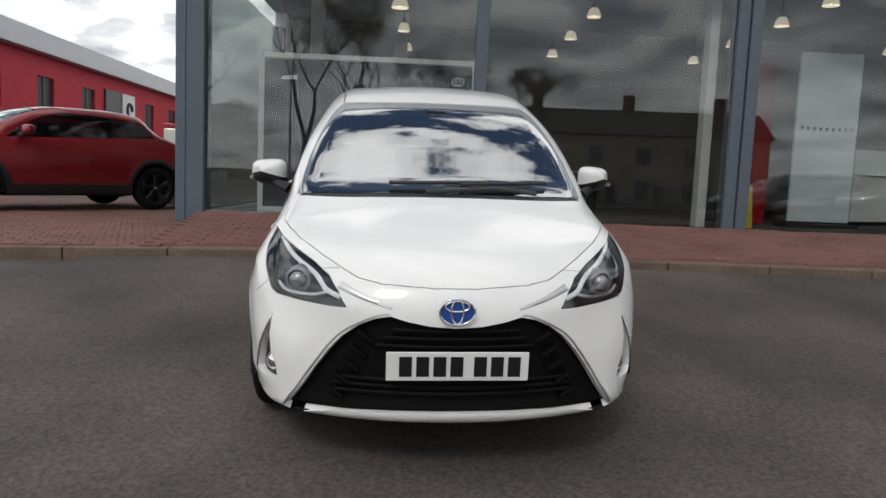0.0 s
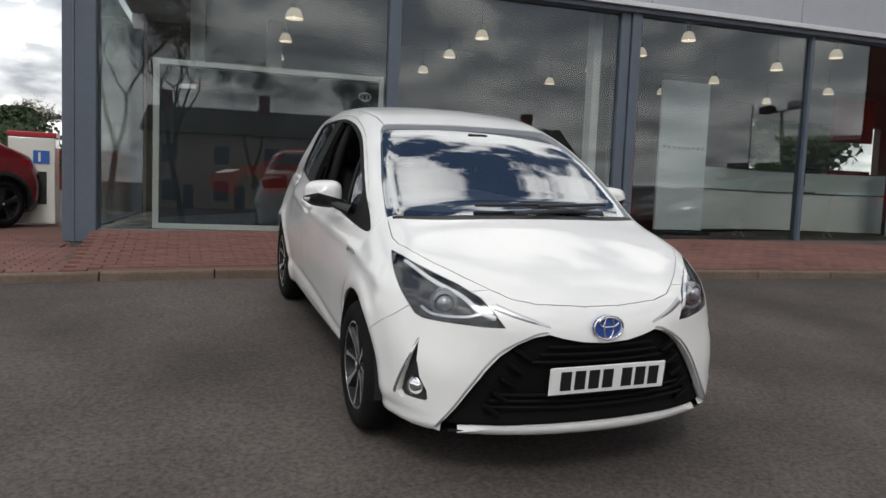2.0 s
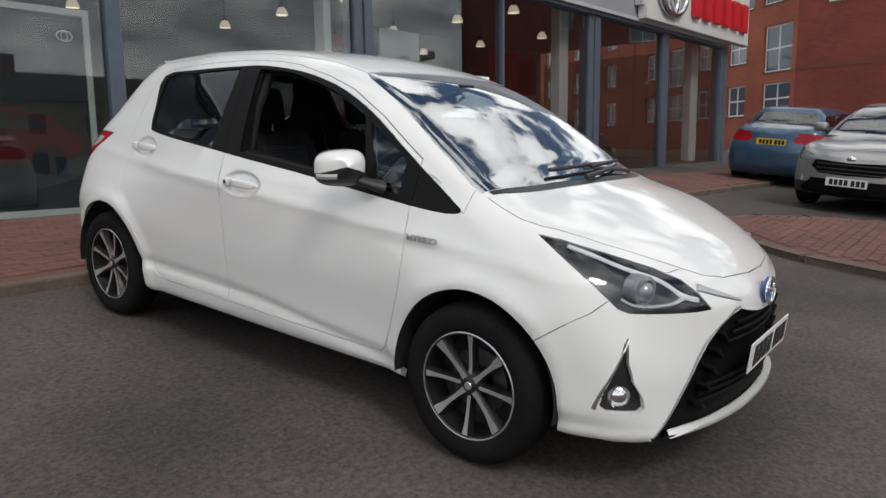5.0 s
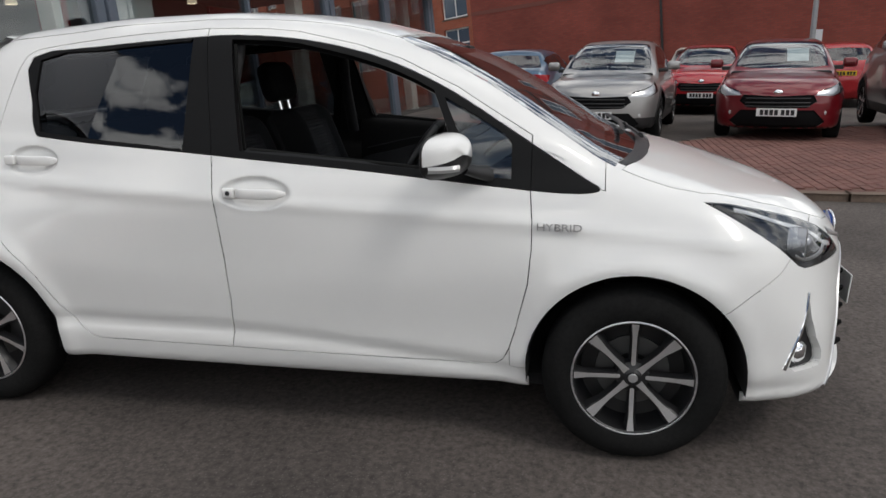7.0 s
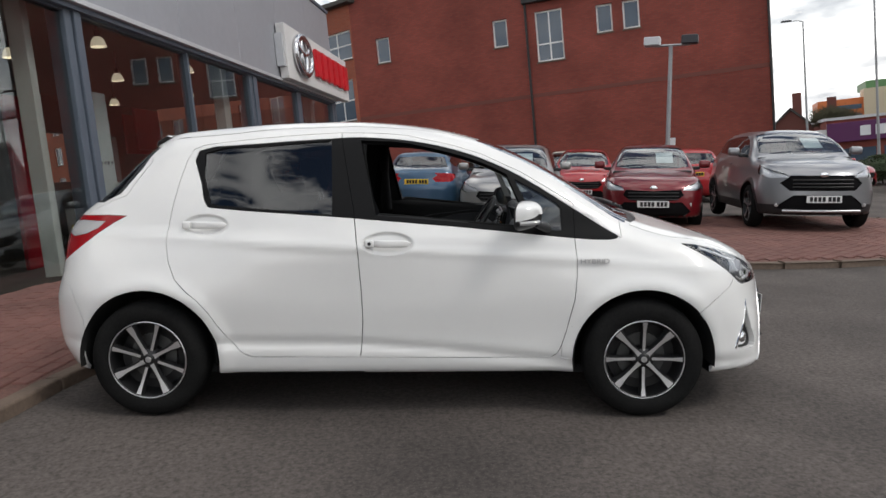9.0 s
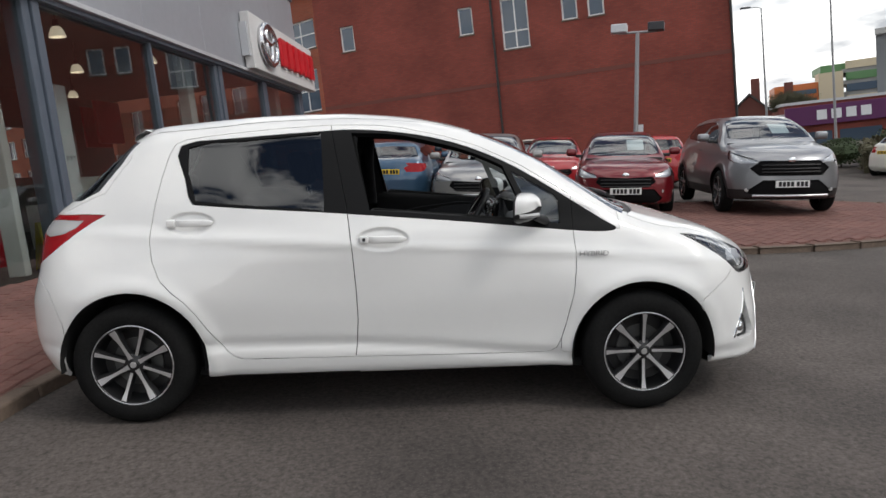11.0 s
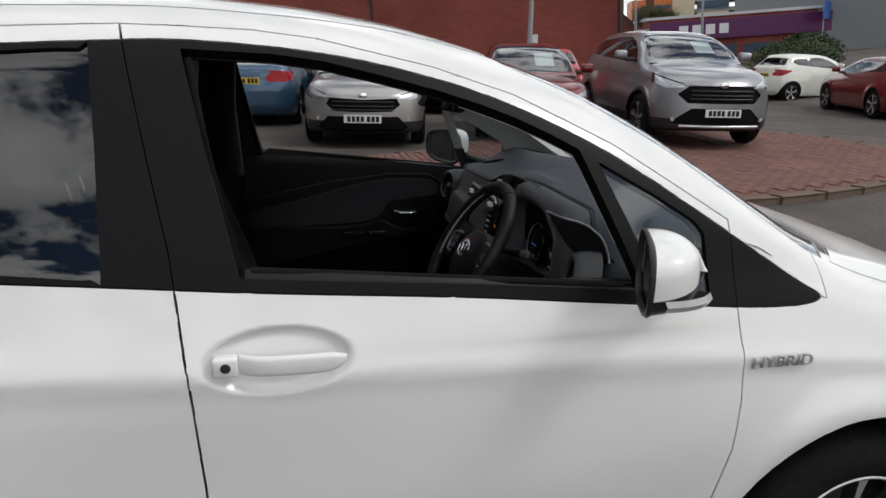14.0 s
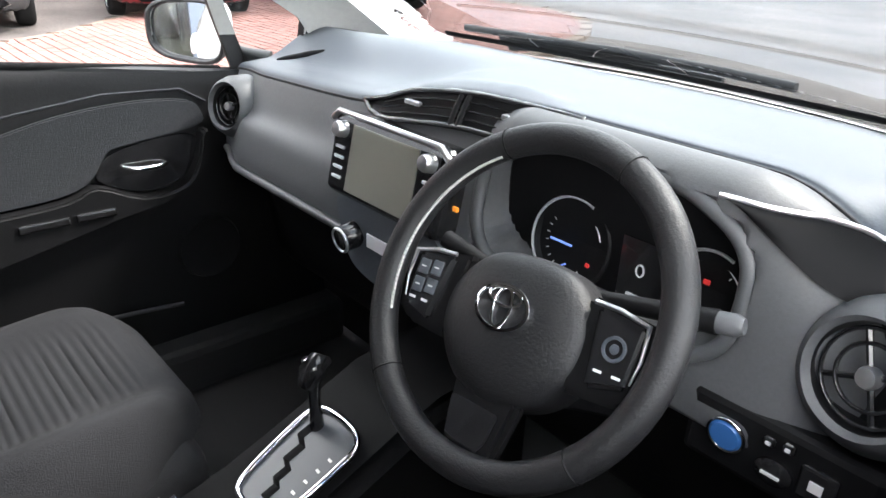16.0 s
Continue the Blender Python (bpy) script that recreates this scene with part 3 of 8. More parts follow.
# poster stand behind the first pane
POSTER = thing("display_poster", "large dark poster of a red sports car in a white frame", "poster", FACADE @ Matrix.Translation((0, 0.5, 0)))
FRAME_W = material("white_aluminium_frame", (0.7, 0.71, 0.69), 0.4)
POSTER_M = material("dark_poster_print", (0.022, 0.026, 0.034), 0.35, grain=0.25, scale=1.8, stain=0.4, stain_scale=0.9)
part("print", box(0.57, 3.2, 0.0, 0.02, 0.64, 2.52), POSTER_M, POSTER, "dark print with a red car on it")
for a in ((0.50, 0.57, 0.585, 2.60), (3.2, 3.26, 0.585, 2.60)):
    part("frame_bar", box(a[0], a[1], -0.02, 0.04, a[2], a[3], 0.006), FRAME_W, POSTER)
for z in (0.585, 2.53):
    part("frame_bar", box(0.57, 3.2, -0.02, 0.04, z, z + 0.065, 0.006), FRAME_W, POSTER)
RED_PRINT = material("red_print", (0.10, 0.006, 0.009), 0.35, grain=0.3, scale=5)
GREY_PRINT = material("grey_blue_print", (0.055, 0.070, 0.09), 0.35, grain=0.3, scale=4)
PALE_PRINT = material("pale_print", (0.75, 0.76, 0.78), 0.4)
UPR = Matrix(((1, 0, 0, 0), (0, 0, -1, 0), (0, 1, 0, 0), (0, 0, 0, 1)))
road = [(0.57, 0.72), (1.6, 0.80), (2.6, 1.0), (3.2, 1.18), (3.2, 0.98), (2.4, 0.78), (1.6, 0.66), (0.6, 0.65)]
part("printed_road", prism(road, 0.004, m=Matrix.Translation((0, -0.001, 0)) @ UPR), GREY_PRINT, POSTER)
carp = [(p.x, p.y) for p in smooth_loop([(1.15, 1.22, 0), (1.3, 1.33, 0), (1.75, 1.42, 0), (2.0, 1.58, 0), (2.35, 1.65, 0), (2.75, 1.55, 0), (3.0, 1.42, 0), (3.12, 1.28, 0), (3.0, 1.15, 0), (2.6, 1.12, 0), (2.0, 1.06, 0), (1.5, 1.02, 0), (1.2, 1.08, 0)], 4)]
part("printed_car", prism(carp, 0.004, m=Matrix.Translation((0, -0.003, 0)) @ UPR), RED_PRINT, POSTER, "red sports car print")
part("printed_screen", prism([(1.85, 1.42), (2.1, 1.56), (2.4, 1.60), (2.7, 1.52), (2.85, 1.43), (2.4, 1.43)], 0.003, m=Matrix.Translation((0, -0.007, 0)) @ UPR), POSTER_M, POSTER)
for cx in (1.62, 2.78):
    ring = lathe([(0.155, 0), (0.155, 0.004), (0.0, 0.005)], 24)
    part("printed_wheel", merge(bmesh.new(), ring, Matrix.Translation((cx, -0.004, 1.12)) @ Matrix.Rotation(radians(90), 4, "X")), POSTER_M, POSTER)
part("printed_lamp", prism([(1.2, 1.28), (1.34, 1.33), (1.5, 1.335), (1.4, 1.30), (1.3, 1.285)], 0.003, m=Matrix.Translation((0, -0.008, 0)) @ UPR), PALE_PRINT, POSTER, "pale headlight print")
part("printed_mark", prism([(0.78, 2.27), (0.98, 2.27), (0.98, 2.32), (0.80, 2.32)], 0.003, m=Matrix.Translation((0, -0.002, 0)) @ UPR), PALE_PRINT, POSTER)
part("printed_mark", prism([(0.84, 2.335), (1.02, 2.335), (1.02, 2.36), (0.86, 2.36)], 0.003, m=Matrix.Translation((0, -0.002, 0)) @ UPR), RED_PRINT, POSTER)
part("printed_mark", tube([(3.02 + 0.075 * math.cos(t), -0.004, 2.33 + 0.05 * math.sin(t)) for t in np.linspace(0, 2 * math.pi, 20, endpoint=False)], 0.006, 5, closed=True), PALE_PRINT, POSTER)
part("printed_mark", tube([(3.02 + 0.03 * math.cos(t), -0.004, 2.33 + 0.045 * math.sin(t)) for t in np.linspace(0, 2 * math.pi, 16, endpoint=False)], 0.005, 5, closed=True), PALE_PRINT, POSTER)

# white display panel, red panels, counter, sign board, yellow floor sign
PANEL_M = material("white_display_board", (0.66, 0.70, 0.72), 0.5, grain=0.03)
pan = thing("display_board", "tall white printed display board on a dark base", "display board", FACADE @ Matrix.Translation((0, 0.8, 0)))
part("board", box(7.58, 8.42, 0, 0.05, 0.72, 2.97, 0.01), PANEL_M, pan)
part("base", box(7.5, 8.5, -0.12, 0.25, 0.585, 0.70, 0.015), BLACK_TRIM, pan, "dark plinth")
for i in range(9):
    part("bunting_print", prism([(0, 0), (0.05, 0), (0.025, -0.06)], 0.003, m=Matrix.Translation((7.64 + i * 0.085, -0.003, 2.0 - 0.01 * math.sin(i / 8 * math.pi))) @ UPR), STEEL_BLUE, pan)
RED_GLOSS = material("red_gloss_panel", (0.36, 0.012, 0.022), 0.3, grain=0.05)
for s0, s1, o, z0, z1 in ((7.1, 7.55, 1.4, 0.585, 2.9), (12.6, 13.6, 2.6, 0.585, 1.9), (12.6, 13.6, 2.6, 2.45, 3.3), (16.9, 18.2, 5.2, 0.585, 1.9), (16.9, 18.2, 5.2, 2.7, 3.75)):
    tagged(part("red_panel", fbox(s0, s1, o, o + 0.06, z0, z1, 0.01), RED_GLOSS), "glossy red free standing showroom panel", "display panel", group="red showroom panels")
desk = thing("reception_counter", "white curved reception counter with glass upstand", "counter", FACADE)
cp = [(8.7 + 3.8 * t, 1.25 + 0.55 * math.sin(math.pi * t)) for t in np.linspace(0, 1, 13)]
part("front_panel", grid_mesh([[(s, o, z) for z in (0.73, 1.0, 1.38)] for s, o in cp] + [[(s, o + .6, z) for z in (0.73, 1.0, 1.38)] for s, o in reversed(cp)], close_u=True), WHITE_WALL, desk)
part("plinth", grid_mesh([[(s, o + .03, z) for z in (0.585, 0.73)] for s, o in cp] + [[(s, o + .57, z) for z in (0.585, 0.73)] for s, o in reversed(cp)], close_u=True), BLACK_TRIM, desk)
top = bmesh.new()
tv = [[top.verts.new((s, o + d, 1.385)) for d in (-0.02, 0.62)] for s, o in cp]
for a, b in zip(tv, tv[1:]):
    top.faces.new((a[0], b[0], b[1], a[1]))
bmesh.ops.solidify(top, geom=list(top.faces), thickness=0.03)
part("worktop", top, WHITE_WALL, desk)
FROST = material("frosted_glass_upstand", (0.55, 0.60, 0.58), 0.3, grain=0.05)
part("upstand", grid_mesh([[(s, o, z) for z in (1.40, 1.75)] for s, o in cp]), FROST, desk, "frosted green glass upstand")
mon = thing("monitor", "black desktop monitor on the reception counter", "monitor", FACADE @ Matrix.Translation((11.3, 1.75, 1.40)))
part("screen", box(-.26, .26, -.02, .02, .12, .46, .008), BLACK_GLOSS, mon)
part("stand", box(-.1, .1, -.08, .08, 0, .02, .006), BLACK_TRIM, mon)
part("neck", box(-.025, .025, -.015, .015, .02, .14), BLACK_TRIM, mon)
wet = thing("floor_sign", "yellow folding wet floor sign", "floor sign", FACADE @ Matrix.Translation((6.78, 0.45, 0.585)))
YEL = material("yellow_plastic", (0.62, 0.48, 0.03), 0.45, grain=0.08)
for s in (-1, 1):
    part("leaf", box(-.12, .12, -.006, .006, 0, .6, .004, m=Matrix.Translation((0, s * .1, 0)) @ Matrix.Rotation(radians(9 * s), 4, "X")), YEL, wet)
# desks and chairs deep in the hall, seen as dark shapes through the glass
for s, o in ((3.9, 4.2), (5.2, 4.8)):
    t = thing("sales_desk", "white topped sales desk in the showroom", "desk", FACADE @ Matrix.Translation((s, o, 0.585)), "sales desks")
    part("desktop", box(-.7, .7, -.35, .35, .71, .74, .008), WHITE_WALL, t)
    for x in (-.62, .62):
        part("leg_panel", box(x - .02, x + .02, -.32, .32, 0, .71), BLACK_TRIM, t)

# sign box on the fascia: white box with a chrome emblem and red shapes
sign = thing("fascia_sign", "white box sign with chrome emblem and red raised shapes", "sign", FACADE @ Matrix.Translation((0, -0.34, 0)))
part("sign_box", box(13.9, 19.8, 0.0, 0.20, 3.74, 4.93, 0.02), material("white_sign_face", (0.62, 0.61, 0.60), 0.5, grain=0.03), sign)
part("bracket", box(13.78, 13.9, 0.05, 0.21, 4.0, 4.7), PALE_TRIM, sign)
part("bracket", box(14.5, 18.8, 0.20, 0.22, 4.1, 4.5), PALE_TRIM, sign)
ECH = material("brushed_chrome_emblem", (0.6, 0.6, 0.62), 0.2, metal=1.0)
def ellipse(cx, cz, a, b, y, r, n=28):
    return tube([(cx + a * math.cos(t), y, cz + b * math.sin(t)) for t in np.linspace(0, 2 * math.pi, n, endpoint=False)], r, 8, closed=True)
for a, b, r in ((0.62, 0.43, 0.075), (0.20, 0.40, 0.06), (0.40, 0.17, 0.06)):
    part("emblem_ring", ellipse(15.0, 4.36 + (0.20 if a == .4 else 0), a, b, -0.06, r), ECH, sign, "", 60)
RED_ACR = material("red_acrylic", (0.60, 0.02, 0.03), 0.3)
# six red shapes where the lettering stands
for i in range(6):
    s0 = 16.05 + i * 0.60
    part("red_shape", prism([(s0, 4.02), (s0 + .42, 4.02), (s0 + .42, 4.70), (s0, 4.70)], 0.09, 0.02, m=Matrix.Translation((0, -0.01, 0)) @ UPR), RED_ACR, sign)
floodl = thing("flood_lamp", "small grey wall lamp under the fascia", "wall lamp", FACADE @ Matrix.Translation((0.12, -0.2, 3.42)))
part("housing", lathe([(0, 0.1), (0.08, 0.08), (0.1, 0.0), (0.06, -0.06), (0, -0.07)], 16), PALE_TRIM, floodl, "", 40)
part("arm", tube([(0, 0, 0.08), (0, 0.1, 0.2), (0, 0.2, 0.28)], 0.015, 8), PALE_TRIM, floodl)

# ---- brick flats and their blank gable ----
BRICK_RED = brick_wall_material("red_engineering_brick", (0.215, 0.047, 0.034), (0.26, 0.060, 0.043), (0.165, 0.060, 0.048))
BRICK_ORANGE = brick_wall_material("orange_red_facing_brick", (0.30, 0.075, 0.038), (0.36, 0.095, 0.048), (0.25, 0.12, 0.09))
WIN_WHITE = material("white_upvc_frame", (0.75, 0.75, 0.74), 0.4)
# the blue of the mirrored sky is put into the pane colour
WIN_PANE = material("reflective_pane_with_sky_in_colour", (0.07, 0.10, 0.14), 0.06, coat=0.5)
ROOF_SLATE = material("dark_roof_tile", (0.07, 0.065, 0.06), 0.85, grain=0.2, scale=8, stain=0.15)


def frame_on(a, d):
    """x along a wall from a in direction d, y into the wall, z up."""
    d = Vector((d[0], d[1], 0)).normalized()
    n = Vector((-d.y, d.x, 0))
    return Matrix(((d.x, n.x, 0, a[0]), (d.y, n.y, 0, a[1]), (0, 0, 1, 0), (0, 0, 0, 1)))


def uv_walls(ob):
    """Lays brickwork along each wall in metres."""
    me = ob.data
    uv = me.uv_layers.new(name="UVMap")
    for pl in me.polygons:
        n = pl.normal
        t = Vector((0, 0, 1)).cross(n)
        t = t.normalized() if t.length > 0.1 else Vector((1, 0, 0))
        b = n.cross(t)
        for li in pl.loop_indices:
            c = me.vertices[me.loops[li].vertex_index].co
            uv.data[li].uv = (c.dot(t), c.dot(b))
    return ob


def wall_with_holes(length, z0, z1, holes, thick):
    """A wall in local x, z with openings through it; its face at y = 0."""
    xs = sorted({0.0, length, *[h[0] for h in holes], *[h[1] for h in holes]})
    zs = sorted({z0, z1, *[h[2] for h in holes], *[h[3] for h in holes]})
    bm = bmesh.new()
    vs = {}
    def v(x, y, z):
        k = (round(x, 4), y, round(z, 4))
        if k not in vs:
            vs[k] = bm.verts.new((x, y, z))
        return vs[k]
    solid = lambda i, j: 0 <= i < len(xs) - 1 and 0 <= j < len(zs) - 1 and not any(h[0] - 1e-6 < (xs[i] + xs[i + 1]) / 2 < h[1] and h[2] < (zs[j] + zs[j + 1]) / 2 < h[3] for h in holes)
    for i in range(len(xs) - 1):
        for j in range(len(zs) - 1):
            if not solid(i, j):
                continue
            a, b, c, d = xs[i], xs[i + 1], zs[j], zs[j + 1]
            bm.faces.new((v(a, 0, c), v(b, 0, c), v(b, 0, d), v(a, 0, d)))
            bm.faces.new((v(a, thick, c), v(a, thick, d), v(b, thick, d), v(b, thick, c)))
            for q, (p0, p1) in {(-1, 0): ((a, c), (a, d)), (1, 0): ((b, c), (b, d)), (0, -1): ((a, c), (b, c)), (0, 1): ((a, d), (b, d))}.items():
                if not solid(i + q[0], j + q[1]):
                    bm.faces.new((v(p0[0], 0, p0[1]), v(p1[0], 0, p1[1]), v(p1[0], thick, p1[1]), v(p0[0], thick, p0[1])))
    bmesh.ops.recalc_face_normals(bm, faces=bm.faces)
    return bm


def window_in(parent, x0, x1, z0, z1, bars=(), rails=(), depth=0.1):
    w = part("window", box(x0, x1, depth, depth + 0.05, z0, z0 + 0.07), WIN_WHITE, parent, "white framed window")
    fr = bmesh.new()
    for a, b, c, d in ((x0, x0 + .07, z0 + .07, z1), (x1 - .07, x1, z0 + .07, z1), (x0 + .07, x1 - .07, z1 - .07, z1)):
        box(a, b, depth, depth + .05, c, d, bm=fr)
    for t in bars:
        x = x0 + (x1 - x0) * t
        box(x - .03, x + .03, depth - .003, depth + .05, z0 + .07, z1 - .07, bm=fr)
    for t in rails:
        z = z0 + (z1 - z0) * t
        box(x0 + .07, x1 - .07, depth - .002, depth + .05, z - .03, z + .03, bm=fr)
    part("frame", fr, WIN_WHITE, w)
    part("glass", box(x0 + .06, x1 - .06, depth + .02, depth + .03, z0 + .06, z1 - .06), WIN_PANE, w)
    part("sill", box(x0 - .04, x1 + .04, -0.03, depth, z0 - .06, z0, .005), KERB_M, w)
    return w


B0, B1 = Vector((23.17, -10.2, 0)), Vector((29.0, 6.15, 0))
flats = thing("apartment_building", "red brick apartment block with a nearly blank gable", "apartment building", frame_on(B1, B0 - B1))
GL = (B1 - B0).length
gw = [(GL - 16.2, GL - 15.53, 6.55, 7.65), (GL - 10.68, GL - 10.04, 6.4, 7.53), (GL - 8.84, GL - 7.70, 5.54, 7.59), (GL - 6.34, GL - 5.70, 6.33, 7.43), (GL - 5.30, GL - 4.65, 6.32, 7.41)]
uv_walls(part("wall", wall_with_holes(GL, -1.5, 10.2, gw, 0.35), BRICK_RED, flats, "dark red brick gable wall"))
for i, h in enumerate(gw):
    window_in(flats, *h, bars=(0.5,) if i == 2 else (), rails=(0.35,) if i == 2 else ())
for x in (GL - 9.2,):
    part("downpipe", tube([(x, -.08, 10), (x, -.08, -1)], 0.05, 8), BLACK_TRIM, flats, "black cast rainwater pipe")
part("ledge", box(GL - 9.3, GL - 6.5, -.25, 0.1, 7.95, 8.12, .02), BLACK_TRIM, flats, "dark overhanging ledge")
part("downpipe", tube([(GL - .05, -.1, 10), (GL - .05, -.1, -1)], 0.05, 8), BLACK_TRIM, flats)
part("brick_band", box(0.0, GL, -.012, 0.0, 4.12, 4.28), BRICK_RED, flats, "slightly proud brick band")
part("roof", box(-.3, GL + .3, -.3, 9, 10.2, 10.45, .03), ROOF_SLATE, flats)
part("wall", box(GL - .35, GL, .35, 9, -1.5, 10.2), BRICK_RED, flats)
d2 = Vector((0.62, 0.785, 0)).normalized()
flats2 = thing("apartment_building", "orange brick flats with white arched windows in rows", "apartment building", frame_on(B1 + d2 * 13.0, -d2))
holes = []
for c, w, rows in ((11.9, 1.7, ((2.45, 3.75), (4.2, 6.1))), (9.3, 1.25, ((2.45, 3.8), (4.75, 6.1))), (6.9, 1.25, ((2.45, 3.8), (4.75, 6.1))), (4.4, 1.7, ((2.45, 3.75), (4.2, 6.1))), (2.0, 1.25, ((2.45, 3.8), (4.75, 6.1)))):
    for z0, z1 in rows:
        holes.append((c - w / 2, c + w / 2, z0, z1))
    holes.append((c - 1.0, c + 1.0, 7.0, 8.3))
uv_walls(part("wall", wall_with_holes(13.0, -1.5, 9.4, holes, 0.3), BRICK_ORANGE, flats2, "orange brick front wall"))
for i, h in enumerate(holes):
    window_in(flats2, *h, bars=(0.5,), rails=(0.5,))
part("roof", box(-.5, 13.3, -.4, 8, 9.4, 9.6, .03), ROOF_SLATE, flats2)

flats3 = thing("apartment_building", "orange brick flats continuing behind the showroom", "apartment building", frame_on(B1 + d2 * 38.0, -d2))
more = [(1.5 + 2.5 * k, 2.8 + 2.5 * k, z, z + 1.35) for k in range(9) for z in (2.45, 4.75, 7.0)]
uv_walls(part("wall", wall_with_holes(24.9, -1.5, 9.0, more, 0.3), BRICK_ORANGE, flats3, "orange brick front wall"))
for h in more:
    window_in(flats3, *h, bars=(0.5,))
part("roof", box(-.5, 24.9, -.4, 8, 9.0, 9.2, .03), ROOF_SLATE, flats3)

# ---- the white hatchback: outer body ----
class Hatch(Solid):
    """The hero car's body: adds dished door handles."""
    def f(self, P):
        g = super().f(P)
        x, y, z = np.abs(P[:, 0]), P[:, 1], P[:, 2]
        for y0, z0, ry, rz, d in self.p["dishes"]:
            q = ((y - y0) / ry) ** 2 + ((z - z0) / rz) ** 2
            g = g + np.where(x > 0.6, d * np.exp(-q ** 6), 0)
        return g


shoulder = curve((0.5, 0.74), (1.2, 0.80), (2.2, 0.862), (3.0, 0.905), (3.6, 0.94))
sill_line = curve((1.2, 0.30), (1.6, 0.345), (2.0, 0.385), (2.4, 0.405), (3.0, 0.412))
HERO = Hatch(dict(
    top=[(-0.2, 0.40), (0.05, 0.665), (0.14, 0.768), (0.28, 0.822), (0.47, 0.890), (0.66, 0.950), (0.83, 0.995), (0.95, 1.045), (1.05, 1.105), (1.20, 1.198), (1.35, 1.283), (1.55, 1.372), (1.73, 1.428), (1.90, 1.466), (2.10, 1.492), (2.37, 1.507), (2.68, 1.502), (2.98, 1.483), (3.20, 1.463), (3.45, 1.435), (4.2, 1.37)],
    crown=0.10, top_weight=0.9,
    nose=[(0.15, 0.13), (0.20, 0.085), (0.26, 0.062), (0.33, 0.07), (0.5, 0.072), (0.64, 0.078), (0.72, 0.098), (0.80, 0.15), (0.95, 0.30)],
    sweep=[(0.2, 0.38), (0.42, 0.42), (0.66, 0.58), (0.9, 0.62)],
    tail=[(0.18, 3.80), (0.26, 3.88), (0.42, 3.945), (0.58, 3.94), (0.74, 3.90), (0.93, 3.865), (1.02, 3.80), (1.10, 3.70), (1.22, 3.575), (1.36, 3.455), (1.42, 3.42), (1.46, 3.43), (1.6, 3.42)],
    tail_sweep=0.21,
    section=[(0.16, 0.770), (0.26, 0.806), (0.33, 0.818), (0.40, 0.822), (0.62, 0.845), (0.78, 0.848), (0.88, 0.838), (0.97, 0.806), (1.06, 0.772), (1.42, 0.585), (1.6, 0.47)],
    plan_low=[(0.05, 0.80), (0.25, 0.90), (0.45, 0.955), (0.7, 0.975), (1.0, 0.966), (1.25, 0.96), (1.6, 0.972), (2.25, 0.99), (2.9, 1.0), (3.35, 0.99), (3.65, 0.955), (3.95, 0.88)],
    plan_high=[(0.3, 0.86), (0.66, 0.868), (0.97, 0.876), (1.2, 0.908), (1.5, 0.948), (1.75, 0.968), (2.25, 1.01), (2.7, 0.985), (3.05, 0.925), (3.4, 0.885), (3.8, 0.84)],
    blend=(0.60, 0.98), floor=0.212, mid=(0.72, 3.2, 0.62),
    round_top=0.11, round_front=0.13, round_rear=0.16,
    arches=[(0.845, 0.30, 0.37, 0.016), (3.325, 0.30, 0.38, 0.016)],
    creases=[(lambda y: shoulder(y), 0.007, 0.028), (lambda y: sill_line(y) - 0.026, -0.0105, 0.030)],
    dishes=[(2.108, 0.884, 0.118, 0.052, 0.019), (3.03, 0.972, 0.112, 0.049, 0.018)]))


def arc(cy, cz, r, a0, a1, n):
    return [(cy + r * math.cos(radians(a)), cz + r * math.sin(radians(a))) for a in np.linspace(a0, a1, n)]


def flatten(pts, n=4, closed=True):
    return [(p.x, p.y) for p in smooth_loop([(a, b, 0) for a, b in pts], n, closed)]


ARCH_F, ARCH_R = arc(0.845, 0.30, 0.350, 0, 360, 49)[:-1], arc(3.325, 0.30, 0.357, 0, 360, 49)[:-1]
DLO = flatten([(3.105, 1.343), (2.80, 1.376), (2.42, 1.399), (2.247, 1.404), (2.015, 1.386), (1.812, 1.346), (1.645, 1.293), (1.451, 1.203), (1.2, 1.048), (1.03, 0.940), (0.972, 0.906), (0.995, 0.892), (1.07, 0.889), (1.185, 0.899), (1.7, 0.955), (2.23, 1.004), (2.45, 1.021), (2.95, 1.054), (3.035, 1.075), (3.07, 1.18)], 3)
REAR_PANE = flatten([(3.068, 1.331), (2.80, 1.361), (2.52, 1.382), (2.425, 1.386), (2.408, 1.37), (2.385, 1.05), (2.40, 1.028), (2.50, 1.036), (2.90, 1.066), (3.00, 1.077), (3.02, 1.10)], 2)
OPENING = [(2.258, 1.389), (2.10, 1.382), (2.01, 1.371), (1.92, 1.351), (1.812, 1.325), (1.72, 1.298), (1.645, 1.271), (1.575, 1.240), (1.520, 1.212), (1.405, 0.949), (1.60, 0.969), (1.8, 0.988), (2.0, 1.006), (2.168, 1.021)]
QUARTER = [(1.480, 1.188), (1.36, 1.122), (1.275, 1.070), (1.255, 1.045), (1.252, 0.934), (1.365, 0.945)]
DOOR_F = [(2.362, 1.430), (2.27, 1.429), (2.14, 1.425), (2.02, 1.412), (1.91, 1.388), (1.80, 1.364), (1.64, 1.314), (1.44, 1.220), (1.19, 1.068), (1.188, 0.89), (1.180, 0.80), (1.180, 0.715), (1.190, 0.60), (1.210, 0.519), (1.232, 0.43), (1.252, 0.364), (1.270, 0.325), (1.295, 0.303), (1.35, 0.298), (2.258, 0.309), (2.250, 0.36), (2.238, 0.50), (2.241, 0.65), (2.253, 0.85), (2.279, 1.06), (2.322, 1.25)]
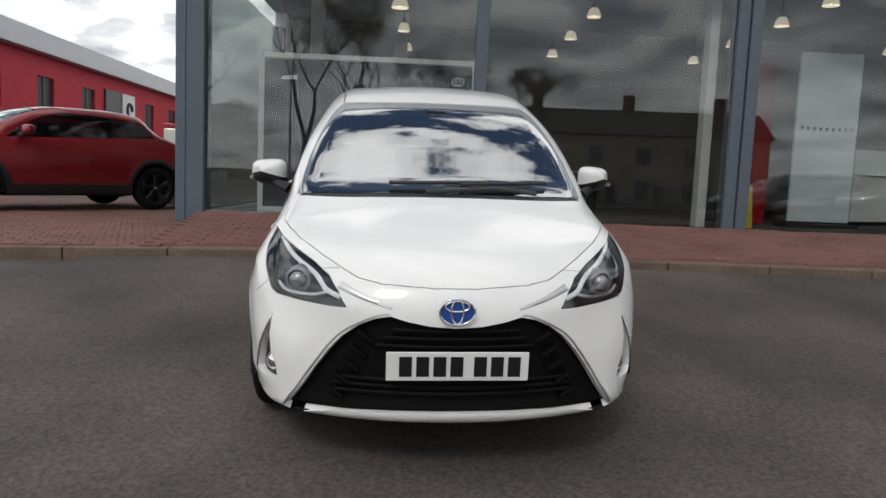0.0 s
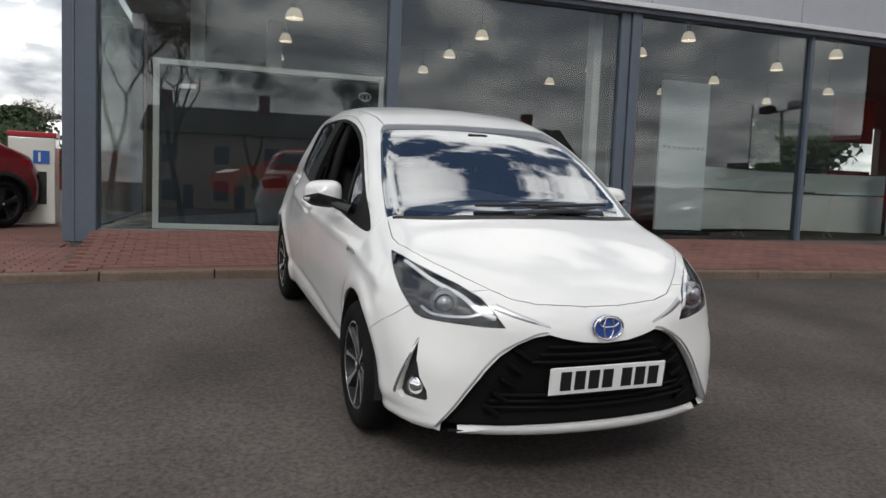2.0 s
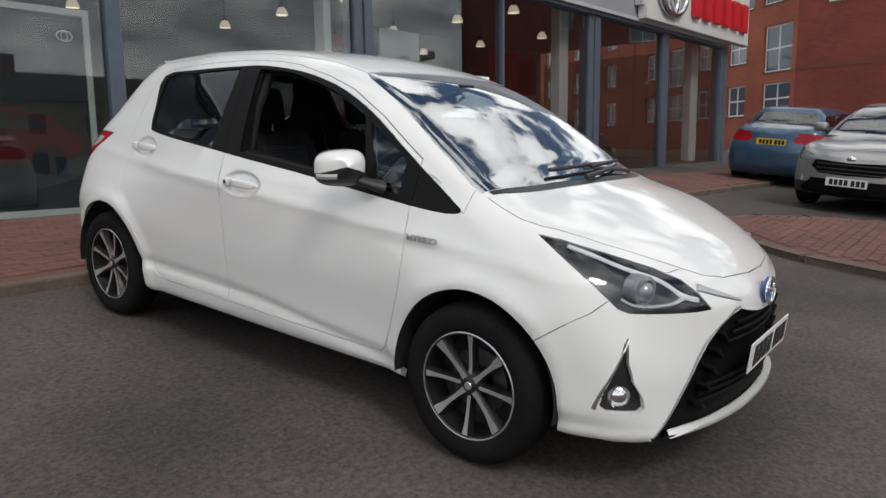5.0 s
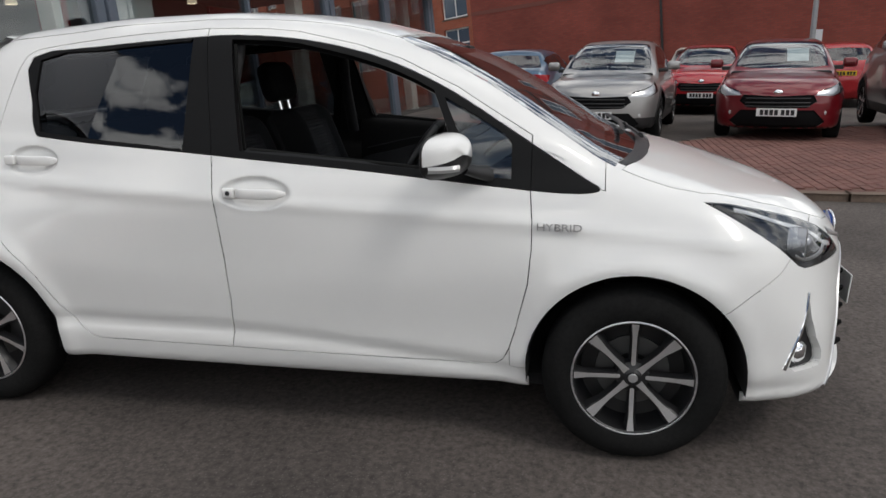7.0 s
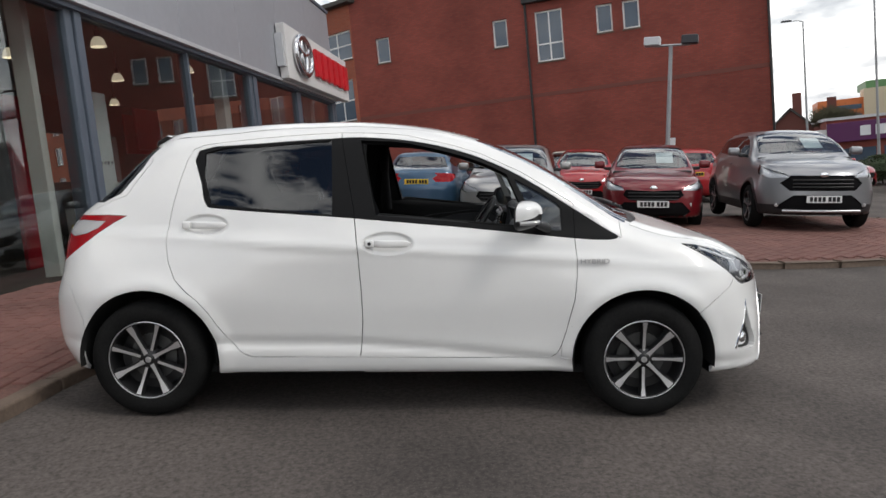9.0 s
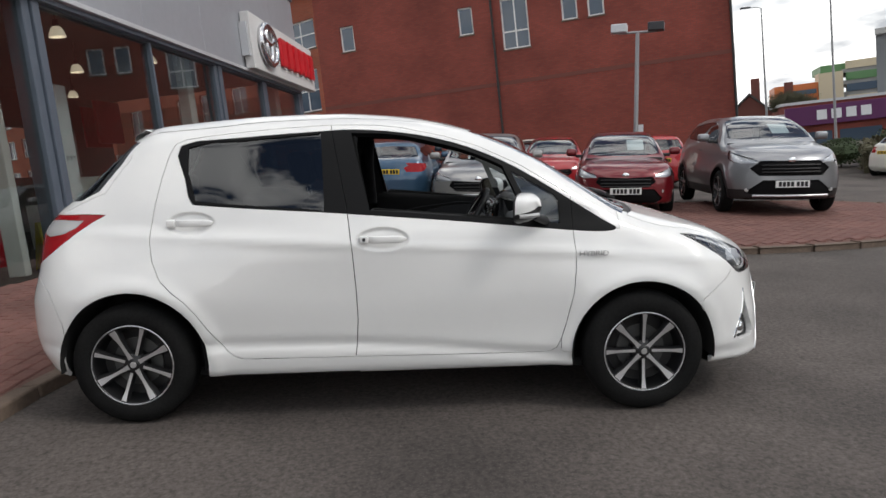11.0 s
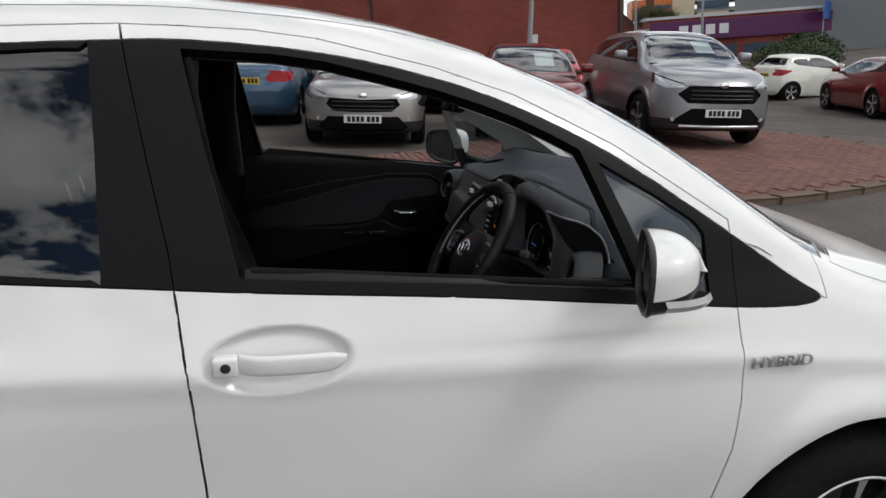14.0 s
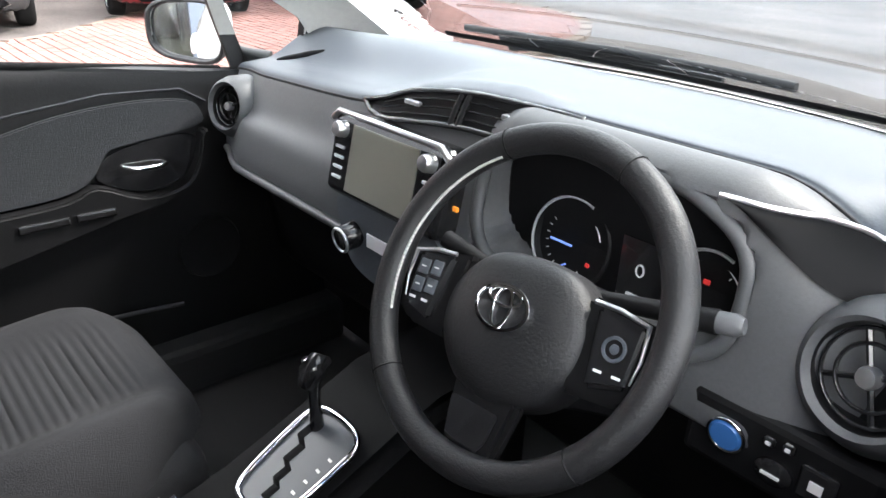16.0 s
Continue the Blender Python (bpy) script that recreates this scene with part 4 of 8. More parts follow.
DOOR_R = [(2.362, 1.430), (2.42, 1.428), (2.62, 1.418), (2.8, 1.404), (2.98, 1.387), (3.09, 1.372), (3.135, 1.35), (3.16, 1.30), (3.19, 1.18), (3.212, 1.06), (3.225, 0.96), (3.225, 0.88), (3.21, 0.80), (3.17, 0.71), (3.115, 0.655), (3.055, 0.605), (3.005, 0.545), (2.960, 0.475), (2.915, 0.41), (2.868, 0.35), (2.84, 0.327), (2.80, 0.313), (2.258, 0.309), (2.250, 0.36), (2.238, 0.50), (2.241, 0.65), (2.253, 0.85), (2.279, 1.06), (2.322, 1.25)]
BONNET = [(0.02, 0.135), (-0.08, 0.136), (-0.17, 0.148), (-0.27, 0.168), (-0.36, 0.208), (-0.42, 0.262), (-0.50, 0.345), (-0.60, 0.470), (-0.655, 0.565), (-0.690, 0.66), (-0.695, 0.74), (-0.672, 0.905), (-0.60, 0.862), (-0.5, 0.833), (-0.4, 0.813), (-0.2, 0.792), (0.02, 0.786)]
COWL = [(0.02, 0.786), (-0.2, 0.792), (-0.4, 0.813), (-0.5, 0.833), (-0.60, 0.862), (-0.650, 0.892), (-0.650, 0.918), (-0.6, 0.897), (-0.4, 0.859), (-0.2, 0.842), (0.02, 0.836)]
SCREEN = [(0.02, 0.836), (-0.2, 0.842), (-0.4, 0.859), (-0.6, 0.897), (-0.670, 0.928), (-0.662, 1.00), (-0.635, 1.18), (-0.585, 1.40), (-0.53, 1.62), (-0.502, 1.672), (-0.42, 1.668), (-0.3, 1.650), (-0.15, 1.641), (0.02, 1.638)]
ROOF = [(0.02, 1.644), (-0.15, 1.647), (-0.3, 1.656), (-0.42, 1.674), (-0.500, 1.680), (-0.500, 1.85), (-0.516, 2.1), (-0.524, 2.5), (-0.518, 2.9), (-0.50, 3.2), (-0.485, 3.36), (-0.3, 3.41), (0.02, 3.43)]
LAMP = [(0.970, 0.866), (0.90, 0.858), (0.75, 0.823), (0.60, 0.782), (0.50, 0.745), (0.435, 0.700), (0.384, 0.648), (0.45, 0.646), (0.60, 0.650), (0.70, 0.655), (0.735, 0.668), (0.80, 0.725), (0.88, 0.79)]
FOG = [(0.700, 0.580), (0.694, 0.50), (0.672, 0.43), (0.640, 0.385), (0.632, 0.35), (0.648, 0.335), (0.755, 0.332), (0.778, 0.348), (0.765, 0.40), (0.735, 0.48), (0.712, 0.55)]
GRILLE = [(0.02, 0.590), (-0.10, 0.598), (-0.18, 0.612), (-0.240, 0.628), (-0.30, 0.615), (-0.36, 0.585), (-0.42, 0.54), (-0.47, 0.482), (-0.52, 0.412), (-0.57, 0.335), (-0.645, 0.238), (-0.60, 0.212), (-0.545, 0.236), (-0.46, 0.258), (-0.3, 0.268), (-0.15, 0.272), (0.02, 0.273)]
BUMPER = [(-0.3, 0.05), (0.66, 0.05), (0.60, 0.30), (0.585, 0.535), (0.50, 0.60), (0.42, 0.655), (0.38, 0.70), (0.30, 0.76), (0.20, 0.80), (-0.3, 0.80)]
TAIL = [(3.455, 1.018), (3.56, 1.022), (3.72, 1.018), (3.83, 1.0), (3.90, 0.86), (3.88, 0.79), (3.82, 0.775), (3.72, 0.84), (3.60, 0.93), (3.52, 0.985)]
TAIL_CLEAR = [(3.565, 0.992), (3.70, 0.996), (3.80, 0.985), (3.845, 0.945), (3.74, 0.915), (3.66, 0.930), (3.60, 0.958)]
BACK_PANE = [(0.02, 1.385), (-0.2, 1.383), (-0.40, 1.377), (-0.512, 1.365), (-0.575, 1.27), (-0.636, 1.13), (-0.628, 1.085), (-0.4, 1.07), (0.02, 1.06)]
REAR_BUMPER = [(3.64, 0.1), (3.66, 0.30), (3.655, 0.50), (3.72, 0.66), (3.80, 0.72), (4.2, 0.74), (4.2, 0.1)]
GATE = [(0.02, 1.6), (-0.485, 1.5), (-0.530, 1.40), (-0.652, 1.12), (-0.625, 0.95), (-0.57, 0.74), (0.02, 0.72)]

shell = HERO.half_mesh(190, 110)
for y0, z0, ry, rz, d in HERO.p["dishes"]:
    near = [f for f in shell.faces if f.calc_center_median().x < -.6 and abs(f.calc_center_median().y - y0) < .17 and abs(f.calc_center_median().z - z0) < .085]
    r = bmesh.ops.subdivide_edges(shell, edges=list({e for f in near for e in f.edges}), cuts=5, use_grid_fill=True)
    vs = [g for g in r["geom_inner"] if isinstance(g, bmesh.types.BMVert)]
    for v, q in zip(vs, HERO.snap(np.array([tuple(v.co) for v in vs]))):
        v.co = q
on_side = lambda c: c.x < -0.40
cut(shell, ARCH_F, SIDE, lambda c: c.x < -0.40)
cut(shell, ARCH_R, SIDE, lambda c: c.x < -0.40)
for poly in (DOOR_F, DOOR_R, DLO, REAR_PANE, OPENING, QUARTER):
    cut(shell, poly, SIDE, on_side)
for poly in (BONNET, COWL, SCREEN, ROOF):
    cut(shell, poly, TOP, lambda c: c.z > 0.6)
cut(shell, LAMP, CORNER, lambda c: c.y < 1.0 and c.x < -.2)
cut(shell, FOG, CORNER, lambda c: c.y < 0.6 and c.x < -.5)
cut(shell, GRILLE, FRONT, lambda c: c.y < 0.6)
cut(shell, BUMPER, SIDE, lambda c: c.y < 0.9)
cut(shell, TAIL, SIDE, lambda c: c.x < -0.35 and c.y > 3.3)
cut(shell, TAIL_CLEAR, SIDE, lambda c: c.x < -0.35 and c.y > 3.3)
cut(shell, BACK_PANE, FRONT, lambda c: c.y > 3.1)
cut(shell, GATE, FRONT, lambda c: c.y > 3.37)
cut(shell, REAR_BUMPER, SIDE, lambda c: c.y > 3.5)
regions = {}
for f in shell.faces:
    c = f.calc_center_median()
    a = c.dot(CORNER[0])
    s = c.x < -0.40
    if s and (inside(ARCH_F, c.y, c.z) or inside(ARCH_R, c.y, c.z)):
        key = "hole"
    elif c.z < 0.222:
        key = "under"
    elif s and inside(OPENING, c.y, c.z) and c.z > .9:
        key = "opening"
    elif s and c.z > .85 and inside(QUARTER, c.y, c.z):
        key = "quarter"
    elif s and c.z > .85 and inside(REAR_PANE, c.y, c.z):
        key = "rear_pane"
    elif s and c.z > .85 and inside(DLO, c.y, c.z):
        key = "sail" if c.y < 1.189 else "pillar_front" if inside(DOOR_F, c.y, c.z) else "pillar_rear"
    elif c.y < 1.0 and c.x < -.2 and c.z > .6 and inside(LAMP, a, c.z):
        key = "lamp"
    elif c.y < 0.6 and c.x < -.5 and inside(FOG, a, c.z):
        key = "fog"
    elif c.y < 0.6 and inside(GRILLE, c.x, c.z):
        key = "grille"
    elif c.z > .6 and inside(BONNET, c.x, c.y):
        key = "bonnet"
    elif c.z > .8 and inside(COWL, c.x, c.y):
        key = "cowl"
    elif c.z > .9 and inside(SCREEN, c.x, c.y):
        key = "screen"
    elif c.z > 1.2 and inside(ROOF, c.x, c.y):
        key = "roof"
    elif c.y > 3.3 and c.x < -.35 and inside(TAIL, c.y, c.z):
        key = "tail_clear" if inside(TAIL_CLEAR, c.y, c.z) else "tail"
    elif c.y > 3.1 and c.z > 1.0 and inside(BACK_PANE, c.x, c.z):
        key = "back_pane"
    elif c.y > 3.5 and inside(REAR_BUMPER, c.y, c.z):
        key = "rear_bumper"
    elif c.y > 3.37 and inside(GATE, c.x, c.z):
        key = "gate"
    elif s and inside(DOOR_F, c.y, c.z):
        key = "door_front"
    elif s and inside(DOOR_R, c.y, c.z):
        key = "door_rear"
    elif c.y < 0.9 and inside(BUMPER, c.y, c.z):
        key = "bumper"
    elif c.y < 1.25 and c.z > 0.3 and (c.z < 0.9 or c.y < 0.95):
        key = "wing"
    else:
        key = "side"
    regions.setdefault(key, []).append(f)

LAMP_CLEAR = material("clear_indicator_lens", (0.42, 0.42, 0.42), 0.15, coat=0.6)
car = thing("hatchback_car", "white five door hatchback with open driver's window on the forecourt", "car", SLOPE.copy())
GAP = 0.0022
LAMP_TUB = material("dark_lamp_housing", (0.03, 0.03, 0.033), 0.3, metal=0.2)
PROJECTOR = material("grey_projector_lens", (0.30, 0.31, 0.33), 0.28, metal=0.6)
LIGHT_GUIDE = material("white_light_guide", (0.72, 0.73, 0.74), 0.25, coat=0.6)
shell_part("bonnet", HERO, regions["bonnet"], WHITE_PAINT, car, False, inset=GAP, lip=0.02, both=True)
shell_part("roof", HERO, regions["roof"], WHITE_PAINT, car, False, inset=0.004, lip=0.015, both=True)
bumper = shell_part("front_bumper", HERO, regions["bumper"], WHITE_PAINT, car, False, inset=0.0015, lip=0.03, both=True)
shell_part("rear_bumper", HERO, regions["rear_bumper"], WHITE_PAINT, car, False, inset=GAP, lip=0.02, both=True)
gate = shell_part("tailgate", HERO, regions["gate"], WHITE_PAINT, car, False, inset=GAP, lip=0.02, both=True)
shell_part("rear_window", HERO, regions["back_pane"], DARK_GLASS, gate, False, sink=0.003, both=True)
screen = shell_part("windscreen", HERO, regions["screen"], CAR_GLASS, car, False, sink=0.003, both=True, label="clear windscreen reflecting broken cloud")
screen.visible_shadow = False
shell_part("cowl_panel", HERO, regions["cowl"], BLACK_TRIM, car, False, sink=0.005, lip=0.0, both=True, label="black wiper cowl")
shell_part("underbody", HERO, regions["under"], UNDER, car, False, both=True)
HOLLOW = [k for k in regions if k not in ("hole", "opening", "quarter", "rear_pane", "screen", "back_pane", "under", "lamp", "grille", "fog")]
PALE_LINING = material("pale_grey_headlining", (0.36, 0.36, 0.345), 0.9, grain=0.06, scale=80)
LINING = material("dark_cabin_lining", (0.028, 0.028, 0.030), 0.85, grain=0.15, scale=60)
def upper(f):
    c = f.calc_center_median()
    return c.z > 1.035 and c.y > 0.93 and (c.y < 1.75 or c.x > -0.48)


INNER = [f for k in HOLLOW for f in regions[k]]
shell_part("headlining", HERO, [f for f in INNER if upper(f)], PALE_LINING, car, False, sink=0.032, both=True, label="pale grey headlining and pillar trim")
shell_part("body_lining", HERO, [f for f in INNER if not upper(f)], LINING, car, False, sink=0.026, both=True, label="dark inner lining")
sides = {}
for mirror, tag in ((False, "driver"), (True, "passenger")):
    body = shell_part("body_side", HERO, regions["side"], WHITE_PAINT, car, mirror, inset=0.0015, lip=0.03)
    shell_part("front_wing", HERO, regions["wing"], WHITE_PAINT, car, mirror, inset=0.0015, lip=0.03)
    shell_part("sail_panel", HERO, regions["sail"], PILLAR_FILM, body, mirror, inset=0.001, lip=0.01, label="black mirror sail panel")
    df = shell_part("front_door", HERO, regions["door_front"], WHITE_PAINT, car, mirror, inset=GAP, lip=0.02)
    dr = shell_part("rear_door", HERO, regions["door_rear"], WHITE_PAINT, car, mirror, inset=GAP, lip=0.02)
    shell_part("window_frame", HERO, regions["pillar_front"], PILLAR_FILM, df, mirror, inset=0.001, lip=0.03, label="satin black window surround")
    shell_part("window_frame", HERO, regions["pillar_rear"], PILLAR_FILM, dr, mirror, inset=0.001, lip=0.03, label="satin black window surround")
    shell_part("quarter_window", HERO, regions["quarter"], SIDE_GLASS, df, mirror, sink=0.006).visible_shadow = False
    shell_part("rear_door_window", HERO, regions["rear_pane"], DARK_GLASS, dr, mirror, sink=0.006, label="dark tinted rear door window")
    sides[tag] = (body, df, dr)
    lamp = shell_part("headlight", HERO, regions["lamp"], LAMP_GLASS, car, mirror, inset=0.001, label="clear swept back headlight")
    lamp.visible_shadow = False
    tub = shell_part("lamp_tub", HERO, regions["lamp"], LAMP_TUB, lamp, mirror, sink=0.05, label="smoked silver lamp housing")
    shell_part("lamp_wall", HERO, regions["lamp"], BLACK_GLOSS, lamp, mirror, sink=0.003, lip=0.05, rim_only=True)
    tl = shell_part("tail_lamp", HERO, regions["tail"], material("red_lamp_lens", (0.30, 0.004, 0.008), 0.2, coat=0.15, spec=0.3) if not mirror else bpy.data.materials["red_lamp_lens"], car, mirror, inset=0.001, lip=0.02, label="red and clear tail lamp")
    fogp = shell_part("fog_pocket", HERO, regions["fog"], BLACK_TRIM, bumper, mirror, sink=0.03, label="black fog lamp pocket")
shell_part("grille_back", HERO, regions["grille"], BLACK_MATT, bumper, False, sink=0.035, both=True, label="black mesh grille")


def ribbon(solid, pts, w0, w1, lift, thick=0.004, mirror=False, n=8):
    """A raised strip laid on the body along points near it; widths at both ends are measured along up."""
    P = np.array([tuple(p) for p in smooth_loop(pts, n, closed=False)])
    rows = []
    for i, p in enumerate(P):
        t = i / (len(P) - 1)
        w = (w0 * (1 - t) + w1 * t) / 2
        d = P[min(i + 1, len(P) - 1)] - P[max(i - 1, 0)]
        d /= np.linalg.norm(d)
        c = solid.snap(p[None])[0]
        nrm = solid.grad(c[None])[0]
        s = np.cross(nrm, d)
        edge = [c - s * w, c - s * w * .6, c + s * w * .6, c + s * w]
        h = (lift - thick, lift, lift, lift - thick)
        e2 = solid.snap(np.array(edge))
        g2 = solid.grad(e2)
        row = [e2[k] + g2[k] * h[k] for k in range(4)]
        rows.append([(-q[0] if mirror else q[0], q[1], q[2]) for q in row])
    b = grid_mesh(rows)
    bmesh.ops.recalc_face_normals(b, faces=b.faces)
    return b


for mirror in (False, True):
    part("chrome_strip", ribbon(HERO, [(-0.425, 0.22, 0.712), (-0.34, 0.15, 0.690), (-0.235, 0.105, 0.660)], 0.036, 0.010, 0.003, mirror=mirror), SATIN, bumper, "satin silver strip beside the badge", 50)
    part("grille_edge", ribbon(HERO, [(-0.242, 0.12, 0.634), (-0.30, 0.13, 0.620), (-0.42, 0.17, 0.545), (-0.52, 0.19, 0.418), (-0.585, 0.2, 0.325), (-0.645, 0.22, 0.245)], 0.010, 0.012, 0.003, mirror=mirror), SATIN, bumper, "silver grille edge", 50)
    part("fog_trim", ribbon(HERO, [(-0.692, 0.315, 0.578), (-0.712, 0.345, 0.49), (-0.724, 0.376, 0.41), (-0.732, 0.398, 0.342)], 0.005, 0.018, 0.003, mirror=mirror), CHROME, bumper, "chrome fog lamp trim", 50)
    # fog lamp: round lens in a bowl
    s = -1 if not mirror else 1
    m = Matrix.Translation((s * 0.685, 0.325, 0.378)) @ Matrix.Rotation(radians(90), 4, "X") @ Matrix.Rotation(radians(28 * s), 4, "Y")
    fog = part("fog_lamp", merge(bmesh.new(), lathe([(0.0, 0.022), (0.02, 0.02), (0.036, 0.008), (0.04, 0.0), (0.046, 0.0), (0.048, -0.02)], 24), m), CHROME, bumper, "round chrome fog lamp", 35)

# headlight insides: projector, reflector shelf and bright signature strip
for mirror in (False, True):
    s = -1 if not mirror else 1
    lamp = [o for o in car.children if o.name.startswith("headlight")][1 if mirror else 0]
    c = HERO.snap(np.array([[-0.575, 0.29, 0.705]]))[0]
    m = Matrix.Translation((s * 0.590, c[1] + 0.055, 0.712)) @ Matrix.Rotation(radians(90), 4, "X") @ Matrix.Rotation(radians(16 * s), 4, "Y")
    part("projector", merge(bmesh.new(), lathe([(0.0, 0.045), (0.018, 0.042), (0.030, 0.030), (0.034, 0.016), (0.040, 0.026), (0.052, 0.022), (0.054, 0.0), (0.054, -0.03)], 28), m), PROJECTOR, lamp, "round grey projector lens", 40)
    part("signature_strip", ribbon(HERO, [(-0.690, 0.56, 0.842), (-0.62, 0.42, 0.785), (-0.53, 0.30, 0.745), (-0.48, 0.245, 0.692), (-0.425, 0.20, 0.675)], 0.018, 0.022, -0.012, mirror=mirror), LIGHT_GUIDE, lamp, "white light guide strip", 50)
    part("signature_strip", ribbon(HERO, [(-0.475, 0.225, 0.690), (-0.53, 0.25, 0.672), (-0.60, 0.30, 0.666), (-0.645, 0.335, 0.672), (-0.67, 0.37, 0.69)], 0.016, 0.012, -0.012, mirror=mirror), SATIN, lamp, "", 50)

# badge
badge = part("badge", merge(bmesh.new(), lathe([(0.0, 0.010), (0.9, 0.007), (1.0, 0.0)], 36), Matrix.Translation((0, 0.084, 0.657)) @ Matrix.Rotation(radians(90 - 6), 4, "X") @ Matrix.Diagonal((0.066, 0.048, 1, 1))), BADGE_BLUE, bumper, "blue oval badge", 30)
for a, b, dz, r in ((0.064, 0.047, 0, 0.0042), (0.022, 0.044, 0, 0.0038), (0.044, 0.019, 0.02, 0.0038)):
    part("badge_ring", tube([(a * math.cos(t), 0.071 + 0.1 * (dz + b * math.sin(t)), 0.657 + dz + b * math.sin(t)) for t in np.linspace(0, 2 * math.pi, 30, endpoint=False)], r, 8, closed=True), CHROME, badge, "chrome ring", 60)

part("spoiler", ribbon(HERO, [(-0.50, 3.40, 1.435), (-0.3, 3.435, 1.445), (0, 3.45, 1.45), (0.3, 3.435, 1.445), (0.50, 3.40, 1.435)], 0.10, 0.10, 0.022, thick=0.02), WHITE_PAINT, gate, "white roof spoiler", 50)
for mirror in (False, True):
    tl = [o for o in car.children if o.name.startswith("tail_lamp")][1 if mirror else 0]
    shell_part("clear_band", HERO, regions["tail_clear"], LAMP_CLEAR, tl, mirror, inset=0.001, lip=0.004, label="clear reversing lamp field")

# grille bars: slats across and tooth-like ribs at its sides
def grille_y(x, z):
    return HERO.snap(np.array([[x, 0.1, z]]))[0][1]
for z in (0.575, 0.545, 0.515, 0.385, 0.36, 0.335):
    w = 0.20 + (0.61 - z) * 1.0
    pts = [(x, HERO.snap(np.array([[x, 0.1, z]]))[0][1] + 0.02, z) for x in np.linspace(-w, w, 17)]
    part("grille_slat", tube(pts, 0.008, 6, flat=1.0), BLACK_MATT, bumper)
for mirror in (1, -1):
    for i in range(5):
        x, z = (0.33 + 0.028 * i) * -mirror, 0.545 - 0.055 * i
        y = HERO.snap(np.array([[x, 0.1, z]]))[0][1]
        part("grille_tooth", box(-0.035, 0.035, -0.012, 0.03, -0.008, 0.008, 0.005, m=Matrix.Translation((x, y + 0.012, z)) @ Matrix.Rotation(radians(35 * mirror), 4, "Y")), BLACK_MATT, bumper)
part("chin", ribbon(HERO, [(-0.60, 0.2, 0.215), (-0.3, 0.1, 0.212), (0, 0.08, 0.21), (0.3, 0.1, 0.212), (0.60, 0.2, 0.215)], 0.035, 0.035, -0.004), BLACK_TRIM, bumper, "black chin spoiler", 50)

# number plates: bars where the characters stand
PLATE_W = material("white_number_plate", (0.74, 0.75, 0.74), 0.35)
PLATE_Y = material("yellow_number_plate", (0.72, 0.48, 0.02), 0.35)
INK = material("black_plate_ink", (0.01, 0.01, 0.012), 0.4)


def number_plate(parent, m, mat, blank=False):
    pl = part("number_plate", box(-.26, .26, -.006, 0, -.0555, .0555, 0.003, m=m), mat, parent, "number plate with plain bars")
    for x in (-0.19, -0.128, -0.066, -0.004, 0.082, 0.144, 0.206):
        part("plate_bar", box(x - .023, x + .023, -.0085, -.0055, -.038, .038, m=m), INK, pl)
    return pl


number_plate(bumper, Matrix.Translation((0.006, 0.056, 0.459)) @ Matrix.Rotation(radians(3), 4, "X"), PLATE_W)

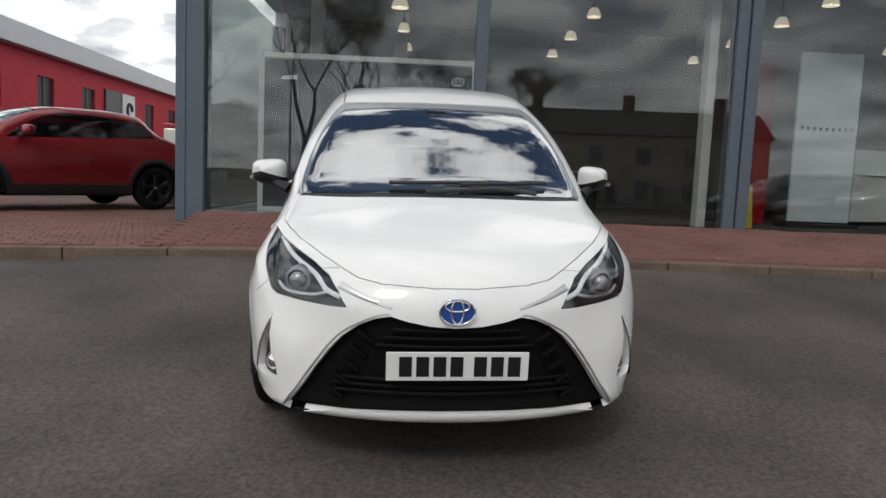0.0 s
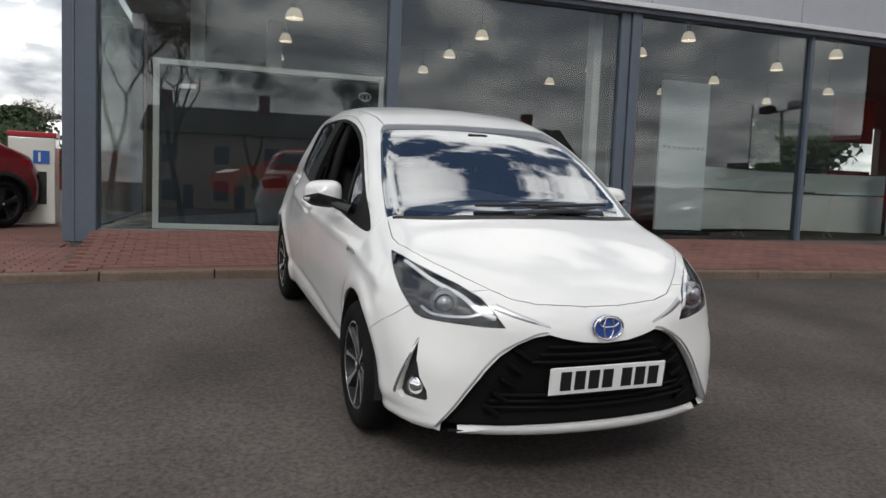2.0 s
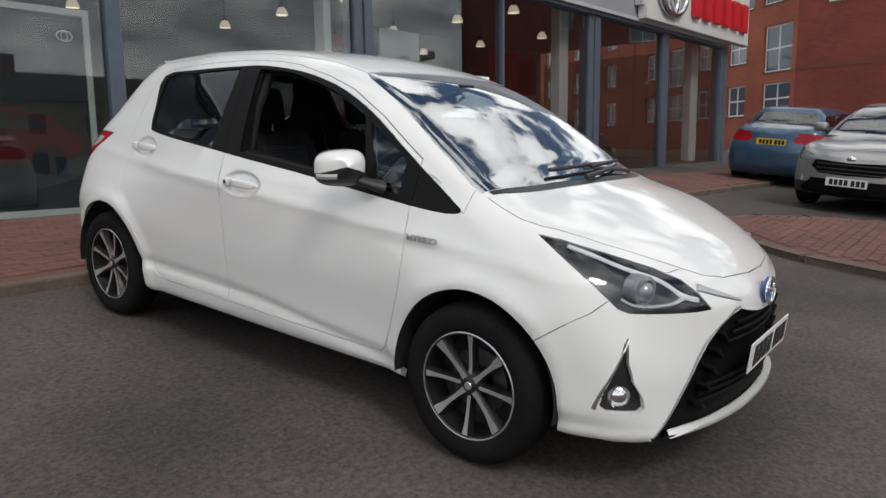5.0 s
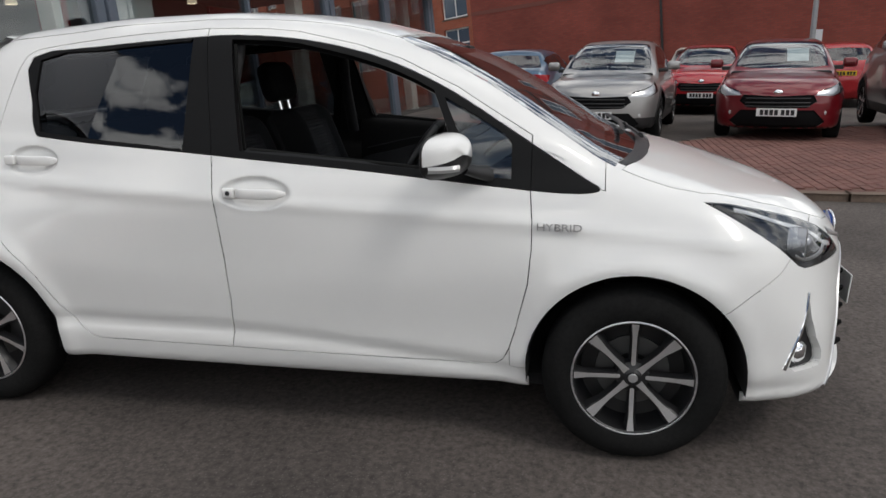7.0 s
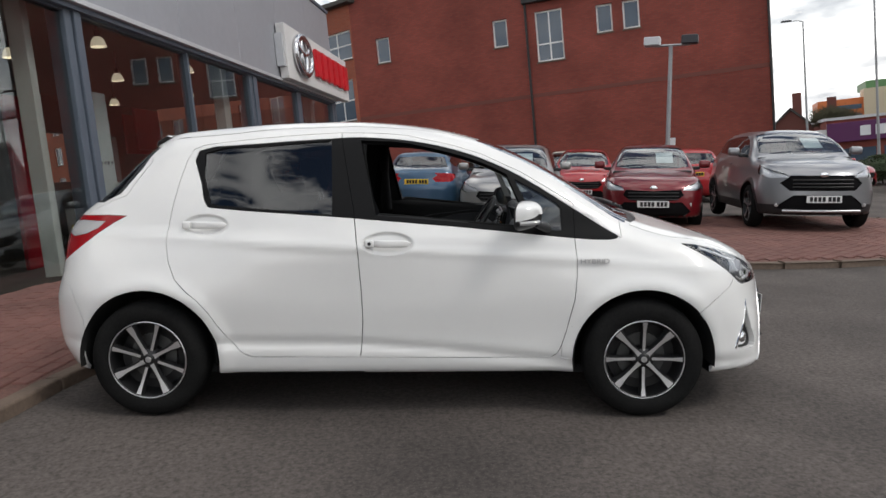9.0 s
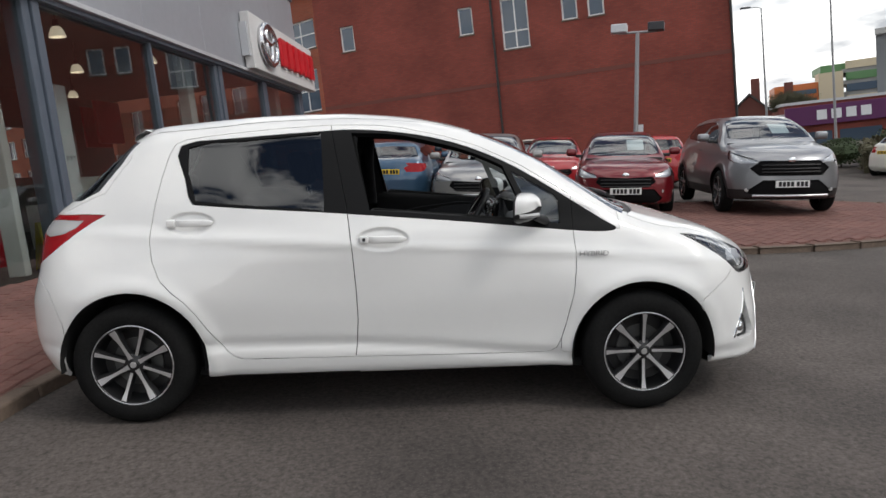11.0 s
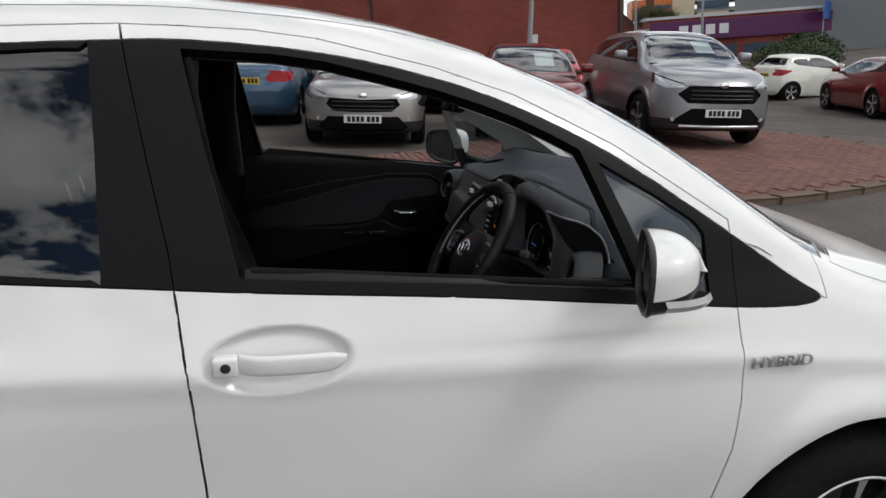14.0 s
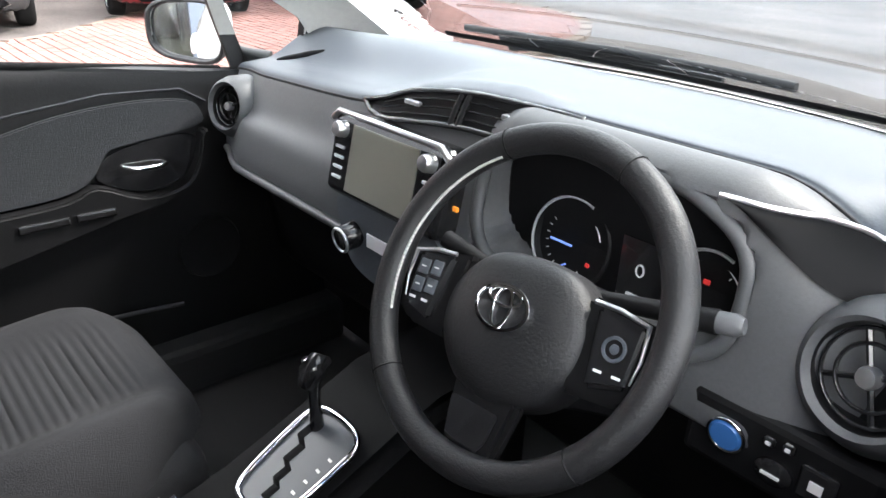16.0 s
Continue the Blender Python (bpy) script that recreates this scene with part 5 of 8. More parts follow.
# mirrors
def mirror_cap(parent, s):
    """Housing with rounded front, black lower shell, lamp and glass; s = -1 on the driver's side."""
    c = Vector((0.884, 1.405, 1.018))
    def cap(z_lo, z_hi):
        R = []
        for i in range(12):
            v = i / 11
            row = []
            for j in range(25):
                a = math.pi * (z_lo + (z_hi - z_lo) * j / 24)
                sq = 0.62
                ca, sa = math.cos(a), math.sin(a)
                ex = math.copysign(abs(ca) ** sq, ca) * 0.098
                ez = math.copysign(abs(sa) ** sq, sa) * 0.068
                k = math.sqrt(max(0.0, 1 - v ** 2.4))
                y = 0.055 - 0.10 * v
                taper = 1 - 0.10 * (ex / 0.098) * v
                row.append(Vector((c.x + (ex * k * taper + 0.012 * v) * 1.0, c.y + y + 0.028 * ((ex + .098) / .196) * 0.6, c.z + ez * k * (0.86 + 0.14 * (1 - (ex / .098) * 0.9)) + 0.012 * v)))
            R.append(row)
        return [[(s * p.x, p.y, p.z) for p in r] for r in R]
    whole = part("door_mirror", grid_mesh(cap(-0.06, 1.06)), WHITE_PAINT, parent, "white door mirror with black lower shell", 60)
    part("lower_shell", grid_mesh(cap(1.055, 1.945)), BLACK_TRIM, whole, "black lower shell", 60)
    part("indicator", ribbon_free([(s * 0.978, 1.455, 0.990), (s * 0.972, 1.42, 0.992), (s * 0.956, 1.388, 0.994), (s * 0.935, 1.370, 0.996)], 0.020, s), LAMP_CLEAR, whole, "clear indicator strip")
    rim = bmesh.new()
    ring = [(math.copysign(abs(math.cos(a)) ** .62, math.cos(a)), math.copysign(abs(math.sin(a)) ** .62, math.sin(a))) for a in np.linspace(0, 2 * math.pi, 36, endpoint=False)]
    pts = [Vector((s * (c.x + .090 * u), c.y + 0.045 + 0.017 * (u + 1) / 2 , c.z + .062 * w * (1 - .1 * u))) for u, w in ring]
    rim.faces.new([rim.verts.new(p) for p in pts])
    part("mirror_glass", rim, MIRROR_GLASS, whole, "mirror glass")
    part("mirror_rim", tube([(s * (c.x + .094 * u), c.y + 0.052 + 0.017 * (u + 1) / 2, c.z + .065 * w * (1 - .1 * u)) for u, w in ring], 0.006, 6, closed=True), BLACK_TRIM, whole, "", 60)
    part("arm", tube([(s * 0.830, 1.405, 0.978), (s * 0.785, 1.385, 0.962), (s * 0.735, 1.365, 0.950)], [0.022, 0.025, 0.032], 10, flat=0.7), BLACK_TRIM, whole, "black mirror arm", 60)
    # both glasses are turned towards the driver
    turn, at_x = (28, c.x) if s > 0 else (-16, -c.x)
    piv = Vector((at_x, c.y, c.z))
    whole.matrix_local = Matrix.Translation(piv) @ Matrix.Rotation(radians(turn), 4, "Z") @ Matrix.Translation(-piv)
    return whole


def ribbon_free(pts, w, s):
    P = smooth_loop(pts, 5, closed=False)
    rows = [[(p.x + s * .004, p.y - .004, p.z - w / 2), (p.x + s * .008, p.y - .008, p.z), (p.x + s * .004, p.y - .004, p.z + w / 2)] for p in P]
    return grid_mesh(rows)


MIRROR_GLASS = material("mirror_glass", (0.85, 0.87, 0.88), 0.02, metal=1.0)
mirror_cap(sides["driver"][1], -1)
mirror_cap(sides["passenger"][1], 1)

# door handles
def paddle(s, x0, yc, zc):
    """A flat pull bar that stands off the dished panel, its ends turned in."""
    rows = []
    for k in range(15):
        t = k / 14
        y = yc - 0.112 + 0.178 * t
        out = 0.015 * min(1, (1 - abs(2 * t - 1) ** 6) + 0.02) + 0.004 * math.sin(math.pi * t)
        h = 0.0175 * (1 - max(0, 0.22 - t) ** 2 * 14)
        row = []
        for a in np.linspace(0, 2 * math.pi, 16, endpoint=False):
            ca, sa = math.cos(a), math.sin(a)
            row.append((s * (x0 - 0.004 + out + 0.0075 * math.copysign(abs(ca) ** .7, ca)), y, zc + h * math.copysign(abs(sa) ** .55, sa)))
        rows.append(row)
    b = grid_mesh(rows, close_v=True)
    for r in (0, 14):
        b.verts.ensure_lookup_table()
        b.faces.new([b.verts[r * 16 + q] for q in range(16)])
    bmesh.ops.recalc_face_normals(b, faces=b.faces)
    return b


for tag, s in (("driver", -1), ("passenger", 1)):
    for door, yc, zc in ((sides[tag][1], 2.106, 0.886), (sides[tag][2], 3.035, 0.974)):
        x0 = -HERO.snap(np.array([[-0.83, yc + .135, zc]]))[0][0]
        h = part("door_handle", paddle(s, x0, yc, zc), WHITE_PAINT, door, "white pull handle", 50)
        cover = part("lock_cover", box(min(s * (x0 - .012), s * (x0 + .0155)), max(s * (x0 - .012), s * (x0 + .0155)), yc + .068, yc + .110, zc - .0175, zc + .0180, .007, seg=3), WHITE_PAINT, h, "", 50)
        if door is sides[tag][1]:
            part("lock", merge(bmesh.new(), lathe([(0, 0.003), (0.0075, 0.0025), (0.009, 0)], 16), Matrix.Translation((s * (x0 + 0.0150), yc + 0.088, zc + 0.001)) @ Matrix.Rotation(radians(90 * s), 4, "Y")), DARKMETAL, h, "key slot")

# wing lettering and wipers
wing_x = HERO.snap(np.array([[-0.84, 1.07, 0.79]]))[0][0]
for s in (-1, 1):
    m = Matrix.Translation((s * (-wing_x + 0.007), 1.092 + (0.002 if s < 0 else -0.002), 0.788)) @ Matrix.Rotation(radians(90 * s), 4, "Z") @ Matrix.Rotation(radians(90), 4, "X")
    text_mesh("HYBRID", 0.034, sides["driver" if s < 0 else "passenger"][0], "wing_lettering", SATIN, m, 0.003, 1.22)

def on_top(x, y, lift):
    p = HERO.snap(np.array([[x, y, 1.05]]))[0]
    return (p[0], p[1], p[2] + lift)


WIPER_ARM = [(0.44, 0.835), (0.35, 0.85), (0.2, 0.862), (0.02, 0.868)]
wip = part("wiper", tube([on_top(x, y, 0.014) for x, y in WIPER_ARM], [0.014, 0.011, 0.009, 0.007], 8, flat=0.6), BLACK_TRIM, car, "black windscreen wiper", 60)
part("wiper_blade", tube([on_top(x, y, 0.020) for x, y in ((0.38, 0.905), (0.1, 0.885), (-0.12, 0.878), (-0.25, 0.882))], 0.010, 8, flat=0.8), BLACK_TRIM, wip, "", 60)
wip2 = part("wiper", tube([on_top(x, y, 0.014) for x, y in ((-0.08, 0.80), (0.12, 0.83), (0.3, 0.865), (0.42, 0.895))], [0.014, 0.010, 0.008, 0.007], 8, flat=0.6), BLACK_TRIM, car, "black windscreen wiper", 60)
part("wiper_blade", tube([on_top(x, y, 0.022) for x, y in ((0.08, 0.862), (0.3, 0.893), (0.5, 0.93))], 0.009, 8, flat=0.8), BLACK_TRIM, wip2, "", 60)

# wheels
BRAKE = material("dull_steel_disc", (0.10, 0.10, 0.10), 0.5, metal=0.7)
def wheel(parent, x, y, s, r=0.297, rim=0.198, w=0.178, detail=True, name="wheel", face=None, turn=0.0):
    """An alloy wheel with eight machined spokes; s = -1 faces -x."""
    hub = new(name)
    face = face or ALLOY
    hub.parent = parent
    hub.matrix_local = Matrix.Translation((x, y, r)) @ (Matrix.Rotation(math.pi, 4, "Z") if s < 0 else Matrix.Identity(4))
    hw = w / 2
    prof = [(rim - .004, -hw + .02), (rim + .008, -hw + .006), (r - .055, -hw), (r - .02, -hw + .012), (r - .004, -hw + .035), (r, -hw + .06), (r, hw - .06), (r - .004, hw - .035), (r - .02, hw - .012), (r - .045, hw - .001), (r - .062, hw), (rim + .012, hw - .003), (rim + .003, hw - .010), (rim - .004, hw - .02)]
    part("tyre", lathe(prof, 64 if detail else 32, axis="X"), RUBBER, hub, "black road tyre", 35)
    bowl = [(rim + .001, hw - .012), (rim - .004, hw - .010), (rim - .010, hw - .016), (rim - .014, hw - .06), (rim - .03, hw - .10), (0.10, hw - .105), (0.0, hw - .105)]
    part("rim_bowl", lathe(bowl, 48 if detail else 24, axis="X"), ALLOY_DARK, hub, "dark painted rim", 35)
    part("rim_lip", lathe([(rim - .007, hw - .018), (rim - .005, hw - .0105), (rim - .002, hw - .0095), (rim + .002, hw - .012)], 64 if detail else 24, axis="X"), face, hub, "", 35)
    n = 8 if detail else 5
    for k in range(n):
        slim = detail and k % 2 == 1
        rows = []
        for t in np.linspace(0.12 if slim else 0, 1, 7):
            rr = 0.026 + (rim - .010 - .026) * t
            half = (0.0095 + 0.006 * max(t - .72, 0) / .28 if slim else 0.0165 - 0.006 * math.sin(math.pi * min(t / .8, 1)) ** .7 + 0.006 * max(t - .7, 0) / .3) * (1.0 if detail else 2.0)
            fx = hw - .028 + .016 * t ** 2 - (.003 if slim else 0)
            rows.append([(fx - .03, -half * 1.5, rr), (fx - .004, -half, rr), (fx, -half * .76, rr), (fx, half * .76, rr), (fx - .004, half, rr), (fx - .03, half * 1.5, rr)])
        b = grid_mesh(rows)
        bmesh.ops.recalc_face_normals(b, faces=b.faces)
        bmesh.ops.transform(b, matrix=Matrix.Rotation(2 * math.pi * k / n + turn, 4, "X"), verts=b.verts)
        so = part("spoke", b, face, hub, "machined alloy spoke" if k == 0 else "", 25)
        # only the front face is machined, the flanks stay painted
        so.data.materials.append(ALLOY_DARK)
        for pl in so.data.polygons:
            pl.material_index = 0 if abs(pl.normal.x) > 0.93 else 1
    part("hub_cap", lathe([(0.0, hw - .018), (0.022, hw - .020), (0.030, hw - .028), (0.052, hw - .034), (0.058, hw - .06)], 28, axis="X"), ALLOY_DARK, hub, "dark hub cap", 35)
    part("hub_badge", lathe([(0.0, hw - .0165), (0.014, hw - .017), (0.016, hw - .02)], 16, axis="X"), ALLOY, hub, "", 35)
    if detail:
        for k in range(4):
            a = math.pi / 4 + math.pi / 2 * k - turn
            part("wheel_nut", merge(bmesh.new(), lathe([(0, hw - .030), (.007, hw - .031), (.009, hw - .034), (.009, hw - .05)], 6, axis="X"), Matrix.Translation((0, .045 * math.cos(a), .045 * math.sin(a)))), ALLOY, hub)
        part("brake_disc", lathe([(0.12, hw - .10), (0.12, hw - .092), (0.06, hw - .092)], 32, axis="X"), BRAKE, hub, "steel brake disc", 35)
    return hub


for x, y in ((-0.742, 0.845), (-0.742, 3.335), (0.742, 0.845), (0.742, 3.335)):
    wheel(car, x, y, -1 if x < 0 else 1, turn=radians(45 if y < 2 else 27))
    s = -1 if x < 0 else 1
    # wheel housing
    r0 = 0.348
    rows = [[(s * (0.42 + 0.395 * k), y + r0 * math.cos(a), 0.30 + r0 * math.sin(a)) for k in (0, 0.5, 1)] for a in np.linspace(-0.12, math.pi + 0.12, 25)]
    hb = grid_mesh(rows)
    box(s * 0.40 - .01, s * 0.40 + .01, y - .33, y + .33, 0.2, 0.64, bm=hb)
    part("wheel_housing", hb, UNDER, car, "black wheel arch liner", 40)
shell.free()

# ---- the white hatchback: cabin ----
PAD = material("soft_grey_dash_plastic", (0.060, 0.068, 0.080), 0.52, grain=0.12, scale=260, bump=0.15)
FASCIA_M = material("mid_grey_fascia_plastic", (0.066, 0.068, 0.072), 0.52, grain=0.10, scale=240, bump=0.12)
CABIN_BLACK = material("black_cabin_plastic", (0.0062, 0.0062, 0.0068), 0.55, spec=0.18, grain=0.15, scale=200, bump=0.1)
LEATHER = material("black_steering_leather", (0.013, 0.013, 0.014), 0.42, spec=0.4, grain=0.2, scale=320, bump=0.3)
FABRIC = material("dark_grey_seat_fabric", (0.0098, 0.0102, 0.012), 0.95, grain=0.35, scale=420, bump=0.5, stain=0.1, stain_scale=5)
FABRIC2 = material("grey_seat_side_fabric", (0.024, 0.0255, 0.029), 0.95, grain=0.3, scale=380, bump=0.4)
CARPET = material("black_carpet", (0.012, 0.012, 0.013), 1.0, grain=0.4, scale=300, bump=0.6)
STITCH = material("pale_stitching", (0.45, 0.45, 0.43), 0.8)
SCREEN_M = material("unlit_touch_screen", (0.20, 0.195, 0.165), 0.22, coat=0.4)
BLUE_BTN = material("blue_start_button", (0.03, 0.11, 0.30), 0.25, emit=((0.1, 0.35, 1.0), 0.008))
GLOW_W = material("pale_dial_print", (0.55, 0.55, 0.55), 0.5, emit=((0.9, 0.9, 0.95), 0.015))
GLOW_B = material("blue_dial_light", (0.1, 0.2, 0.9), 0.5, emit=((0.25, 0.4, 1.0), 0.10))
GLOW_R = material("red_warning_light", (0.45, 0.03, 0.03), 0.5, emit=((1.0, 0.06, 0.05), 0.03))
GLOW_O = material("amber_switch_light", (0.8, 0.25, 0.02), 0.5, emit=((1.0, 0.35, 0.05), 0.06))
RED_PLASTIC = material("red_buckle_button", (0.45, 0.02, 0.03), 0.4)

part("cabin_floor", box(-0.70, 0.70, 0.9, 3.6, 0.20, 0.24), CARPET, car, "black carpeted floor")
part("bulkhead", box(-0.60, 0.60, 0.90, 0.94, 0.22, 0.93), CARPET, car)
part("rear_bulkhead", box(-0.68, 0.68, 3.0, 3.05, 0.22, 0.9), CARPET, car)
for s in (-1, 1):
    part("inner_sill", box(s * 0.68 - .05, s * 0.68 + .05, 1.2, 3.0, 0.24, 0.36, .02), CARPET, car)

# dashboard: one swept surface, cut by rows into pad, fascia and lower part
dash = new("dashboard")
dash.parent = car
dash["label"] = "grey moulded dashboard with round side vents"


def sm(a, b, x):
    t = min(max((x - a) / (b - a), 0), 1)
    return t * t * (3 - 2 * t)


ZT = curve((-0.71, 0.958), (-0.64, 0.984), (-0.59, 1.016), (-0.52, 1.034), (-0.44, 1.042), (-0.25, 1.062), (-0.10, 1.060), (0.05, 1.042), (0.15, 1.010), (0.22, 0.998), (0.60, 0.978), (0.71, 0.966))


def dash_profile(x):
    """A section through the dashboard, from the windscreen down to the knees; the cowl over the instruments stands out."""
    h = sm(-0.60, -0.45, x) * (1 - sm(-0.18, -0.09, x))
    end = sm(0.52, 0.70, abs(x))
    zt, yt, yf = float(ZT(x)), 1.440 - 0.030 * end, 1.505 - 0.05 * end
    fr = sm(0.35, 0.71, abs(x))
    to = lambda a, b: (a[0] + (b[0] - a[0]) * h, a[1] + (b[1] - a[1]) * h)
    return [(0.955 + 0.13 * fr, 0.99), (1.02 + 0.10 * fr, 1.022 - .012 * fr), (1.12 + 0.05 * fr, 1.036 - .012 * fr), (1.22, 1.040 - .008 * fr), (1.32, min(1.044, zt + .012)), to((yt - 0.05, zt + 0.004), (1.365, 1.047)), to((yt - 0.012, zt), (1.388, 1.047)), to((yt, zt - 0.010), (1.398, 1.043)),
            to((yt + 0.012, zt - 0.035), (1.455, 1.057)), to((yt + 0.03, zt - 0.075), (1.490, 1.020)), to((yf - 0.012, 0.885), (1.494, 0.90)), (yf, 0.845), (yf + 0.004, 0.815), (yf - 0.002, 0.80), (yf - 0.05, 0.795), (yf - 0.07, 0.76), (yf - 0.09, 0.66), (1.33, 0.50), (1.2, 0.40)]


def recess(x, y, z, k):
    """Sinks the instrument binnacle and the centre air outlets into the moulding."""
    if 8.4 <= k <= 13:
        u, w = (x + 0.305) / 0.178, (z - 0.938) / 0.090
        q = abs(u) ** 3 + abs(w) ** 3
        if q < 1.3:
            return y - 0.066 * (1 - sm(0.80, 1.3, q))
    return y


XS = np.linspace(-0.71, 0.71, 189)
G = []
for x in XS:
    pr = [(y, z) for y, z in dash_profile(x)]
    P = smooth_loop([(0, y, z) for y, z in pr], 6, closed=False)
    G.append([(x, recess(x, p.y, p.z, i / 6), p.z) for i, p in enumerate(P)])
cutA, cutB = 7 * 6, 13 * 6


def fascia_y(x, z):
    pr = sorted((q, p) for p, q in dash_profile(x)[8:14])
    return float(np.interp(z, [q for q, _ in pr], [p for _, p in pr]))


def surface_y(x, z):
    """The moulding's outermost point at a place across and a height."""
    q = min(max((x + 0.71) / 1.42 * 188, 0), 187.999)
    col = [tuple(Vector(a).lerp(Vector(b), q - int(q))) for a, b in zip(G[int(q)][cutA - 6:cutB], G[int(q) + 1][cutA - 6:cutB])]
    ys = [a[1] + (b[1] - a[1]) * (z - a[2]) / (b[2] - a[2]) for a, b in zip(col, col[1:]) if (a[2] - z) * (b[2] - z) <= 0 and a[2] != b[2]]
    return max(ys) if ys else 1.43


hood_edge = []
for t in np.linspace(0, 2 * math.pi, 56, endpoint=False):
    cu, cw = math.cos(t), math.sin(t)
    hx, hz = -0.305 + 0.186 * math.copysign(abs(cu) ** .67, cu), 0.938 + 0.095 * math.copysign(abs(cw) ** .67, cw)
    hood_edge.append((hx, fascia_y(hx, hz) - 0.006, hz))
part("binnacle_rim", tube(hood_edge, 0.009, 10, closed=True), FASCIA_M, dash, "rounded edge round the instruments", 60)
part("dash_pad", grid_mesh([r[:cutA + 1] for r in G]), PAD, dash, "soft grey upper dash pad", 50)
part("dash_fascia", grid_mesh([r[cutA:cutB + 1] for r in G]), FASCIA_M, dash, "mid grey fascia", 40)
part("lower_dash", grid_mesh([r[cutB:] for r in G]), CABIN_BLACK, dash, "black lower dash", 50)
part("ledge_edge", tube([(x, 1.512 - 0.05 * sm(.52, .70, abs(x)), 0.797) for x in np.linspace(0.16, 0.68, 12)], 0.008, 8), FASCIA_M, dash, "", 60)
part("pad_seam", tube([G[i][cutA] for i in range(8, 189, 4)], 0.0025, 6), CABIN_BLACK, dash)
part("defroster_slot", tube([(x, 1.02 + 0.03 * (abs(x) / .5) ** 2, 1.0395) for x in np.linspace(-0.45, 0.45, 15)], 0.008, 6, flat=0.4), CABIN_BLACK, dash, "black defroster slot", 60)
def pad_z(x, y):
    col = G[int(round((x + 0.71) / 1.42 * 188))][:cutA]
    return float(np.interp(y, [q[1] for q in col], [q[2] for q in col]))


for s in (-1, 1):
    line = [(s * (0.553 + 0.080 * t), 1.290 + 0.067 * t) for t in np.linspace(0, 1, 9)]
    cs = part("corner_slot", tube([(x, y, pad_z(x, y) + .001) for x, y in line], [.002, .005, .007, .008, .008, .008, .007, .005, .002], 8, flat=1.0), CABIN_BLACK, dash, "small side demister vent", 60)
    part("slot_edge", tube([(x + s * .007, y - .008, pad_z(x, y) + .002) for x, y in line], .002, 6), PAD, cs, "", 60)
# side recess: black sheet proud of the moulding, its shade put into the colour
lid = curve((-0.655, 0.968), (-0.638, 0.983), (-0.589, 1.019), (-0.527, 1.034), (-0.430, 1.043))
TT = np.linspace(0, 1, 25)
edges = []
for low_ in (0, 1):
    pts = []
    for t in TT:
        x = -0.450 - 0.200 * t
        z = float(lid(x)) - 0.003 - low_ * (0.052 * math.sin(math.pi * t ** 1.45) + 0.001)
        pts.append((x, surface_y(x, z), z))
    fit_ = np.polyval(np.polyfit(TT, [q[1] for q in pts], 3), TT)
    edges.append([(q[0], max(y, q[1]) + 0.007, q[2]) for q, y in zip(pts, fit_)])
slot = [[tuple(Vector(a).lerp(Vector(b), k) + Vector((0, .006 * math.sin(math.pi * k), 0))) for k in (0, .2, .4, .6, .8, 1)] for a, b in zip(*edges)]
part("side_recess", grid_mesh(slot), BLACK_MATT, dash, "raised matt black sheet standing for the shaded recess above the side vent", 60)
part("silver_edge", tube([(r[0][0], r[0][1] + .001, r[0][2]) for r in slot], 0.003, 6), SATIN, dash, "thin silver edge", 60)


def vent(c, r, m):
    """Round air outlet: grey collar, dark bowl, ring, blades and a bright hub."""
    v = part("side_vent", merge(bmesh.new(), lathe([(r * 1.58, -0.035), (r * 1.46, -0.002), (r * 1.26, 0.016), (r * 1.12, 0.020), (r * 1.02, 0.012)], 40), m), FASCIA_M, dash, "round air vent", 45)
    part("bowl", merge(bmesh.new(), lathe([(r * 1.02, 0.012), (r * 0.96, -0.02), (0, -0.03)], 30), m), CABIN_BLACK, v, "", 45)
    for k in (0.9, 0.62):
        part("ring", merge(bmesh.new(), tube([(r * k * math.cos(t), r * k * math.sin(t), 0.006) for t in np.linspace(0, 2 * math.pi, 28, endpoint=False)], 0.0022, 6, closed=True), m), BLACK_GLOSS, v, "", 60)
    for k in range(4):
        a = radians(25 + 90 * k)
        part("blade", merge(bmesh.new(), tube([(r * .2 * math.cos(a), r * .2 * math.sin(a), .004), (r * .9 * math.cos(a), r * .9 * math.sin(a), .004)], 0.003, 6), m), BLACK_GLOSS, v)
    part("hub", merge(bmesh.new(), lathe([(0, 0.014), (r * .18, 0.013), (r * .22, 0.008), (r * .2, 0.0)], 18), m), SATIN, v, "silver hub", 45)


FACE = lambda p, tilt=0, turn=0: Matrix.Translation(p) @ Matrix.Rotation(radians(turn), 4, "Z") @ Matrix.Rotation(radians(-90 + tilt), 4, "X")
vent(None, 0.048, FACE((-0.612, 1.484, 0.919), 12, -14))
vent(None, 0.042, FACE((0.600, 1.482, 0.904), 12, 14))

# centre outlets in the hump
def hump(x, drop):
    """A point on the moulding's front edge, drop metres below its top, just proud of it."""
    z = float(ZT(x)) - drop
    pr = sorted((q, p) for p, q in dash_profile(max(x, -0.075))[5:12])
    return (x, float(np.interp(z, [q for q, _ in pr], [p for _, p in pr])) + 0.012, z)


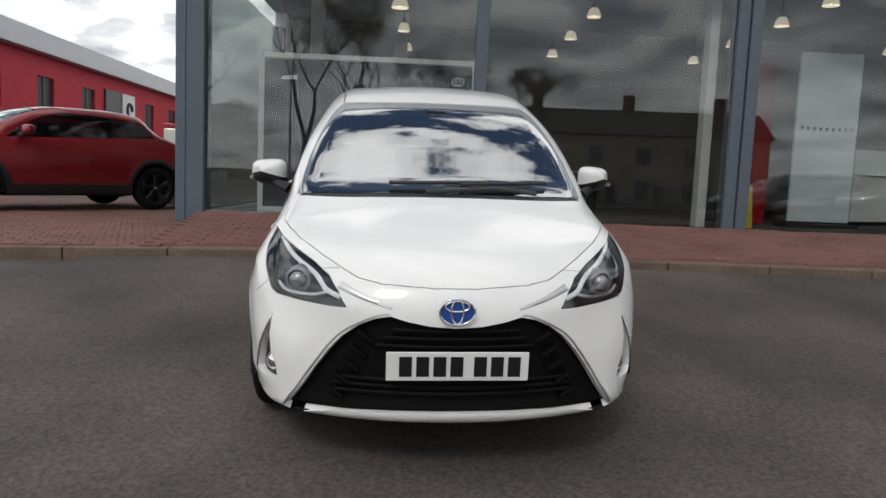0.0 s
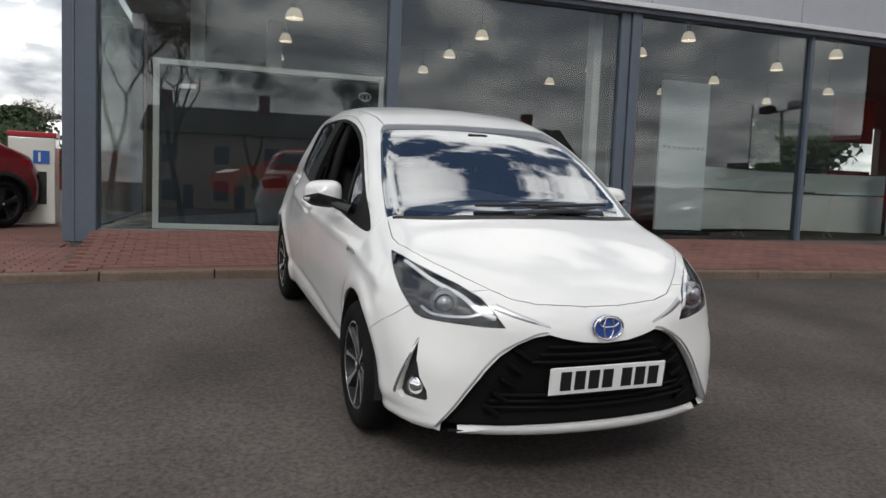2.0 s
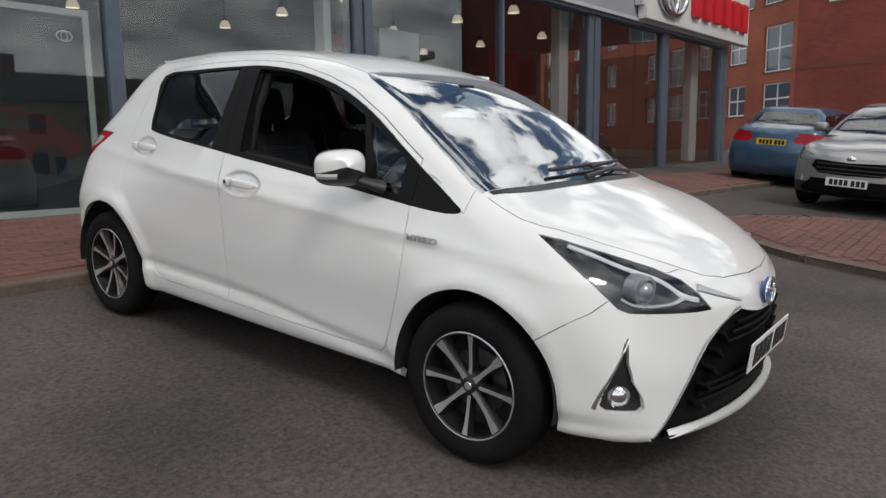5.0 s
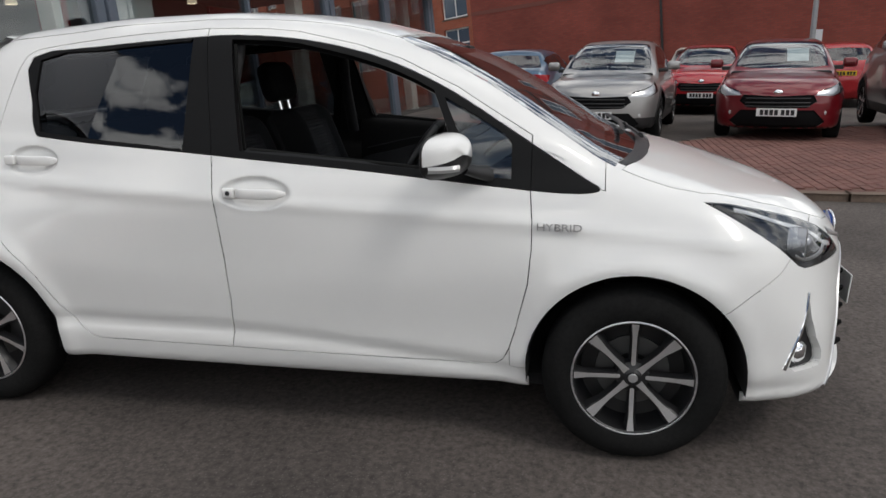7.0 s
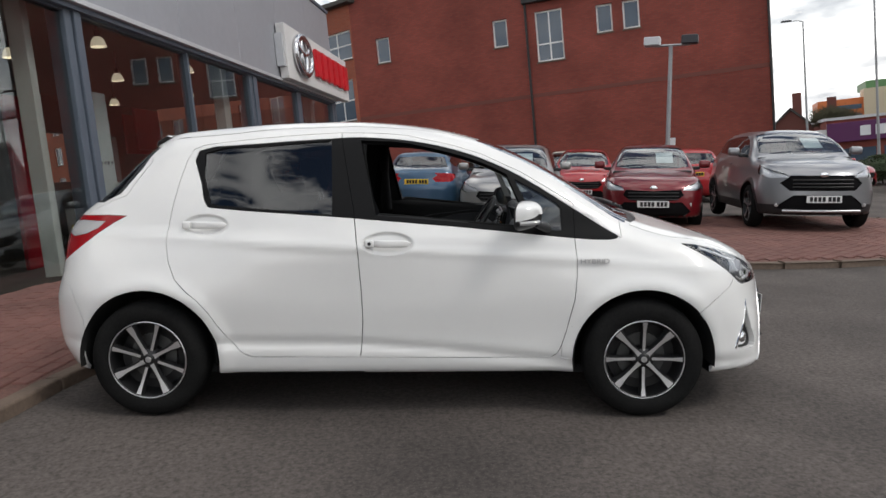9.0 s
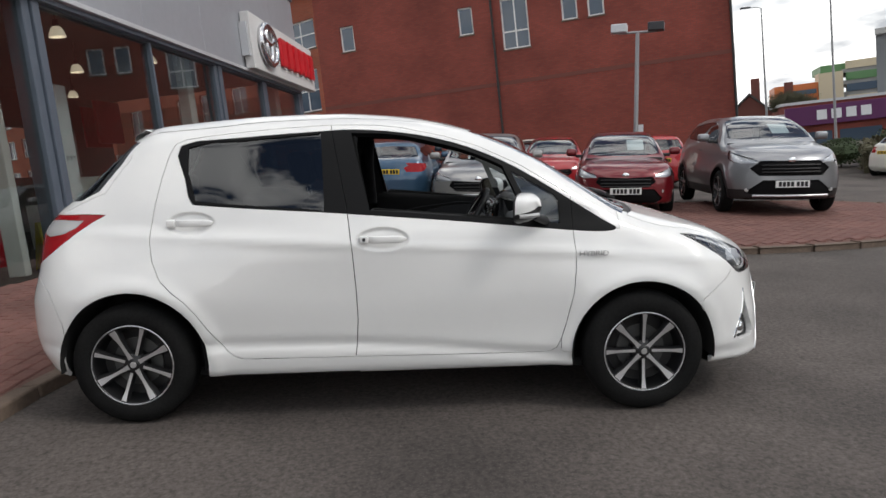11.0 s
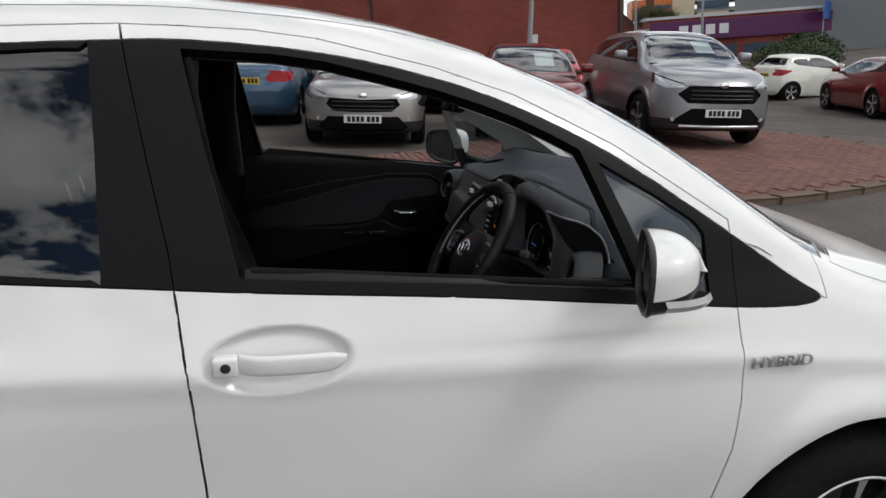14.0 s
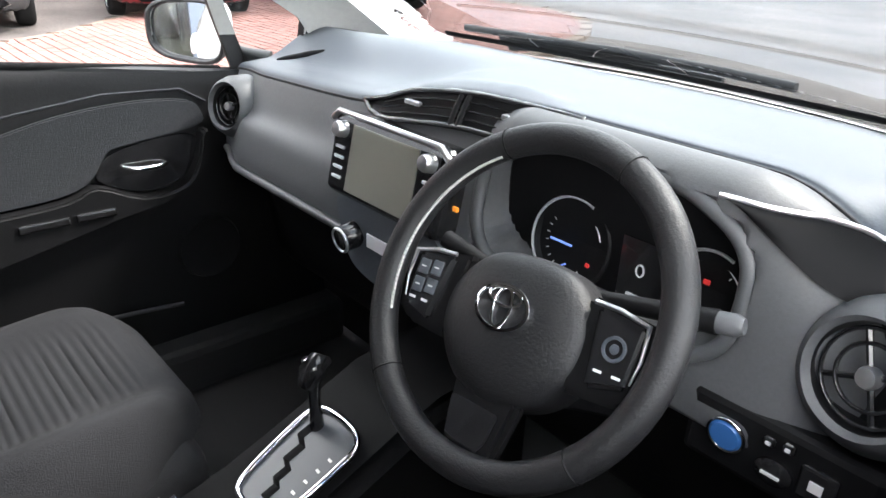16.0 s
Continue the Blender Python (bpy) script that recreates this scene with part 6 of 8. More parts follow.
rim_up = [hump(x, 0.006) for x in np.linspace(0.185, -0.245, 15)]
rim_lo = [hump(x, 0.006 + 0.042 * math.sin(math.pi * min((0.185 - x) / 0.30, 0.5)) ** .8 * (1 if x > -.19 else 1 - .6 * (-.19 - x) / .055)) for x in np.linspace(0.185, -0.245, 15)]
cv = part("centre_vents", tube(rim_up + rim_lo[::-1], 0.0045, 8, closed=True), BLACK_GLOSS, dash, "twin centre air vents", 60)
part("vent_back", grid_mesh([[a, tuple((Vector(a) + Vector(b)) / 2 - Vector((0, .004, 0))), b] for a, b in zip(rim_up, rim_lo)]), CABIN_BLACK, cv)
for k in (.25, .5, .75):
    pts = [tuple(Vector(a).lerp(Vector(b), k) + Vector((0, .002, 0))) for a, b in list(zip(rim_up, rim_lo))[2:14]]
    part("louvre", tube(pts, 0.0022, 6, flat=.6), BLACK_GLOSS, cv, "", 60)
for x in (-0.045, -0.060):
    part("divider", tube([hump(x, 0.004), hump(x, 0.026), hump(x, 0.048)], 0.005, 6), CABIN_BLACK, cv, "", 60)
for x in (0.045, -0.15):
    q = hump(x, 0.022)
    part("vane_tab", box(x - .016, x + .016, q[1], q[1] + .008, q[2] - .003, q[2] + .003, .001), SATIN, cv)

# centre screen
SCR = Matrix.Translation((0.040, 1.502, 0.926)) @ Matrix.Rotation(radians(12), 4, "X")
unit = part("centre_screen", box(-0.134, 0.134, -0.03, 0.022, -0.064, 0.064, 0.014, m=SCR, seg=3), BLACK_GLOSS, dash, "gloss black touch screen unit")
part("screen_trim", tube([SCR @ Vector(p) for p in ((-0.134, 0.022, 0.050), (-0.118, 0.024, 0.063), (0.118, 0.024, 0.063), (0.134, 0.022, 0.050))], 0.005, 8), SATIN, unit, "silver top trim", 60)
part("display", box(-0.078, 0.078, 0.0215, 0.0245, -0.052, 0.050, 0.002, m=SCR), SCREEN_M, unit, "unlit grey display")
for s in (-1, 1):
    part("knob", merge(bmesh.new(), lathe([(0, 0.020), (0.010, 0.019), (0.0125, 0.014), (0.0135, 0)], 20), SCR @ Matrix.Translation((s * 0.102, 0.02, 0.038)) @ Matrix.Rotation(radians(-90), 4, "X")), SATIN, unit, "silver rotary knob", 40)
    for k in range(4):
        part("key", box(s * 0.104 - .011, s * 0.104 + .011, 0.021, 0.025, 0.008 - k * 0.0155, 0.0128 - k * 0.0155, .001, m=SCR), PALE_PRINT, unit)
clim = part("climate_panel", prism([(p.x, p.y) for p in smooth_loop([(-0.115, 0.055, 0), (0.115, 0.055, 0), (0.108, -0.01, 0), (0.066, -0.055, 0), (0, -0.066, 0), (-0.066, -0.055, 0), (-0.108, -0.01, 0)], 5)], 0.03, 0.006, m=Matrix.Translation((0.030, 1.500, 0.812)) @ Matrix.Rotation(radians(-90 + 8), 4, "X") @ Matrix.Diagonal((1, -1, 1, 1))), PAD, dash, "climate control panel")
for s in (-1, 1):
    part("climate_knob", merge(bmesh.new(), lathe([(0, 0.030), (0.017, 0.029), (0.020, 0.024), (0.022, 0.0)], 24), Matrix.Translation((0.030 + s * 0.066, 1.530, 0.815)) @ Matrix.Rotation(radians(-98), 4, "X")), BLACK_GLOSS, clim, "rotary climate knob", 40)
    part("knob_ring", merge(bmesh.new(), tube([(0.019 * math.cos(t), 0.019 * math.sin(t), 0.0285) for t in np.linspace(0, 2 * math.pi, 24, endpoint=False)], 0.0025, 6, closed=True), Matrix.Translation((0.030 + s * 0.066, 1.530, 0.815)) @ Matrix.Rotation(radians(-98), 4, "X")), SATIN, clim, "", 60)
part("climate_display", box(-0.01, 0.062, 1.5305, 1.534, 0.806, 0.828, .001), PALE_PRINT, clim)
part("hazard_lamp", box(-0.124, -0.116, 1.520, 1.524, 0.920, 0.926), GLOW_O, dash, "amber lit switch")

# instrument cluster
clus = part("instrument_binnacle", box(-0.485, -0.125, 1.418, 1.437, 0.862, 1.04, .01), CABIN_BLACK, dash, "black instrument panel behind the wheel")
clus.matrix_local = Matrix.Translation((0, 0, -0.022))


def dial(cx, cz, r):
    at_ = FACE((cx, 1.438, cz), 10)
    d = part("dial", merge(bmesh.new(), lathe([(0, 0.0), (r * .9, 0.0), (r, 0.006), (r * 1.04, 0.004)], 36), at_), CABIN_BLACK, clus, "round dial", 40)
    part("dial_ring", merge(bmesh.new(), tube([(r * math.cos(t), r * math.sin(t), 0.008) for t in np.linspace(radians(-115), radians(75), 26)], 0.0020, 6), at_), PALE_TRIM, d, "", 60)
    for k in range(17):
        a = radians(-130 + 250 * k / 16)
        part("tick", merge(bmesh.new(), tube([(r * .62 * math.cos(a), r * .62 * math.sin(a), .003), (r * .69 * math.cos(a), r * .69 * math.sin(a), .003)], 0.0008, 4), at_), GLOW_W, d)
    part("inner_arc", merge(bmesh.new(), tube([(r * .76 * math.cos(t), r * .76 * math.sin(t), 0.004) for t in np.linspace(radians(-160), radians(-60), 14)], 0.0008, 5), at_), GLOW_W, d, "", 60)
    return d


d1 = dial(-0.247, 0.922, 0.058)
d2_ = dial(-0.432, 0.930, 0.048)
part("needle", box(-0.253, -0.219, 1.446, 1.448, 0.9210, 0.9232), GLOW_B, d1, "blue needle")
part("needle", box(-0.010, 0.010, -.001, .001, -.0010, .0010, m=Matrix.Translation((-0.238, 1.447, 0.889)) @ Matrix.Rotation(radians(35), 4, "Y")), GLOW_B, d1)
part("warning_lamp", box(-0.282, -0.277, 1.446, 1.448, 0.903, 0.908), GLOW_R, d1, "red warning light")
part("warning_lamp", box(-0.436, -0.429, 1.446, 1.448, 0.944, 0.949), GLOW_R, d2_, "red warning light")
part("info_display", box(-0.385, -0.320, 1.437, 1.440, 0.875, 0.960), BLACK_GLOSS, clus, "small trip display")
part("speed_print", tube([(-0.349 + .005 * math.cos(t), 1.4415, 0.924 + .0075 * math.sin(t)) for t in np.linspace(0, 6.28, 12, endpoint=False)], 0.0012, 4, closed=True), GLOW_W, clus)
part("info_print", box(-0.362, -0.335, 1.440, 1.442, 0.888, 0.892), GLOW_W, clus)

# steering wheel, in its own tilted plane: y towards the driver; turned a little out of straight ahead
SW = Matrix.Translation((-0.348, 1.656, 0.936)) @ Matrix.Rotation(radians(1.2), 4, "Z") @ Matrix.Rotation(radians(31.7), 4, "X") @ Matrix.Rotation(radians(6), 4, "Y")
sw = new("steering_wheel")
sw.parent = car
sw.matrix_local = SW
sw["label"] = "black leather steering wheel with silver trims"
rimr = 0.1622
part("rim", tube([(rimr * math.cos(t), 0, rimr * math.sin(t)) for t in np.linspace(0, 2 * math.pi, 72, endpoint=False)], 0.0156, 18, closed=True), LEATHER, sw, "", 60)
stitch_me = bpy.data.meshes.new("stitch")
sb_ = box(-.0007, .0007, -.0016, .0016, -.0022, .0022)
sb_.to_mesh(stitch_me)
sb_.free()
stitch_me.materials.append(STITCH)
for k in range(52):
    a = radians(20 + 44 * k / 26 if k < 26 else 152 + 50 * (k - 26) / 26)
    a = a if k < 26 else math.pi - a
    st_ = new("stitch", stitch_me)
    st_.parent = sw
    st_.matrix_local = Matrix.Translation(((rimr - 0.0148) * math.cos(a), 0.0055, (rimr - 0.0148) * math.sin(a))) @ Matrix.Rotation(-a, 4, "Y")
for a in (66, 118, 224, 316):
    part("rim_seam", tube([((rimr + 0.0160 * math.cos(b)) * math.cos(radians(a)), 0.0160 * math.sin(b), (rimr + 0.0160 * math.cos(b)) * math.sin(radians(a))) for b in np.linspace(0, 2 * math.pi, 14, endpoint=False)], 0.0009, 4, closed=True), CABIN_BLACK, sw)
pad_pts = [(0, 0.048), (0.045, 0.042), (0.075, 0.016), (0.086, -0.018), (0.078, -0.056), (0.048, -0.090), (0, -0.104), (-0.048, -0.090), (-0.078, -0.056), (-0.086, -0.018), (-0.075, 0.016), (-0.045, 0.042)]
loop = [(p.x, p.y) for p in smooth_loop([(a, b, 0) for a, b in pad_pts], 4)]
rows = [[(u * k, h, (w + .028) * k - .028) for u, w in loop] for k, h in ((1.0, -0.055), (1.0, -0.024), (0.975, -0.016), (0.92, -0.009), (0.8, -0.003), (0.55, 0.0025), (0.25, 0.005), (0.02, 0.0055))]
part("airbag_pad", grid_mesh(rows, close_v=True), LEATHER, sw, "black airbag cover", 50)
for s in (-1, 1):
    part("spoke", prism([(s * 0.070, 0.030), (s * 0.152, 0.018), (s * 0.158, -0.040), (s * 0.130, -0.058), (s * 0.070, -0.062)], 0.022, 0.006, m=Matrix.Translation((0, -0.012, 0)) @ UPR), CABIN_BLACK, sw, "black spoke")
    pod = part("button_pod", prism([(s * 0.086, 0.022), (s * 0.136, 0.016), (s * 0.134, -0.040), (s * 0.096, -0.050)], 0.012, 0.004, m=Matrix.Translation((0, -0.004, 0)) @ UPR), BLACK_GLOSS, sw, "gloss black button pod")
    part("pod_trim", tube([(s * 0.084, -0.002, 0.024), (s * 0.110, -0.001, 0.023), (s * 0.138, -0.002, 0.017), (s * 0.140, -0.004, -0.012), (s * 0.136, -0.006, -0.034)], [0.0026, 0.0026, 0.0026, 0.0016, 0.0010], 6), SATIN, pod, "silver trim", 60)
    if s < 0:
        part("rocker", tube([(s * 0.114 + .010 * math.cos(t), -0.003, -0.010 + .010 * math.sin(t)) for t in np.linspace(0, 6.28, 16, endpoint=False)], 0.0018, 5, closed=True), PAD, pod)
        part("rocker_centre", merge(bmesh.new(), lathe([(0, 0.003), (.004, .0025), (.005, 0)], 14), Matrix.Translation((s * 0.114, -0.005, -0.010)) @ Matrix.Rotation(radians(-90), 4, "X")), PAD, pod)
    else:
        for dx, dz in ((0.104, 0.004), (0.122, 0.002), (0.104, -0.016), (0.122, -0.018)):
            part("button", box(s * dx - .007, s * dx + .007, -0.005, -0.0025, dz - .008, dz + .008, .001), PAD, pod)
            part("button_print", box(s * dx - .003, s * dx + .003, -0.0028, -0.0018, dz - .0008, dz + .0008), GLOW_W, pod)
    for dx in (0.106, 0.124):
        part("button_print", box(s * dx - .004, s * dx + .004, -0.0045, -0.0028, -0.0335, -0.0310), GLOW_W, pod)
part("lower_spoke", prism([(0.042, -0.085), (0.030, -0.160), (-0.030, -0.160), (-0.042, -0.085)], 0.020, 0.006, m=Matrix.Translation((0, -0.010, 0)) @ UPR), CABIN_BLACK, sw, "black lower spoke")
part("spoke_plate", prism([(0.034, -0.104), (0.026, -0.146), (-0.014, -0.148), (-0.022, -0.136), (-0.026, -0.106)], 0.006, 0.002, m=Matrix.Translation((0, -0.006, 0)) @ UPR), BLACK_GLOSS, sw, "gloss black spoke plate")
for a, b, dz, r in ((0.0300, 0.0215, 0, 0.0026), (0.010, 0.0195, 0, 0.0022), (0.019, 0.0085, 0.010, 0.0022)):
    part("emblem_ring", tube([(0.002 + a * math.cos(t), 0.0065, -0.010 + dz + b * math.sin(t)) for t in np.linspace(0, 2 * math.pi, 30, endpoint=False)], r, 6, closed=True), CHROME, sw, "chrome emblem ring", 60)
part("column_shroud", box(-0.055, 0.055, -0.22, -0.05, -0.085, 0.030, 0.02), CABIN_BLACK, sw, "black steering column shroud")
part("column_stalk", tube([(0.05, -0.06, 0.020), (0.10, -0.052, 0.030), (0.145, -0.048, 0.040)], [0.008, 0.0095, 0.0105], 10), CABIN_BLACK, sw, "", 60)
part("column_stalk", tube([(-0.05, -0.06, 0.030), (-0.14, -0.06, 0.040), (-0.168, -0.06, 0.043)], [0.008, 0.010, 0.0115], 10), CABIN_BLACK, sw, "", 60)
part("stalk_tip", tube([(-0.166, -0.06, 0.043), (-0.184, -0.06, 0.045), (-0.190, -0.06, 0.046)], [0.0100, 0.0104, 0.007], 12), FASCIA_M, sw, "grey stalk end", 60)

# start button and switches
sb = part("start_button", merge(bmesh.new(), lathe([(0, 0.010), (0.0145, 0.0095), (0.0162, 0.006)], 28), FACE((-0.516, 1.508, 0.812), -6)), BLUE_BTN, dash, "blue start button", 40)
part("button_ring", merge(bmesh.new(), tube([(0.0183 * math.cos(t), 0.0183 * math.sin(t), 0.006) for t in np.linspace(0, 2 * math.pi, 26, endpoint=False)], 0.0022, 8, closed=True), FACE((-0.516, 1.508, 0.812), -6)), CHROME, sb, "chrome ring", 60)
part("switch_panel", box(-0.655, -0.470, 1.476, 1.508, 0.765, 0.846, .008), CABIN_BLACK, dash, "black switch panel")
ms = part("mirror_switch", merge(bmesh.new(), lathe([(0, 0.010), (0.010, 0.0095), (0.0165, 0.006), (0.0175, 0)], 24), FACE((-0.565, 1.505, 0.796), 0) @ Matrix.Diagonal((1.1, .85, 1, 1))), BLACK_GLOSS, dash, "oval mirror switch", 40)
part("switch_print", box(-0.574, -0.556, 1.515, 1.5165, 0.7945, 0.7975), GLOW_W, ms)
for x, z, w, h in ((-0.604, 0.806, .0175, .0175), (-0.555, 0.826, .0065, .0055), (-0.573, 0.829, .0065, .0055)):
    sp_ = part("switch", box(x - w, x + w, 1.505, 1.512, z - h, z + h, .003), BLACK_GLOSS, dash)
    part("switch_print", box(x - w * .35, x + w * .35, 1.512, 1.5135, z - h * .3, z + h * .3), GLOW_W, sp_)

# console and gear lever
CON = Matrix(((0, 0, 1, -0.108), (1, 0, 0, 0), (0, 1, 0, 0), (0, 0, 0, 1)))
con = part("centre_console", prism([(1.30, .24), (1.30, .62), (1.53, .598), (1.60, .568), (1.80, .489), (1.95, .462), (2.45, .45), (2.45, .24)], 0.216, 0.022, m=CON, seg=3), BLACK_MATT, car, "black centre console", 40)
SELECTOR = Matrix.Translation((-0.008, 1.708, 0.530)) @ Matrix.Rotation(radians(-21), 4, "X")
gl = [(p.x, p.y) for p in smooth_loop([(-0.052, -0.078, 0), (0.0, -0.090, 0), (0.055, -0.076, 0), (0.058, -0.02, 0), (0.042, 0.070, 0), (0.012, 0.088, 0), (-0.040, 0.084, 0), (-0.060, 0.060, 0), (-0.062, -0.03, 0)], 6)]
gear = part("gear_selector", prism(gl, 0.010, 0.003, m=SELECTOR @ Matrix.Translation((0, 0, -.006))), material("grey_gate_plate", (0.05, 0.056, 0.066), 0.35, grain=0.05), con, "grey gear gate plate")
part("gate_trim", tube([SELECTOR @ Vector((x, y, 0.006)) for x, y in gl], 0.0060, 8, closed=True), CHROME, gear, "chrome gate surround", 60)
part("gate_slot", tube([SELECTOR @ Vector(q) for q in ((0.030, -0.055, .0048), (0.030, -0.030, .0048), (0.012, -0.022, .0048), (0.012, 0.008, .0048), (-0.004, 0.014, .0048), (-0.004, 0.036, .0048), (-0.016, 0.042, .0048), (-0.016, 0.066, .0048))], 0.0095, 6, flat=0.15), CABIN_BLACK, gear, "stepped gate slot")
for k in range(5):
    part("gate_print", box(-0.004, 0.004, -.002, .002, 0, .0006, m=SELECTOR @ Matrix.Translation((-0.040, -0.034 + .022 * k, .0044))), GLOW_W, gear)
part("lever", tube([(0.022, 1.655, 0.545), (0.021, 1.658, 0.60), (0.018, 1.660, 0.640)], [0.012, 0.009, 0.010], 12), BLACK_GLOSS, gear, "black gear lever", 60)
part("lever_knob", tube([(0.020, 1.672, 0.636), (0.018, 1.664, 0.655), (0.018, 1.650, 0.667), (0.018, 1.636, 0.662)], [0.013, 0.0205, 0.0195, 0.010], 14), BLACK_GLOSS, gear, "black gear knob", 60)
part("lever_button", tube([(0.034, 1.660, 0.664), (0.041, 1.660, 0.665)], 0.007, 10), CHROME, gear)
hb = part("handbrake", tube([(0.0, 2.16, 0.452), (0.0, 2.02, 0.505), (0.0, 1.895, 0.555)], [0.016, 0.015, 0.017], 12), LEATHER, con, "black handbrake lever", 60)
part("handbrake_button", tube([(0.0, 1.895, 0.555), (0.0, 1.880, 0.561)], 0.009, 10), CHROME, hb)

# seats
def seat(parent, cx):
    st = new("front_seat")
    st.parent = parent
    st.matrix_local = Matrix.Translation((cx, 0, 0))
    st["label"] = "dark grey ribbed fabric front seat"
    def slab(w, length, thick, rib, bol, round_front=False):
        rows = []
        nu, nv = 151, 33
        for i in range(nu):
            v = i / (nu - 1)
            row = []
            for j in range(nv):
                u = -1 + 2 * j / (nv - 1)
                edge = (1 - abs(u) ** 6) ** 0.5 * (1 - (2 * abs(v - .5)) ** 8) ** 0.5 if abs(u) < 1 and 0 < v < 1 else 0
                h = thick * edge + bol * math.exp(-((abs(u) - .74) / .17) ** 2) * edge
                if abs(u) < 0.54 and 0.12 < v < 0.9:
                    h += rib * (abs(math.sin(v * length / 0.016 * math.pi)) - .6) * (1 - abs(u / .54) ** 8)
                lead = 0.16 * max(0, abs(u) - .42) ** 2 / .34 * (1 - v) ** 2 if round_front else 0
                row.append((u * w * (1 - 0.06 * v), v * length + lead, h))
            rows.append(row)
        return rows
    base = slab(0.255, 0.54, 0.085, 0.0048, 0.038, True)
    cush = grid_mesh([[(x, y, z) for x, y, z in r] for r in base])
    bmesh.ops.transform(cush, matrix=Matrix.Translation((0, 1.745, 0.488)) @ Matrix.Rotation(radians(-5), 4, "X"), verts=cush.verts)
    cu_ = part("cushion", cush, [FABRIC, FABRIC2], st, "ribbed fabric cushion", 70)
    for pl in cu_.data.polygons:
        pl.material_index = 1 if abs(pl.center.x) < .135 and pl.center.y > 2.035 else 0
    part("cushion_base", box(-0.245, 0.245, 1.775, 2.30, 0.34, 0.50, 0.045, seg=3), FABRIC, st, "", 50)
    for s in (-1, 1):
        part("seat_runner", box(s * .19 - .02, s * .19 + .02, 1.75, 2.35, 0.24, 0.34), CABIN_BLACK, st)
    bk = grid_mesh([[(x * (1 - .0 * y), y, z) for x, y, z in r] for r in slab(0.25, 0.62, 0.085, 0.006, 0.045)])
    bmesh.ops.transform(bk, matrix=Matrix.Translation((0, 2.275, 0.50)) @ Matrix.Rotation(radians(70), 4, "X"), verts=bk.verts)
    bk_ = part("backrest", bk, [FABRIC, FABRIC2], st, "ribbed fabric backrest", 70)
    for pl in bk_.data.polygons:
        pl.material_index = 1 if abs(pl.center.x) < .135 and .60 < pl.center.z < 1.02 else 0
    part("backrest_shell", box(-0.235, 0.235, -0.05, 0.03, 0.0, 0.60, 0.04, m=Matrix.Translation((0, 2.305, 0.50)) @ Matrix.Rotation(radians(-20), 4, "X"), seg=3), FABRIC2, st, "", 50)
    part("headrest", box(-0.13, 0.13, -0.05, 0.05, 0.0, 0.19, 0.045, m=Matrix.Translation((0, 2.53, 1.12)) @ Matrix.Rotation(radians(-12), 4, "X"), seg=3), FABRIC, st, "padded headrest", 50)
    for x in (-.05, .05):
        part("headrest_post", tube([(x, 2.505, 1.03), (x, 2.53, 1.14)], 0.006, 8), CHROME, st)
    part("seat_lever", box(0.25 if cx < 0 else -0.27, 0.27 if cx < 0 else -0.25, 1.95, 2.15, 0.38, 0.42, .01), CABIN_BLACK, st)
    return st


seat(car, -0.375)
seat(car, 0.375)
for x in (-0.095, 0.115):
    bkl = part("belt_buckle", box(x - .014, x + .014, 2.095, 2.115, 0.44, 0.570, .004), CABIN_BLACK, car, "seat belt buckle")
    part("buckle_button", box(x - .013, x + .013, 2.090, 2.120, 0.568, 0.584, .003), RED_PLASTIC, bkl, "red release button")
rs = new("rear_seat")
rs.parent = car
rs["label"] = "dark fabric rear bench"
part("cushion", box(-0.62, 0.62, 2.72, 3.15, 0.32, 0.56, 0.05, seg=3), FABRIC, rs, "", 50)
part("backrest", box(-0.62, 0.62, -0.06, 0.06, 0, 0.58, 0.05, m=Matrix.Translation((0, 3.16, 0.50)) @ Matrix.Rotation(radians(-22), 4, "X"), seg=3), FABRIC, rs, "", 50)
for x in (-.36, .36):
    part("headrest", box(x - .12, x + .12, 3.36, 3.45, 1.02, 1.17, 0.035, seg=3), FABRIC, rs, "", 50)

